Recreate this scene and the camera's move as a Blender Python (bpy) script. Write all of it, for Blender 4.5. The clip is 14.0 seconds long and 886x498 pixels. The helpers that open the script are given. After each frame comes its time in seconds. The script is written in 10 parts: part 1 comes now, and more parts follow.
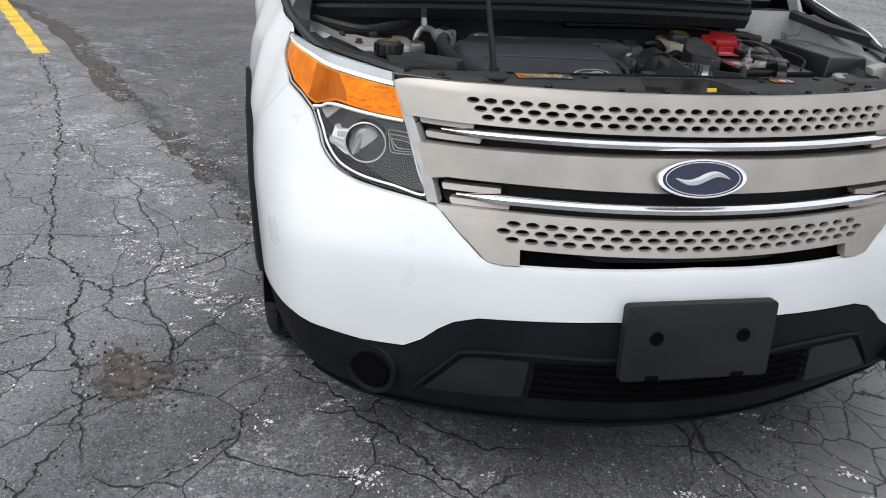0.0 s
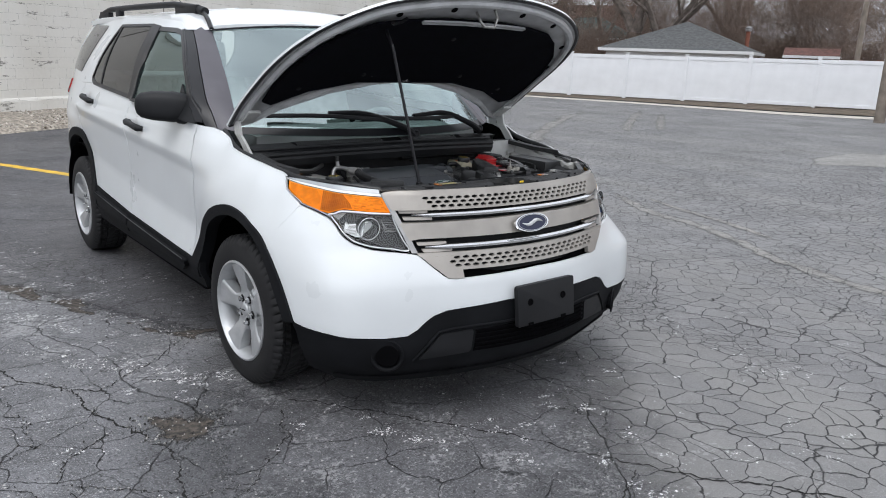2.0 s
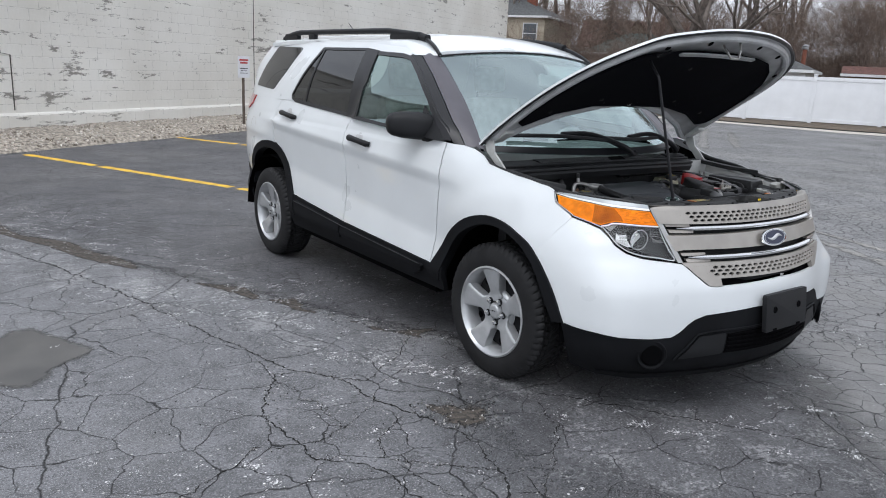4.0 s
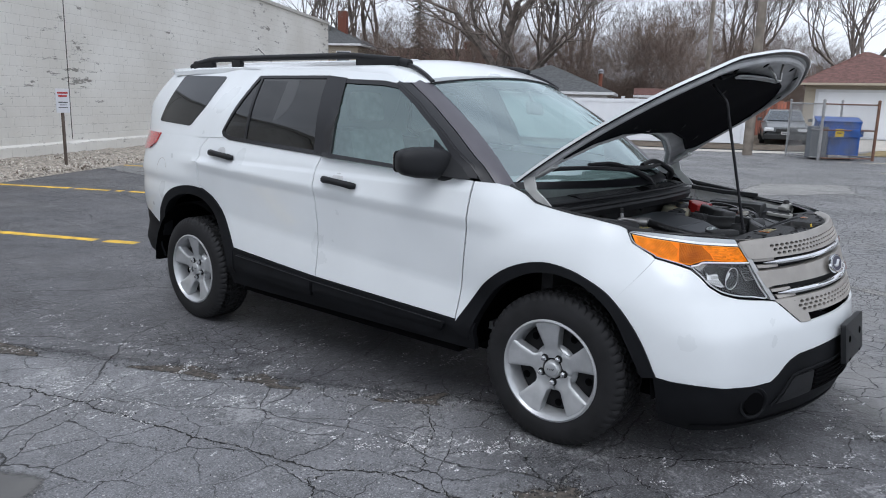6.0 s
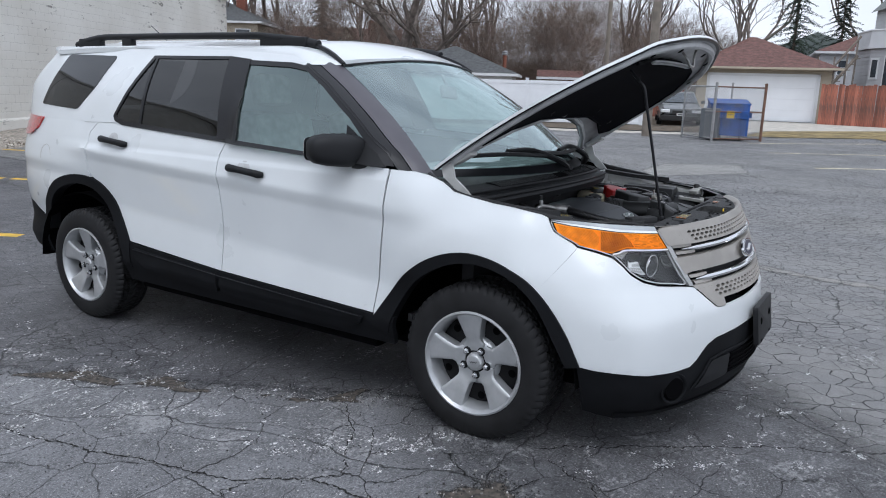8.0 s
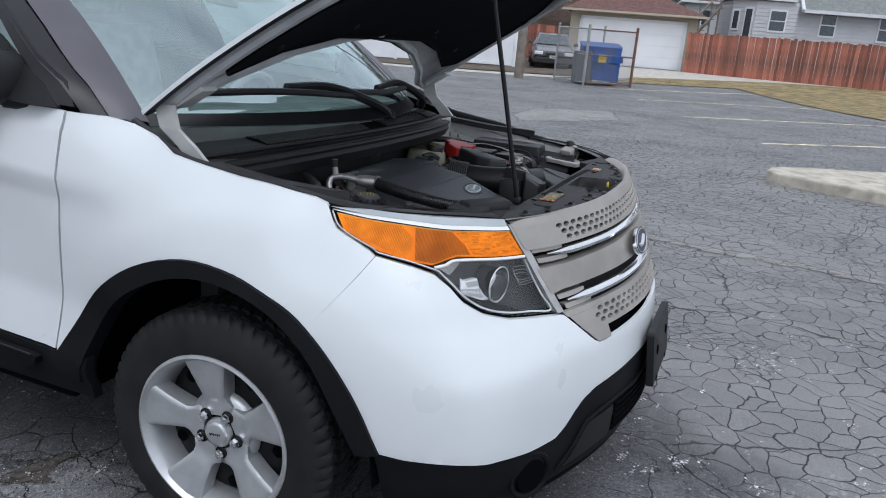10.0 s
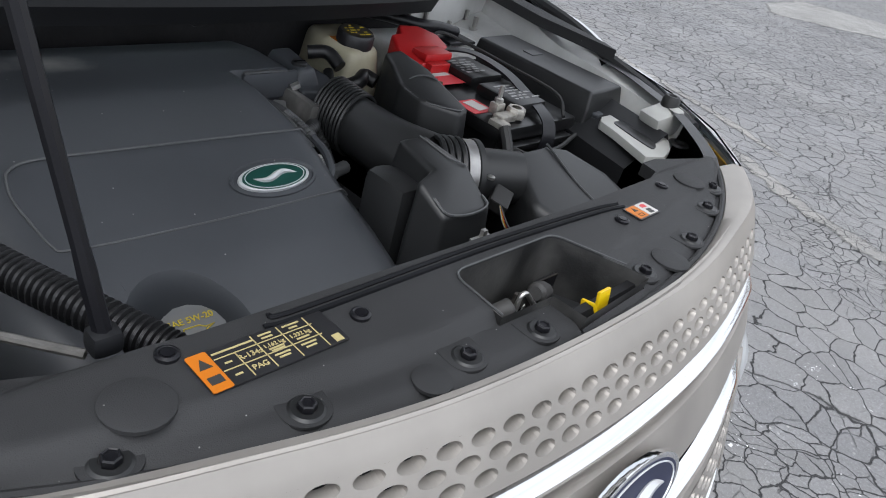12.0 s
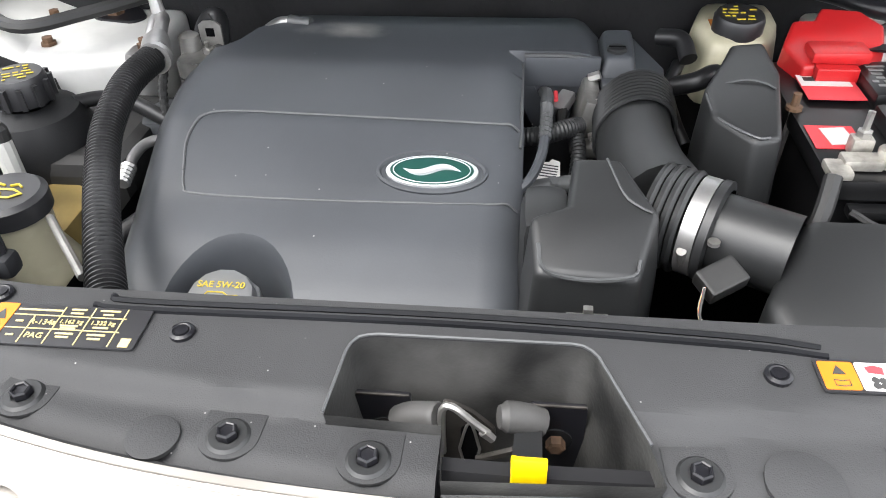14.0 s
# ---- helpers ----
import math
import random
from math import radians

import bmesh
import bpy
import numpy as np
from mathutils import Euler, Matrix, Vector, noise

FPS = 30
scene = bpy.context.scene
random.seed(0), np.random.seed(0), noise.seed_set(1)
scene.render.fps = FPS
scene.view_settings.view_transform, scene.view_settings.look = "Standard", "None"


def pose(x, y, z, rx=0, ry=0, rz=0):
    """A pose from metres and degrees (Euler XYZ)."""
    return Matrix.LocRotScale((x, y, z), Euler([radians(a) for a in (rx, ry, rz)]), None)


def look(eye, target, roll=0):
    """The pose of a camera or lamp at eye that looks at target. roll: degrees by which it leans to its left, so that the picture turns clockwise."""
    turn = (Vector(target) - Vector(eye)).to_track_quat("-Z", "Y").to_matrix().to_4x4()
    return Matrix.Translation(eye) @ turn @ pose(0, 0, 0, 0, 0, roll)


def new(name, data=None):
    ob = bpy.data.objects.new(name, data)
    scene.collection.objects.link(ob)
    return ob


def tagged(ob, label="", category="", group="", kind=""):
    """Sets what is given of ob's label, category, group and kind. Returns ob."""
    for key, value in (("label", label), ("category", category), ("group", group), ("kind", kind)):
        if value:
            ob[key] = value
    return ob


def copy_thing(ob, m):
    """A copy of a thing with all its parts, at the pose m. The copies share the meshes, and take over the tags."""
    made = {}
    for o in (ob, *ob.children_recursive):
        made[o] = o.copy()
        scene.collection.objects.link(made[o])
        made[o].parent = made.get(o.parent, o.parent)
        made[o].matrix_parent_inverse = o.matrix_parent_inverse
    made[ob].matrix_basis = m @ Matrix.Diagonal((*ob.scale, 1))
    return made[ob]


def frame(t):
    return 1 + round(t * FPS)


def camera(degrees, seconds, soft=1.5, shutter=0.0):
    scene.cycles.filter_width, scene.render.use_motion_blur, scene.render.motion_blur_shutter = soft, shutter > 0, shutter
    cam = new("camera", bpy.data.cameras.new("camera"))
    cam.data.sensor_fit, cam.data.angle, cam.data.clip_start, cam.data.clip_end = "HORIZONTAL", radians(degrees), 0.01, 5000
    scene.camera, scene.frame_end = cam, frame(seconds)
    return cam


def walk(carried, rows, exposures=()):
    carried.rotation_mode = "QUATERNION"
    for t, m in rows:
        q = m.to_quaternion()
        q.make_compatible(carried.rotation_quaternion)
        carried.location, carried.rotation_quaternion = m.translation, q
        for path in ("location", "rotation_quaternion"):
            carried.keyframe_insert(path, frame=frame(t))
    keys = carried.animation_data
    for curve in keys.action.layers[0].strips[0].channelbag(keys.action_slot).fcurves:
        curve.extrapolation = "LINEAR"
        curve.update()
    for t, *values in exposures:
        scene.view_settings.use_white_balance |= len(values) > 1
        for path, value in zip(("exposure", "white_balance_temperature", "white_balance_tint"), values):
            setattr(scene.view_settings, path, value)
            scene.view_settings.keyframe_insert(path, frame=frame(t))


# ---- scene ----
cam = camera(61.6, 14.0, soft=1.0)
PATH = [
    (0, (-0.803, -2.249, 1.351), (-0.455, -0.478, 0.489), 3.5),
    (0.5, (-1.104, -2.309, 1.448), (-0.315, -0.617, 0.731), 1.4),
    (1, (-1.521, -2.588, 1.491), (-0.441, -1.027, 0.862), 1.3),
    (1.5, (-1.876, -2.911, 1.531), (-0.698, -1.395, 0.97), 1.9),
    (2, (-2.275, -3.119, 1.534), (-1.06, -1.614, 1.029), 2.1),
    (2.5, (-2.592, -3.36, 1.56), (-1.428, -1.806, 1.079), 2.3),
    (3, (-2.93, -3.352, 1.575), (-1.819, -1.763, 1.086), 2.9),
    (3.5, (-3.228, -3.098, 1.516), (-2.129, -1.502, 1.024), 2.9),
    (4, (-3.307, -2.767, 1.558), (-2.158, -1.201, 1.082), 2.7),
    (4.2, (-3.343, -2.647, 1.547), (-2.155, -1.106, 1.085), 2.8),
    (6.3, (-3.776, -1.549, 1.526), (-2.222, -0.354, 1.13), 1.2),
    (6.5, (-3.801, -1.528, 1.546), (-2.228, -0.36, 1.144), 1.1),
    (7, (-3.8, -1.519, 1.545), (-2.192, -0.399, 1.142), 1.5),
    (7.2, (-3.786, -1.517, 1.544), (-2.17, -0.412, 1.134), 1.6),
    (9.3, (-2.967, -1.37, 1.523), (-1.233, -0.493, 1.051), 3.0),
    (9.5, (-2.803, -1.327, 1.495), (-1.058, -0.479, 1.01), 3.4),
    (10, (-2.354, -1.183, 1.445), (-0.576, -0.467, 0.875), 4.5),
    (10.5, (-1.928, -1.002, 1.447), (-0.104, -0.538, 0.77), 6.6),
    (11, (-1.466, -1.019, 1.427), (0.322, -0.519, 0.683), 8.5),
    (11.5, (-1.001, -1.019, 1.422), (0.699, -0.353, 0.606), 14.1),
    (12, (-0.585, -1.024, 1.39), (0.809, -0.008, 0.378), 15.9),
    (12.5, (-0.283, -1.083, 1.411), (0.55, 0.326, 0.261), 12.7),
    (13, (-0.14, -1.016, 1.391), (0.198, 0.538, 0.179), 8.2),
    (13.5, (-0.016, -1.026, 1.392), (-0.027, 0.54, 0.147), 1.9),
    (14, (0.041, -1.048, 1.39), (-0.139, 0.503, 0.14), -1.8),
]
EXPOSURES = [(0, .50, 6350, 10), (.5, .48, 6300, 10), (1.5, .42, 6250, 10), (2.5, .34, 6180, 10), (4, .33, 6100, 10), (6.5, .16, 5900, 10), (10, .16, 5850, 10), (11, .22, 5850, 10), (11.5, .35, 5980, 10), (12, .75, 6150, 10), (12.5, 1.38, 6120, 10), (13, 1.98, 6330, 10), (13.5, 2.36, 6450, 10), (14, 2.38, 6500, 10)]
walk(cam, [(t, look(eye, target, roll)) for t, eye, target, roll in PATH], EXPOSURES)

# ---- light: an overcast winter day ----
world = bpy.data.worlds.new("sky")
scene.world = world
world.use_nodes = True
wn, wl = world.node_tree.nodes, world.node_tree.links
wn.clear()
w_out, w_bg = wn.new("ShaderNodeOutputWorld"), wn.new("ShaderNodeBackground")
w_sky, w_hsv = wn.new("ShaderNodeTexSky"), wn.new("ShaderNodeHueSaturation")
w_sky.sky_type, w_sky.sun_disc = "NISHITA", False
w_sky.sun_elevation, w_sky.sun_rotation, w_sky.dust_density, w_sky.air_density = radians(62), radians(236), 6.0, 1.0
w_hsv.inputs["Saturation"].default_value = 0.22
w_geo, w_noise, w_ramp, w_mix = wn.new("ShaderNodeTexCoord"), wn.new("ShaderNodeTexNoise"), wn.new("ShaderNodeValToRGB"), wn.new("ShaderNodeMix")
w_map = wn.new("ShaderNodeMapping")
w_map.inputs["Scale"].default_value = (1.6, 1.6, 5.0)
w_noise.inputs["Scale"].default_value, w_noise.inputs["Detail"].default_value = 2.2, 5
w_ramp.color_ramp.elements[0].position, w_ramp.color_ramp.elements[0].color = 0.3, (5.3, 5.45, 5.8, 1)
w_ramp.color_ramp.elements[1].position, w_ramp.color_ramp.elements[1].color = 0.75, (8.0, 8.1, 8.3, 1)
w_mix.data_type = "RGBA"
w_mix.inputs[0].default_value = 0.72
wl.new(w_geo.outputs["Generated"], w_map.inputs[0])
wl.new(w_map.outputs[0], w_noise.inputs["Vector"])
wl.new(w_noise.outputs[0], w_ramp.inputs[0])
wl.new(w_sky.outputs[0], w_hsv.inputs["Color"])
wl.new(w_hsv.outputs[0], w_mix.inputs[6])
wl.new(w_ramp.outputs[0], w_mix.inputs[7])
wl.new(w_mix.outputs[2], w_bg.inputs["Color"])
wl.new(w_bg.outputs[0], w_out.inputs[0])
w_bg.inputs["Strength"].default_value = 0.15

sun_data = bpy.data.lights.new("sun", "SUN")
sun_data.energy, sun_data.angle, sun_data.color = 0.9, radians(40), (1.0, 0.97, 0.93)
sun = new("sun", sun_data)
sun.matrix_world = look((-4.4, -3.0, 10), (0, 0, 0))

# ---- materials ----
def mat(name, color, rough=0.5, metal=0.0, coat=0.0, vary=0.12, scale=8.0, grain=0.0, grain_scale=250.0, spec=0.5, bump_dist=0.002, dark=None, dust=0.0, dust_scale=160.0):
    """Principled surface with broad stains, fine grain and a little relief."""
    m = bpy.data.materials.new(name)
    m.use_nodes = True
    n, l = m.node_tree.nodes, m.node_tree.links
    b = n["Principled BSDF"]
    b.inputs["Metallic"].default_value, b.inputs["Coat Weight"].default_value = metal, coat
    b.inputs["Coat Roughness"].default_value, b.inputs["Specular IOR Level"].default_value = 0.06, spec
    tc, n1 = n.new("ShaderNodeTexCoord"), n.new("ShaderNodeTexNoise")
    n1.inputs["Scale"].default_value, n1.inputs["Detail"].default_value = scale, 6
    l.new(tc.outputs["Object"], n1.inputs["Vector"])
    r = n.new("ShaderNodeValToRGB")
    lo = dark or [c * (1 - vary) for c in color]
    r.color_ramp.elements[0].position, r.color_ramp.elements[0].color = 0.34, (*lo, 1)
    r.color_ramp.elements[1].position, r.color_ramp.elements[1].color = 0.66, (*[min(1, c * (1 + vary * .5)) for c in color], 1)
    l.new(n1.outputs[0], r.inputs[0])
    shade = r.outputs[0]
    if dust:
        dv, ds, dr, dm, dx = n.new("ShaderNodeTexVoronoi"), n.new("ShaderNodeSeparateColor"), n.new("ShaderNodeValToRGB"), n.new("ShaderNodeMath"), n.new("ShaderNodeMix")
        dv.inputs["Scale"].default_value = dust_scale
        l.new(tc.outputs["Object"], dv.inputs["Vector"])
        l.new(dv.outputs["Color"], ds.inputs[0])
        dr.color_ramp.elements[0].position, dr.color_ramp.elements[0].color = .10, (1, 1, 1, 1)
        dr.color_ramp.elements[1].position, dr.color_ramp.elements[1].color = .26, (0, 0, 0, 1)
        l.new(dv.outputs["Distance"], dr.inputs[0])
        dm.operation, dx.data_type = "GREATER_THAN", "RGBA"
        dm.inputs[1].default_value = 1 - dust
        l.new(ds.outputs[0], dm.inputs[0])
        dg = n.new("ShaderNodeMath")
        dg.operation = "MULTIPLY"
        l.new(dm.outputs[0], dg.inputs[0]), l.new(dr.outputs[0], dg.inputs[1])
        l.new(dg.outputs[0], dx.inputs[0]), l.new(shade, dx.inputs[6])
        dx.inputs[7].default_value = (.30, .29, .28, 1)
        shade = dx.outputs[2]
    l.new(shade, b.inputs["Base Color"])
    mr = n.new("ShaderNodeMapRange")
    mr.inputs["To Min"].default_value, mr.inputs["To Max"].default_value = max(0, rough - .08), min(1, rough + .08)
    l.new(n1.outputs[0], mr.inputs[0])
    l.new(mr.outputs[0], b.inputs["Roughness"])
    if grain:
        n2, bu = n.new("ShaderNodeTexNoise"), n.new("ShaderNodeBump")
        n2.inputs["Scale"].default_value, n2.inputs["Detail"].default_value = grain_scale, 3
        bu.inputs["Strength"].default_value, bu.inputs["Distance"].default_value = grain, bump_dist
        l.new(tc.outputs["Object"], n2.inputs["Vector"])
        l.new(n2.outputs[0], bu.inputs["Height"])
        l.new(bu.outputs[0], b.inputs["Normal"])
    return m


def glass(name, tint, gloss_rough=0.0, f0=.06, sheen=(1, 1, 1)):
    """A thin pane: clear tint, with gloss that grows towards a grazing view, the same from both sides."""
    m = bpy.data.materials.new(name)
    m.use_nodes = True
    n, l = m.node_tree.nodes, m.node_tree.links
    n.remove(n["Principled BSDF"])
    t, g, f, x = n.new("ShaderNodeBsdfTransparent"), n.new("ShaderNodeBsdfGlossy"), n.new("ShaderNodeLayerWeight"), n.new("ShaderNodeMixShader")
    t.inputs[0].default_value, g.inputs["Roughness"].default_value, f.inputs[0].default_value = (*tint, 1), gloss_rough, .5
    g.inputs["Color"].default_value = (*sheen, 1)
    pw, ma = n.new("ShaderNodeMath"), n.new("ShaderNodeMath")
    pw.operation, ma.operation = "POWER", "MULTIPLY_ADD"
    pw.inputs[1].default_value, ma.inputs[1].default_value, ma.inputs[2].default_value = 5, 1 - f0, f0
    l.new(f.outputs["Facing"], pw.inputs[0]), l.new(pw.outputs[0], ma.inputs[0])
    l.new(ma.outputs[0], x.inputs[0]), l.new(t.outputs[0], x.inputs[1]), l.new(g.outputs[0], x.inputs[2])
    l.new(x.outputs[0], n["Material Output"].inputs[0])
    return m


M = dict(
    white=mat("white_paint", (.66, .685, .698), .30, coat=.8, vary=.03, scale=3, spec=.5),
    # shaded copy of the white paint, for the hood underside and handle cups
    shaded_white=mat("shaded_white_paint", (.50, .505, .51), .45, vary=.18, scale=14, coat=.2),
    bay_white=mat("bay_white_paint", (.52, .52, .505), .45, vary=.15, scale=12, grain=.05, grain_scale=60),
    black=mat("black_plastic", (.010, .0105, .012), .55, spec=.28, vary=.25, scale=10, grain=.25, grain_scale=500, bump_dist=.0006),
    trim=mat("black_gloss_trim", (.008, .008, .010), .34, vary=.15, scale=9, spec=.35),
    pillar=mat("pillar_film", (.075, .070, .082), .42, vary=.12, scale=9),
    cladding=mat("cladding_plastic", (.0075, .008, .0095), .66, spec=.12, vary=.3, scale=7, grain=.3, grain_scale=600, bump_dist=.0006),
    # near-black that stands in for the shade of gaps, hollows and undersides
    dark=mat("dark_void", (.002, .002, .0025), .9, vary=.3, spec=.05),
    rubber=mat("rubber", (.012, .012, .013), .68, spec=.30, vary=.35, scale=14, grain=.3, grain_scale=160),
    alloy=mat("silver_alloy", (.46, .47, .48), .36, metal=.55, vary=.12, scale=16),
    chrome=mat("chrome", (.78, .79, .80), .10, metal=1, vary=.05),
    steel=mat("zinc_steel", (.48, .47, .45), .38, metal=.9, vary=.25, scale=40),
    alum=mat("aluminium", (.36, .355, .35), .40, metal=.8, vary=.18, scale=40),
    grille=mat("grille_silver_paint", (.355, .332, .304), .44, metal=.62, vary=.12, scale=9, grain=.04, grain_scale=90),
    grille_dark=mat("grille_shadow_plastic", (.010, .010, .011), .6, spec=.2),
    amber_cover=glass("amber_cover", (1.0, .56, .018), .0, .018),
    amber_bright=mat("amber_bright", (.92, .62, .20), .25, coat=.2, vary=.15, scale=30),
    amber_dull=mat("amber_dull", (.45, .26, .09), .25, coat=.2, vary=.25, scale=40),
    amber_rib_dull=mat("amber_ribbed_dull", (.44, .27, .09), .2, coat=.3, vary=.3, scale=14, dark=(.30, .17, .05)),
    amber_rib=mat("amber_ribbed", (.84, .58, .22), .2, coat=.5, vary=.2, scale=24, dark=(.66, .43, .15)),
    lamp_rim=mat("lamp_rim_plastic", (.80, .80, .78), .3, coat=.5, vary=.06),
    lens_top=mat("lens_top_plastic", (.40, .43, .45), .2, coat=.8, vary=.12, scale=12),
    lens_edge=mat("lens_edge_plastic", (.34, .34, .335), .2, coat=.8, vary=.2, scale=20),
    amber=mat("amber_lens", (.90, .55, .18), .3, coat=.2, vary=.2, scale=16, dark=(.72, .42, .12)),
    red_lens=mat("red_lens", (.55, .02, .02), .12, coat=1.0, vary=.4, scale=30),
    reflector=mat("lamp_reflector", (.82, .83, .84), .2, metal=.35, coat=.5, vary=.15, scale=30),
    lamp_black=mat("lamp_housing", (.006, .006, .0065), .35, vary=.3, scale=20),
    pad=mat("hood_insulation", (.0035, .0035, .006), .95, vary=.4, scale=20, grain=.4, grain_scale=90, spec=.1),
    engine=mat("engine_plastic", (.043, .0468, .0530), .52, spec=.5, dust=.003, dust_scale=200, vary=.18, scale=5, grain=.18, grain_scale=420, bump_dist=.0005),
    # lighter black; on ridges and seams it paints the edge highlights
    engine_line=mat("lighter_black_plastic", (.060, .062, .064), .45, vary=.2),
    shield=mat("shield_plastic", (.031, .0314, .0326), .60, spec=.25, vary=.25, scale=6, grain=.6, grain_scale=950, bump_dist=.0006, dust=.007, dust_scale=320),
    cowl=mat("cowl_plastic", (.012, .0124, .0135), .52, vary=.3, scale=6, spec=.22, grain=.3, grain_scale=400, bump_dist=.0006),
    latch=mat("greased_steel", (.055, .05, .045), .45, metal=.5, vary=.5, scale=50),
    well=mat("dusty_well", (.060, .059, .057), .5, dark=(.008, .008, .008), scale=14, grain=.5, grain_scale=300, bump_dist=.0008),
    cap_grey=mat("grey_cap_plastic", (.115, .118, .120), .5, vary=.12, scale=30),
    battery=mat("battery_case", (.006, .006, .0065), .35, vary=.3, scale=14),
    felt=mat("firewall_felt", (.022, .022, .024), .9, vary=.45, scale=9, grain=.4, grain_scale=60, bump_dist=.004),
    mould=mat("moulded_black_plastic", (.0138, .0144, .0150), .44, vary=.2, scale=6, grain=.15, grain_scale=420, bump_dist=.0005),
    hose=mat("hose_plastic", (.009, .009, .010), .42, vary=.3, scale=30),
    cable=mat("cable_rubber", (.015, .015, .015), .6, vary=.3, scale=30),
    red=mat("red_plastic", (.42, .012, .014), .35, vary=.12, scale=14),
    cream=mat("cream_plastic", (.42, .39, .28), .45, vary=.22, scale=14),
    white_plastic=mat("white_plastic", (.36, .36, .34), .5, vary=.1, scale=12),
    yellow=mat("yellow_plastic", (.66, .45, .0), .4, vary=.08),
    orange=mat("orange_label", (.50, .145, .005), .5, vary=.05),
    paper=mat("paper_label", (.50, .49, .47), .6, vary=.06),
    label_black=mat("black_label", (.018, .018, .02), .4, vary=.2),
    gold_bay=mat("yellow_print", (.40, .31, .02), .5, vary=.1),
    gold=mat("gold_ink", (.45, .38, .18), .5, vary=.08),
    ink=mat("dark_ink", (.03, .03, .03), .6),
    badge_blue=mat("badge_blue", (.008, .012, .042), .42, coat=.08, vary=.15),
    badge_green=mat("badge_green", (.012, .055, .045), .3, vary=.15),
    silver_ink=mat("silver_script", (.55, .56, .57), .3, metal=.3, vary=.05),
    sign_red_bay=mat("label_red", (.55, .04, .05), .5),
    lead=mat("bare_lead", (.42, .40, .36), .45, metal=.7, vary=.35, scale=60),
    throttle=mat("cast_metal", (.22, .215, .205), .5, metal=.6, vary=.3, scale=40),
    rust=mat("rusty_steel", (.10, .055, .03), .8, vary=.4, scale=60),
    coolant=mat("coolant_tank", (.20, .145, .05), .45, vary=.3, scale=18),
    seat=mat("seat_cloth", (.50, .50, .48), .9, vary=.2, scale=20, grain=.3),
    dash=mat("dashboard", (.28, .28, .28), .7, vary=.2),
    headliner=mat("headliner", (.60, .60, .58), .9, vary=.1),
    glass_front=glass("windscreen_glass", (.74, .88, .86), 0.0, .34, (.82, .95, .96)),
    glass_side=glass("side_glass", (.36, .48, .455), 0.0, .20, (.80, .95, .94)),
    glass_dark=glass("privacy_glass", (.075, .078, .085), 0.0, .07),
    lens=glass("clear_lens", (.90, .91, .91), .0, .045),
    sleeve=mat("grey_rubber", (.045, .044, .043), .6, vary=.3, scale=40),
    slat=mat("vent_plastic", (.024, .0245, .026), .5, vary=.2, scale=8),
    mirror=mat("mirror_silver", (.85, .86, .87), .03, metal=1, vary=.02),
)

def flutes(m, scale, strength):
    """Adds fine ribs across the width of a lens."""
    n, l = m.node_tree.nodes, m.node_tree.links
    tc, w, bu, mx = n.new("ShaderNodeTexCoord"), n.new("ShaderNodeTexWave"), n.new("ShaderNodeBump"), n.new("ShaderNodeMapping")
    mx.inputs["Rotation"].default_value = (0, radians(25), radians(40))
    w.inputs["Scale"].default_value, w.inputs["Distortion"].default_value = scale, 1.5
    bu.inputs["Strength"].default_value, bu.inputs["Distance"].default_value = strength, .004
    l.new(tc.outputs["Object"], mx.inputs[0])
    l.new(mx.outputs[0], w.inputs["Vector"])
    l.new(w.outputs["Fac"], bu.inputs["Height"])
    l.new(bu.outputs[0], n["Principled BSDF"].inputs["Normal"])


def streaked(m, scale, stretch):
    """Broken bright and dark streaks, like the facets of a stepped reflector."""
    n, l = m.node_tree.nodes, m.node_tree.links
    tc, mp, v, mx = n.new("ShaderNodeTexCoord"), n.new("ShaderNodeMapping"), n.new("ShaderNodeTexVoronoi"), n.new("ShaderNodeMix")
    mp.inputs["Scale"].default_value = stretch
    v.inputs["Scale"].default_value = scale
    v.distance = "CHEBYCHEV"
    sp, rp = n.new("ShaderNodeSeparateColor"), n.new("ShaderNodeValToRGB")
    rp.color_ramp.elements[0].position, rp.color_ramp.elements[0].color = .05, (.64, .58, .46, 1)
    rp.color_ramp.elements[1].position, rp.color_ramp.elements[1].color = .60, (1, 1, 1, 1)
    mx.data_type, mx.blend_type = "RGBA", "MULTIPLY"
    mx.inputs[0].default_value = 1
    l.new(tc.outputs["Object"], mp.inputs[0]), l.new(mp.outputs[0], v.inputs["Vector"])
    l.new(v.outputs["Color"], sp.inputs[0]), l.new(sp.outputs[0], rp.inputs[0])
    b = n["Principled BSDF"]
    l.new(b.inputs["Base Color"].links[0].from_socket, mx.inputs[6]), l.new(rp.outputs[0], mx.inputs[7])
    l.new(mx.outputs[2], b.inputs["Base Color"])


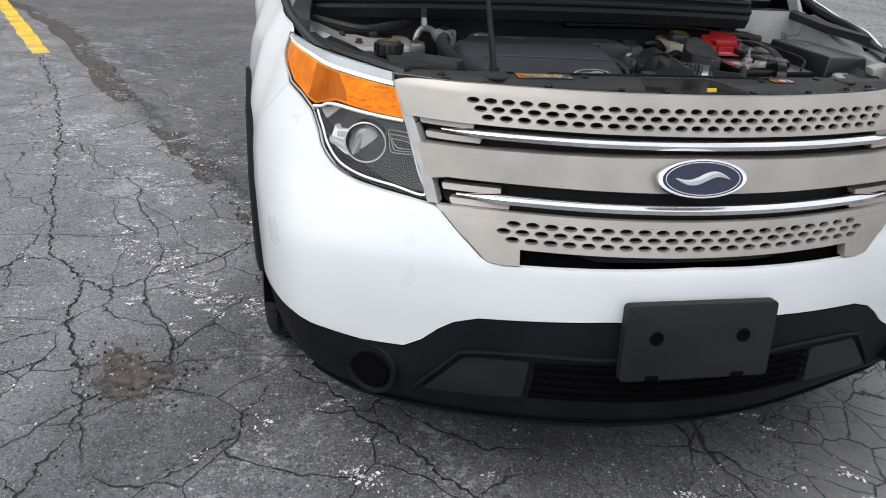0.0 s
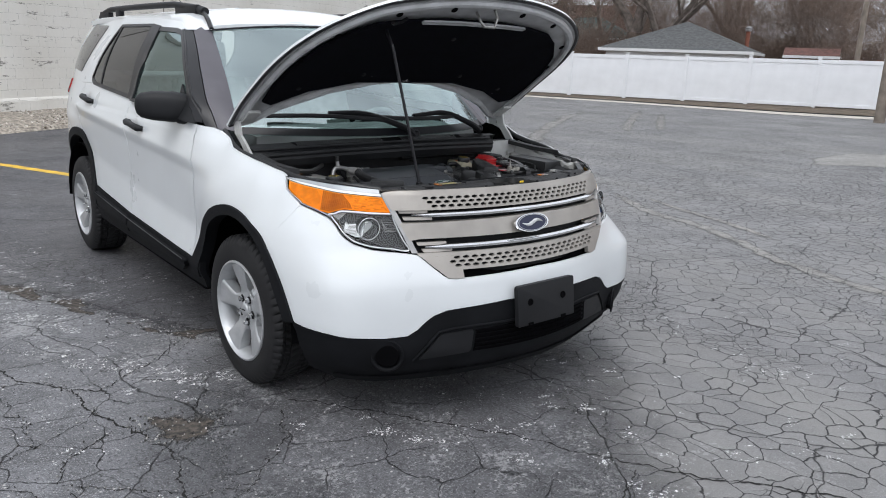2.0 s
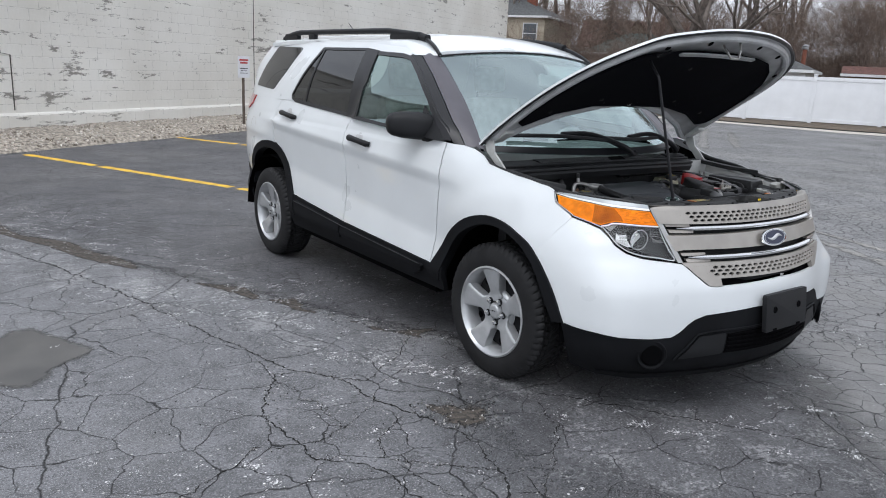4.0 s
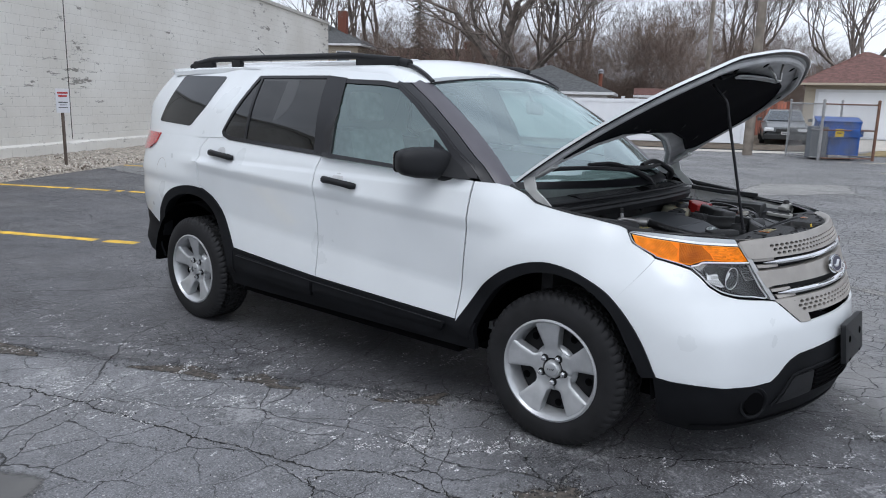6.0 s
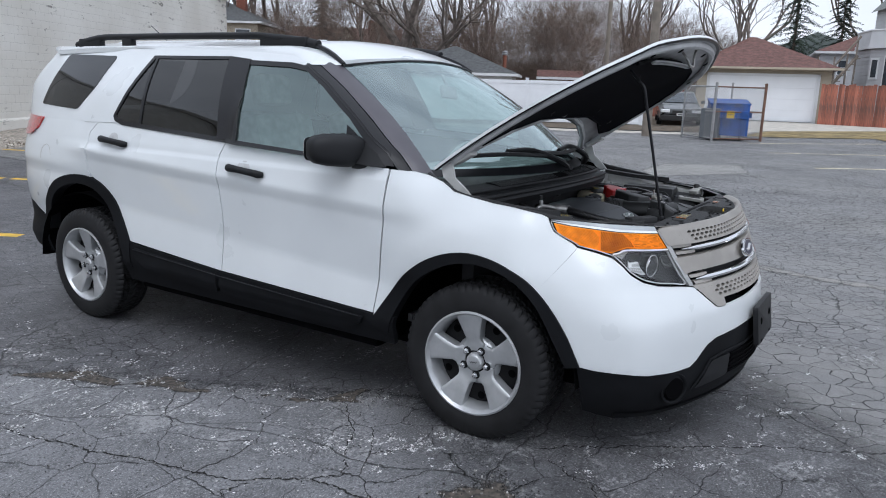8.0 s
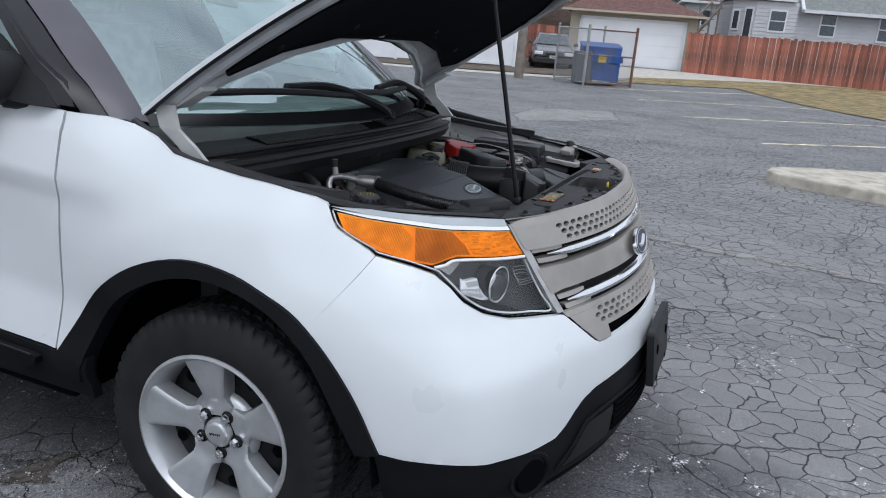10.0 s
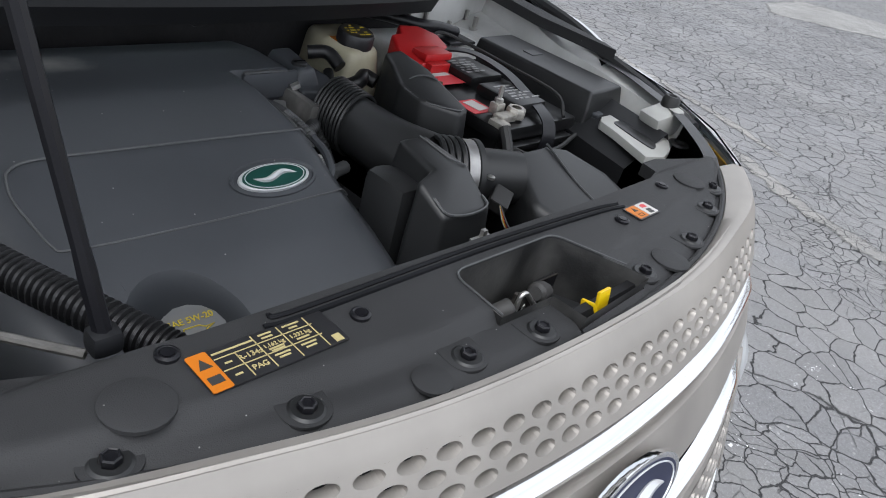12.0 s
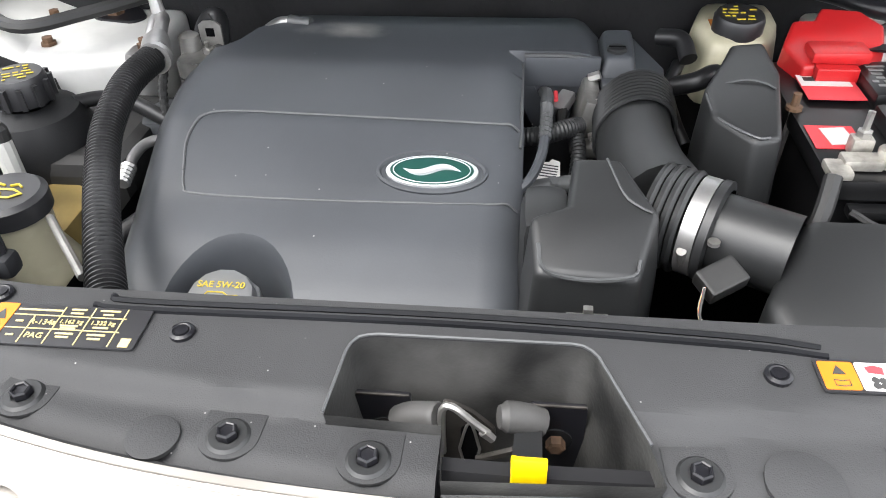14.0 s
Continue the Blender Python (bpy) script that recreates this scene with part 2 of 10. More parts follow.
def smudge(m, at, size, color):
    """A dried dusty smear of its own shape on a surface."""
    n, l = m.node_tree.nodes, m.node_tree.links
    tc, mp, d, nz, ad, rp, mx = [n.new("ShaderNode" + k) for k in ("TexCoord", "Mapping", "VectorMath", "TexNoise", "Math", "ValToRGB", "Mix")]
    mp.vector_type = "TEXTURE"
    mp.inputs["Location"].default_value, mp.inputs["Scale"].default_value = at, size
    d.operation, ad.operation = "LENGTH", "MULTIPLY_ADD"
    nz.inputs["Scale"].default_value, nz.inputs["Detail"].default_value = 22, 6
    l.new(tc.outputs["Object"], mp.inputs[0]), l.new(mp.outputs[0], d.inputs[0]), l.new(tc.outputs["Object"], nz.inputs["Vector"])
    l.new(nz.outputs[0], ad.inputs[0]), l.new(d.outputs["Value"], ad.inputs[2])
    ad.inputs[1].default_value = .9
    rp.color_ramp.elements[0].position, rp.color_ramp.elements[0].color = .35, (.85, .85, .85, 1)
    rp.color_ramp.elements[1].position, rp.color_ramp.elements[1].color = 1.25 / 1.3, (0, 0, 0, 1)
    l.new(ad.outputs[0], rp.inputs[0])
    mx.data_type = "RGBA"
    b = n["Principled BSDF"]
    l.new(rp.outputs[0], mx.inputs[0]), l.new(b.inputs["Base Color"].links[0].from_socket, mx.inputs[6])
    mx.inputs[7].default_value = (*color, 1)
    l.new(mx.outputs[2], b.inputs["Base Color"])


M["cover"] = M["engine"].copy()
M["cover"].name = "engine_cover_plastic"
smudge(M["cover"], (-.205, -.040, .972), (.14, .062, .09), (.24, .235, .225))
flutes(M["amber_rib"], 60, .32)
flutes(M["amber_rib_dull"], 36, .42)
streaked(M["amber_bright"], 120, (.45, .45, 1.9))

# ---- mesh tools ----
from mathutils import noise
from mathutils.geometry import tessellate_polygon


def tidy(bm, smooth):
    for f in bm.faces:
        f.smooth = smooth


def part(name, bm, material, parent=None, label="", smooth=False, at=None):
    """Links a bmesh as one mesh object under a thing or part."""
    me = bpy.data.meshes.new(name)
    tidy(bm, smooth)
    bm.to_mesh(me)
    bm.free()
    me.materials.append(M[material] if isinstance(material, str) else material)
    ob = new(name, me)
    if parent:
        ob.parent = parent
    if at is not None:
        ob.matrix_basis = at
    if label:
        tagged(ob, label)
    if smooth:
        me.set_sharp_from_angle(angle=radians(38))
    return ob


def empty(name, label, category, group="", kind=""):
    return tagged(new(name), label, category, group, kind)


def box(bm, x0, x1, y0, y1, z0, z1, bev=0.0, seg=2, m=None):
    g = bmesh.ops.create_cube(bm, size=1, matrix=Matrix.Translation(((x0 + x1) / 2, (y0 + y1) / 2, (z0 + z1) / 2)) @ Matrix.Diagonal((abs(x1 - x0), abs(y1 - y0), abs(z1 - z0), 1)))
    vs = g["verts"]
    if m is not None:
        bmesh.ops.transform(bm, matrix=m, verts=vs)
    if bev:
        es = list({e for v in vs for e in v.link_edges})
        bmesh.ops.bevel(bm, geom=es, offset=bev, segments=seg, affect="EDGES", profile=.6)
    return bm


def B(*a, **k):
    return box(bmesh.new(), *a, **k)


def tube(bm, pts, r, n=8, cap=True, close=False):
    """A tube along points; r one radius or one for each point."""
    pts = [Vector(p) for p in pts]
    rs = [float(v) for v in r] if hasattr(r, "__len__") else [float(r)] * len(pts)
    rings, up = [], None
    for i, p in enumerate(pts):
        if close:
            t = (pts[(i + 1) % len(pts)] - pts[i - 1]).normalized()
        else:
            t = (pts[min(i + 1, len(pts) - 1)] - pts[max(i - 1, 0)]).normalized()
        if up is None:
            up = t.orthogonal().normalized()
        side = t.cross(up)
        side = side.normalized() if side.length > 1e-6 else t.orthogonal().normalized()
        up = side.cross(t).normalized()
        rings.append([bm.verts.new(p + rs[i] * (math.cos(a) * side + math.sin(a) * up)) for a in (2 * math.pi * k / n for k in range(n))])
    pairs = list(zip(rings, rings[1:])) + ([(rings[-1], rings[0])] if close else [])
    for a, b in pairs:
        for k in range(n):
            bm.faces.new((a[k], a[(k + 1) % n], b[(k + 1) % n], b[k]))
    if cap and not close:
        bm.faces.new(rings[0][::-1]), bm.faces.new(rings[-1])
    return bm


def T(pts, r, n=8, **k):
    return tube(bmesh.new(), pts, r, n, **k)


def smooth_path(pts, n=8):
    p = np.array(pts, float)
    return [tuple(v) for v in spline(p, n)]


def lathe(bm, prof, n=32, m=None):
    """Profile of (radius, height) turned round z, then moved by m."""
    rings = []
    for r, h in prof:
        rings.append([bm.verts.new((r * math.cos(a), r * math.sin(a), h)) for a in (2 * math.pi * k / n for k in range(n))] if r > 1e-6 else [bm.verts.new((0, 0, h))])
    for a, b in zip(rings, rings[1:]):
        for k in range(n):
            j = (k + 1) % n
            if len(a) == 1 and len(b) > 1:
                bm.faces.new((a[0], b[j], b[k]))
            elif len(b) == 1 and len(a) > 1:
                bm.faces.new((a[k], a[j], b[0]))
            elif len(a) > 1:
                bm.faces.new((a[k], a[j], b[j], b[k]))
    if m is not None:
        bmesh.ops.transform(bm, matrix=m, verts=[v for r in rings for v in r])
    bmesh.ops.recalc_face_normals(bm, faces=bm.faces[:])
    return bm


def L(prof, n=32, m=None):
    return lathe(bmesh.new(), prof, n, m)


def prism(bm, poly, z0, z1, bev=0.0, m=None, seg=2):
    """A polygon of (x, y) as a slab between two heights."""
    lo, hi = [bm.verts.new((x, y, z0)) for x, y in poly], [bm.verts.new((x, y, z1)) for x, y in poly]
    fs = [bm.faces.new(lo[::-1]), bm.faces.new(hi)]
    for i in range(len(poly)):
        j = (i + 1) % len(poly)
        fs.append(bm.faces.new((lo[i], lo[j], hi[j], hi[i])))
    bmesh.ops.recalc_face_normals(bm, faces=fs)
    vs = lo + hi
    if bev:
        es = list({e for v in hi for e in v.link_edges})
        bmesh.ops.bevel(bm, geom=es, offset=bev, segments=seg, affect="EDGES", profile=.6)
        vs = list({v for f in bm.faces for v in f.verts}) if m is not None else vs
    if m is not None:
        bmesh.ops.transform(bm, matrix=m, verts=vs)
    return bm


def PR(*a, **k):
    return prism(bmesh.new(), *a, **k)


def clip(poly, axis, lim, keep_less):
    out = []
    for i in range(len(poly)):
        a, b = poly[i - 1], poly[i]
        ia, ib = (a[axis] <= lim) == keep_less or a[axis] == lim, (b[axis] <= lim) == keep_less or b[axis] == lim
        if ia != ib:
            t = (lim - a[axis]) / (b[axis] - a[axis])
            p = [a[0] + (b[0] - a[0]) * t, a[1] + (b[1] - a[1]) * t]
            p[axis] = lim
            out.append(tuple(p))
        if ib:
            out.append(b)
    return out


def crossed(ring):
    """Whether a clipped outline bends inwards, so that it must be cut up before it is filled."""
    n = len(ring)
    area = sum(ring[k - 1][0] * ring[k][1] - ring[k][0] * ring[k - 1][1] for k in range(n))
    for k in range(n):
        (ax, ay), (bx, by), (cx, cy) = ring[k - 2], ring[k - 1], ring[k]
        if ((bx - ax) * (cy - by) - (by - ay) * (cx - bx)) * area < -1e-12:
            return True
    return False


def patch(poly, surf, step=(.04, .04), off=0.0, thick=.006, bm=None):
    """A panel: the outline poly of (u, v), laid on surf(u, v, off), with its edges turned in by thick."""
    bm = bm or bmesh.new()
    poly = [(float(u), float(v)) for u, v in poly]
    us, vs = [p[0] for p in poly], [p[1] for p in poly]
    nu, nv = max(1, math.ceil((max(us) - min(us)) / step[0])), max(1, math.ceil((max(vs) - min(vs)) / step[1]))
    du, dv = (max(us) - min(us)) / nu, (max(vs) - min(vs)) / nv
    tris = [[poly[i] for i in t] for t in tessellate_polygon([[Vector((u, v, 0)) for u, v in poly]])]
    made, edges, faces = {}, {}, []

    def cell(shape, i, j):
        c = clip(clip(shape, 0, min(us) + i * du, False), 0, min(us) + (i + 1) * du, True)
        c = clip(clip(c, 1, min(vs) + j * dv, False), 1, min(vs) + (j + 1) * dv, True) if len(c) > 2 else []
        ring = []
        for u, v in c:
            k = (round(u, 5), round(v, 5))
            if not ring or k != ring[-1]:
                ring.append(k)
        return ring[:-1] if len(ring) > 1 and ring[0] == ring[-1] else ring

    def add(keys):
        area = sum(keys[k - 1][0] * keys[k][1] - keys[k][0] * keys[k - 1][1] for k in range(len(keys)))
        if len(keys) < 3 or abs(area) < 1e-8:
            return
        if area < 0:
            keys = keys[::-1]
        for k in keys:
            if k not in made:
                made[k] = bm.verts.new(surf(*k, off))
        try:
            faces.append((bm.faces.new([made[k] for k in keys]), keys))
        except ValueError:
            return
        for k in range(len(keys)):
            e = (keys[k - 1], keys[k])
            if e[::-1] in edges:
                edges.pop(e[::-1])
            else:
                edges[e] = 1
    for i in range(nu):
        for j in range(nv):
            c = cell(poly, i, j)
            if len(c) < 3:
                continue
            if crossed(c):
                for t in tris:
                    add(cell(t, i, j))
            else:
                add(c)
    turn = 0.0
    for f, keys in faces:
        f.normal_update()
        u, v = (sum(k[n] for k in keys) / len(keys) for n in (0, 1))
        turn += f.normal.dot(Vector(surf(u, v, off + .01)) - Vector(surf(u, v, off))) * f.calc_area()
    if turn < 0:
        bmesh.ops.reverse_faces(bm, faces=[f for f, _ in faces])
    if thick:
        low, top = {}, {}
        for a, b in edges:
            for k in (a, b):
                if k not in low:
                    top[k], low[k] = bm.verts.new(surf(*k, off)), bm.verts.new(surf(*k, off - thick))
            try:
                bm.faces.new((top[a], low[a], low[b], top[b]) if turn >= 0 else (top[b], low[b], low[a], top[a]))
            except ValueError:
                pass
    return bm


def both(poly):
    """An outline given on one side of the nose, from bottom centre round to top centre, carried over to the other."""
    return [(-u, v) for u, v in poly] + [(u, v) for u, v in poly[::-1]]


def rounded(poly, r, n=4):
    """The outline with its corners rounded by r."""
    out = []
    for i in range(len(poly)):
        a, b, c = (Vector(poly[k % len(poly)]) for k in (i - 1, i, i + 1))
        d = min(r, (a - b).length * .45, (c - b).length * .45)
        p, q = b + (a - b).normalized() * d, b + (c - b).normalized() * d
        out += [tuple((1 - t) ** 2 * p + 2 * t * (1 - t) * b + t * t * q) for t in (k / n for k in range(n + 1))]
    return out


def text_part(name, words, size, material, parent, m, label="", bold=0.0):
    cu = bpy.data.curves.new(name, "FONT")
    cu.body, cu.size, cu.align_x, cu.align_y, cu.extrude, cu.offset = words, size, "CENTER", "CENTER", 0.0004, bold
    tmp = bpy.data.objects.new("tmp", cu)
    me = bpy.data.meshes.new_from_object(tmp)
    bpy.data.objects.remove(tmp)
    me.materials.append(M[material])
    ob = new(name, me)
    ob.parent, ob.matrix_basis = parent, m
    if label:
        tagged(ob, label)
    return ob

# ---- the skin of the car, as a surface round its plan curve ----
PLAN = np.array([(0, -.985), (.2, -.968), (.4, -.918), (.58, -.845), (.73, -.745), (.85, -.60), (.922, -.43), (.955, -.22), (.968, 0), (.975, .3), (.978, 1.2), (.976, 2.3), (.955, 2.9), (.912, 3.3), (.845, 3.6), (.74, 3.82), (.55, 3.93), (.3, 3.97), (0, 3.98)])


def spline(pts, n=12):
    p = np.vstack([2 * pts[0] - pts[1], pts, 2 * pts[-1] - pts[-2]])
    out = []
    for i in range(1, len(p) - 2):
        for k in range(n):
            t = k / n
            out.append(.5 * (2 * p[i] + (p[i + 1] - p[i - 1]) * t + (2 * p[i - 1] - 5 * p[i] + 4 * p[i + 1] - p[i + 2]) * t * t + (3 * p[i] - p[i - 1] - 3 * p[i + 1] + p[i + 2]) * t ** 3))
    return np.array(out + [p[-2]])


RIM = spline(np.vstack([(-.2, -.968), PLAN]))[12:]
ARC = np.r_[0, np.cumsum(np.hypot(*np.diff(RIM, axis=0).T))]
TANG = np.gradient(RIM, ARC, axis=0)
TANG[0] = (1, 0)
Q0 = float(np.interp(0, RIM[:90, 1], ARC[:90]))
# inward offsets by height, at stations along the plan curve
LEVELS = np.array([.16, .22, .28, .35, .45, .55, .65, .72, .80, .86, .92, .98, 1.04, 1.10, 1.16, 1.27])
STATIONS = np.array([0, .40, .62, .85, 1.05, 1.30, Q0, Q0 + .32, Q0 + .6, Q0 + 4.2])
INSET = np.array([
    [.14, .07, .02, .0, .0, .0, .012, .035, .058, .072, .093, .128, .172, .24, .34, .50],
    [.14, .07, .02, .0, .0, .0, .012, .038, .070, .088, .109, .141, .181, .25, .35, .50],
    [.13, .07, .02, .0, .0, .0, .012, .032, .062, .085, .105, .130, .170, .24, .34, .50],
    [.12, .07, .025, .005, .0, .0, .008, .02, .045, .075, .100, .125, .160, .23, .33, .45],
    [.10, .06, .03, .01, .0, .0, .004, .012, .035, .065, .095, .115, .145, .21, .30, .40],
    [.08, .06, .035, .015, .0, .0, .0, .005, .022, .045, .070, .092, .115, .17, .24, .35],
    [.09, .07, .05, .03, .008, .004, .0, .0, .008, .020, .036, .056, .085, .12, .18, .30],
    [.09, .07, .055, .04, .014, .012, .006, .0, .0, .004, .012, .026, .048, .08, .115, .20],
    [.09, .07, .055, .04, .010, .026, .022, .010, .003, .004, .009, .002, .010, .024, .040, .080],
    [.09, .07, .055, .04, .008, .032, .024, .010, .003, .004, .009, .002, .010, .024, .040, .080]])


def S(q, z, off=0.0):
    """Car's skin: q metres round the plan curve from the nose (right side negative), z height; off outwards."""
    a = abs(q)
    x, y = np.interp(a, ARC, RIM[:, 0]), np.interp(a, ARC, RIM[:, 1])
    tx, ty = np.interp(a, ARC, TANG[:, 0]), np.interp(a, ARC, TANG[:, 1])
    l = np.hypot(tx, ty)
    k = np.interp(a, STATIONS, np.arange(len(STATIONS)))
    i = min(int(k), len(STATIONS) - 2)
    f = k - i
    f = f * f * (3 - 2 * f)
    d = np.interp(z, LEVELS, INSET[i]) * (1 - f) + np.interp(z, LEVELS, INSET[i + 1]) * f - off
    # the grille is flatter across than the bumper below it
    if a < .72:
        d += .038 * math.exp(-(a / .30) ** 2) * np.interp(z, [.66, .73, .80, .90], [0, .25, .6, 1])
    # doors: hollow between a crease under the handles and one over the sill
    y_side = a - Q0
    w = min(1, max(0, (y_side - .30) / .55)) * min(1, max(0, (3.35 - y_side) / .6))
    if w > 0 and .44 < z < 1.12:
        zc, zl = .972 + (y_side - .47) * .045, .613 + (y_side - .517) * .069
        hollow = np.interp(z, [.47, zl, zl + .03, (zc + zl) / 2, zc - .05, zc - .012, zc + .012, 1.12], [.006, .031, .032, .024, .016, .006, .002, .024])
        w = w * w * (3 - 2 * w)
        d = d * (1 - w) + (hollow - off) * w
    # the bumper's corners stand out below the lamps
    d -= (.105 if q > 0 else .035) * math.exp(-((a - .88) / .20) ** 2) * np.interp(z, [.16, .36, .45, .62, .70, .77], [.45, .9, 1, 1, .45, 0])
    # a soft swell round the front wheel arch
    r = math.hypot(a - Q0 - .03, z - .35)
    if a < Q0 + .8 and r < .70 and z > .40:
        k = min(1, (.70 - r) / .09)
        d -= .009 * k * k * (3 - 2 * k)
    x, y = x - d * ty / l, y + d * tx / l
    # the nose sits a little askew
    y -= .030 * np.sign(q) * x * min(1, max(0, (1.0 - a) / .35)) * np.interp(z, [.66, .80], [0, 1])
    if q > 0:
        x += .022 * min(1, max(0, (q - .1) / .5))
    return np.array([np.sign(q or 1) * x, y, z])


def G(y, z, off=0.0):
    """Side of the cabin, right side: y back, z height."""
    b = abs(S(Q0 + y, 1.25)[0]) if y < 1.5 else float(np.interp(y, RIM[:, 1], RIM[:, 0])) - .073
    t = np.interp(y, [.3, 1.0, 2.4, 2.8, 3.4, 3.8, 4.1], [.72, .70, .705, .685, .63, .57, .45])
    f = (z - 1.25) / .41
    return np.array([-(b + (t - b) * f + .025 * np.sin(np.pi * min(max(f, 0), 1)) + off * .9), y, z + off * .4])


def roof(x, y, off=0.0):
    half = .665 if y < 2.8 else .665 - .1 * (y - 2.8)
    f = abs(x) / half
    front = max(0, (1.32 - y) / .42)
    return (x, y, 1.772 - .062 * f ** 2.4 - .100 * front ** 1.6 - .03 * front * f * f - .012 * max(0, y - 2.6) ** 2 + off)

# ---- ground ----
def asphalt(name, base=(.104, .105, .111), cracked=True, crazed=(-1.0, 1.0)):
    m = bpy.data.materials.new(name)
    m.use_nodes = True
    n, l = m.node_tree.nodes, m.node_tree.links
    b = n["Principled BSDF"]
    tc = n.new("ShaderNodeTexCoord")

    def noise(scale, detail=4, rough=.55, vec=None):
        x = n.new("ShaderNodeTexNoise")
        x.inputs["Scale"].default_value, x.inputs["Detail"].default_value, x.inputs["Roughness"].default_value = scale, detail, rough
        l.new(vec or tc.outputs["Object"], x.inputs["Vector"])
        return x

    def ramp(src, lo, hi, c0=(0, 0, 0), c1=(1, 1, 1)):
        x = n.new("ShaderNodeValToRGB")
        x.color_ramp.elements[0].position, x.color_ramp.elements[0].color = lo, (*c0, 1)
        x.color_ramp.elements[1].position, x.color_ramp.elements[1].color = hi, (*c1, 1)
        l.new(src, x.inputs[0])
        return x.outputs[0]

    def mix(f, a, c, mode="MIX"):
        x = n.new("ShaderNodeMix")
        x.data_type, x.blend_type = "RGBA", mode
        for sock, v in ((x.inputs[0], f), (x.inputs[6], a), (x.inputs[7], c)):
            if isinstance(v, (int, float)):
                sock.default_value = v
            elif isinstance(v, tuple):
                sock.default_value = (*v, 1)
            else:
                l.new(v, sock)
        return x.outputs[2]

    def maths(op, a, c):
        x = n.new("ShaderNodeMath")
        x.operation = op
        for sock, v in ((x.inputs[0], a), (x.inputs[1], c)):
            if isinstance(v, (int, float)):
                sock.default_value = v
            else:
                l.new(v, sock)
        return x.outputs[0]
    broad, mid, fine, pores = noise(.35, 3), noise(3.0, 6), noise(120, 3, .8), noise(55, 4, .7)
    col = mix(ramp(broad.outputs[0], .35, .65), tuple(c * .75 for c in base), tuple(c * 1.2 for c in base))
    col = mix(ramp(mid.outputs[0], .44, .62), col, tuple(c * 1.6 for c in base))
    col = mix(maths("MULTIPLY", ramp(noise(14, 6, .75).outputs[0], .50, .62), .38), col, tuple(c * 2.0 for c in base))
    col = mix(maths("MULTIPLY", ramp(noise(7, 5, .7).outputs[0], .34, .46, (1, 1, 1), (0, 0, 0)), .6), col, tuple(c * .45 for c in base))
    col = mix(ramp(pores.outputs[0], .36, .50, (1, 1, 1), (0, 0, 0)), col, tuple(c * .45 for c in base))
    col = mix(ramp(fine.outputs[0], .53, .63), col, tuple(c * 3.0 for c in base))

    def specks(scale, share, size):
        v = n.new("ShaderNodeTexVoronoi")
        v.inputs["Scale"].default_value = scale
        l.new(tc.outputs["Object"], v.inputs["Vector"])
        sep = n.new("ShaderNodeSeparateColor")
        l.new(v.outputs["Color"], sep.inputs[0])
        return maths("MULTIPLY", ramp(v.outputs["Distance"], size * .7, size, (1, 1, 1), (0, 0, 0)), ramp(sep.outputs[0], 1 - share, 1 - share + .01))
    col = mix(maths("MULTIPLY", specks(110, .16, .30), .55), col, (.40, .39, .38))
    col = mix(maths("MULTIPLY", specks(46, .08, .26), .85), col, (.50, .49, .47))
    height = maths("MULTIPLY", fine.outputs[0], .45)
    if cracked:
        def bent(vec, scale, amount):
            a = n.new("ShaderNodeVectorMath")
            a.operation = "MULTIPLY_ADD"
            l.new(noise(scale, 2).outputs["Color"], a.inputs[0])
            a.inputs[1].default_value = (amount, amount, amount)
            l.new(vec, a.inputs[2])
            return a.outputs[0]
        way = bent(bent(bent(bent(tc.outputs["Object"], 1.6, .30), 6, .10), 30, .020), 110, .006)
        cr = []
        for sc, width, seed in ((7.8, .036, 0.), (13.0, .046, 11.), (3.4, .0135, 7.), (.6, .005, 3.)):
            mp = n.new("ShaderNodeMapping")
            mp.inputs["Location"].default_value = (seed, seed, 0)
            mp.inputs["Scale"].default_value = (1, 1, .001)
            l.new(way, mp.inputs[0])
            v = n.new("ShaderNodeTexVoronoi")
            v.feature, v.voronoi_dimensions = "DISTANCE_TO_EDGE", "2D"
            v.inputs["Scale"].default_value = sc
            l.new(mp.outputs[0], v.inputs["Vector"])
            # the cracks open and close along their length
            gap = maths("ADD", v.outputs["Distance"], maths("MULTIPLY", maths("SUBTRACT", noise(2.3, 3).outputs[0], .5), width * 1.5))
            cr.append(ramp(gap, width * .4, width * .8, (1, 1, 1), (0, 0, 0)))
            if not seed:
                wide = ramp(gap, width * .9, width * 1.6, (1, 1, 1), (0, 0, 0))
        grad = n.new("ShaderNodeSeparateXYZ")
        l.new(tc.outputs["Object"], grad.inputs[0])
        cr[0] = mix(ramp(maths("MULTIPLY", grad.outputs[0], .1), .34, .75), cr[0], wide)
        zx = n.new("ShaderNodeMapRange")
        zx.inputs["From Min"].default_value, zx.inputs["From Max"].default_value = crazed
        l.new(grad.outputs[0], zx.inputs[0])
        patchy = maths("MULTIPLY", maths("SUBTRACT", noise(.5, 4).outputs[0], .5), 1.4)
        zone = ramp(maths("ADD", zx.outputs[0], patchy), .30, .55)
        gone = ramp(noise(1.7, 5).outputs[0], .36, .46)
        fine_zone = maths("MULTIPLY", zone, ramp(noise(.9, 4).outputs[0], .54, .58))
        crack = maths("MAXIMUM", maths("MULTIPLY", cr[0], zone), maths("MULTIPLY", maths("MULTIPLY", cr[1], fine_zone), gone))
        crack = maths("MAXIMUM", crack, maths("MAXIMUM", maths("MULTIPLY", maths("MULTIPLY", cr[2], gone), maths("SUBTRACT", 1.0, zone)), cr[3]))
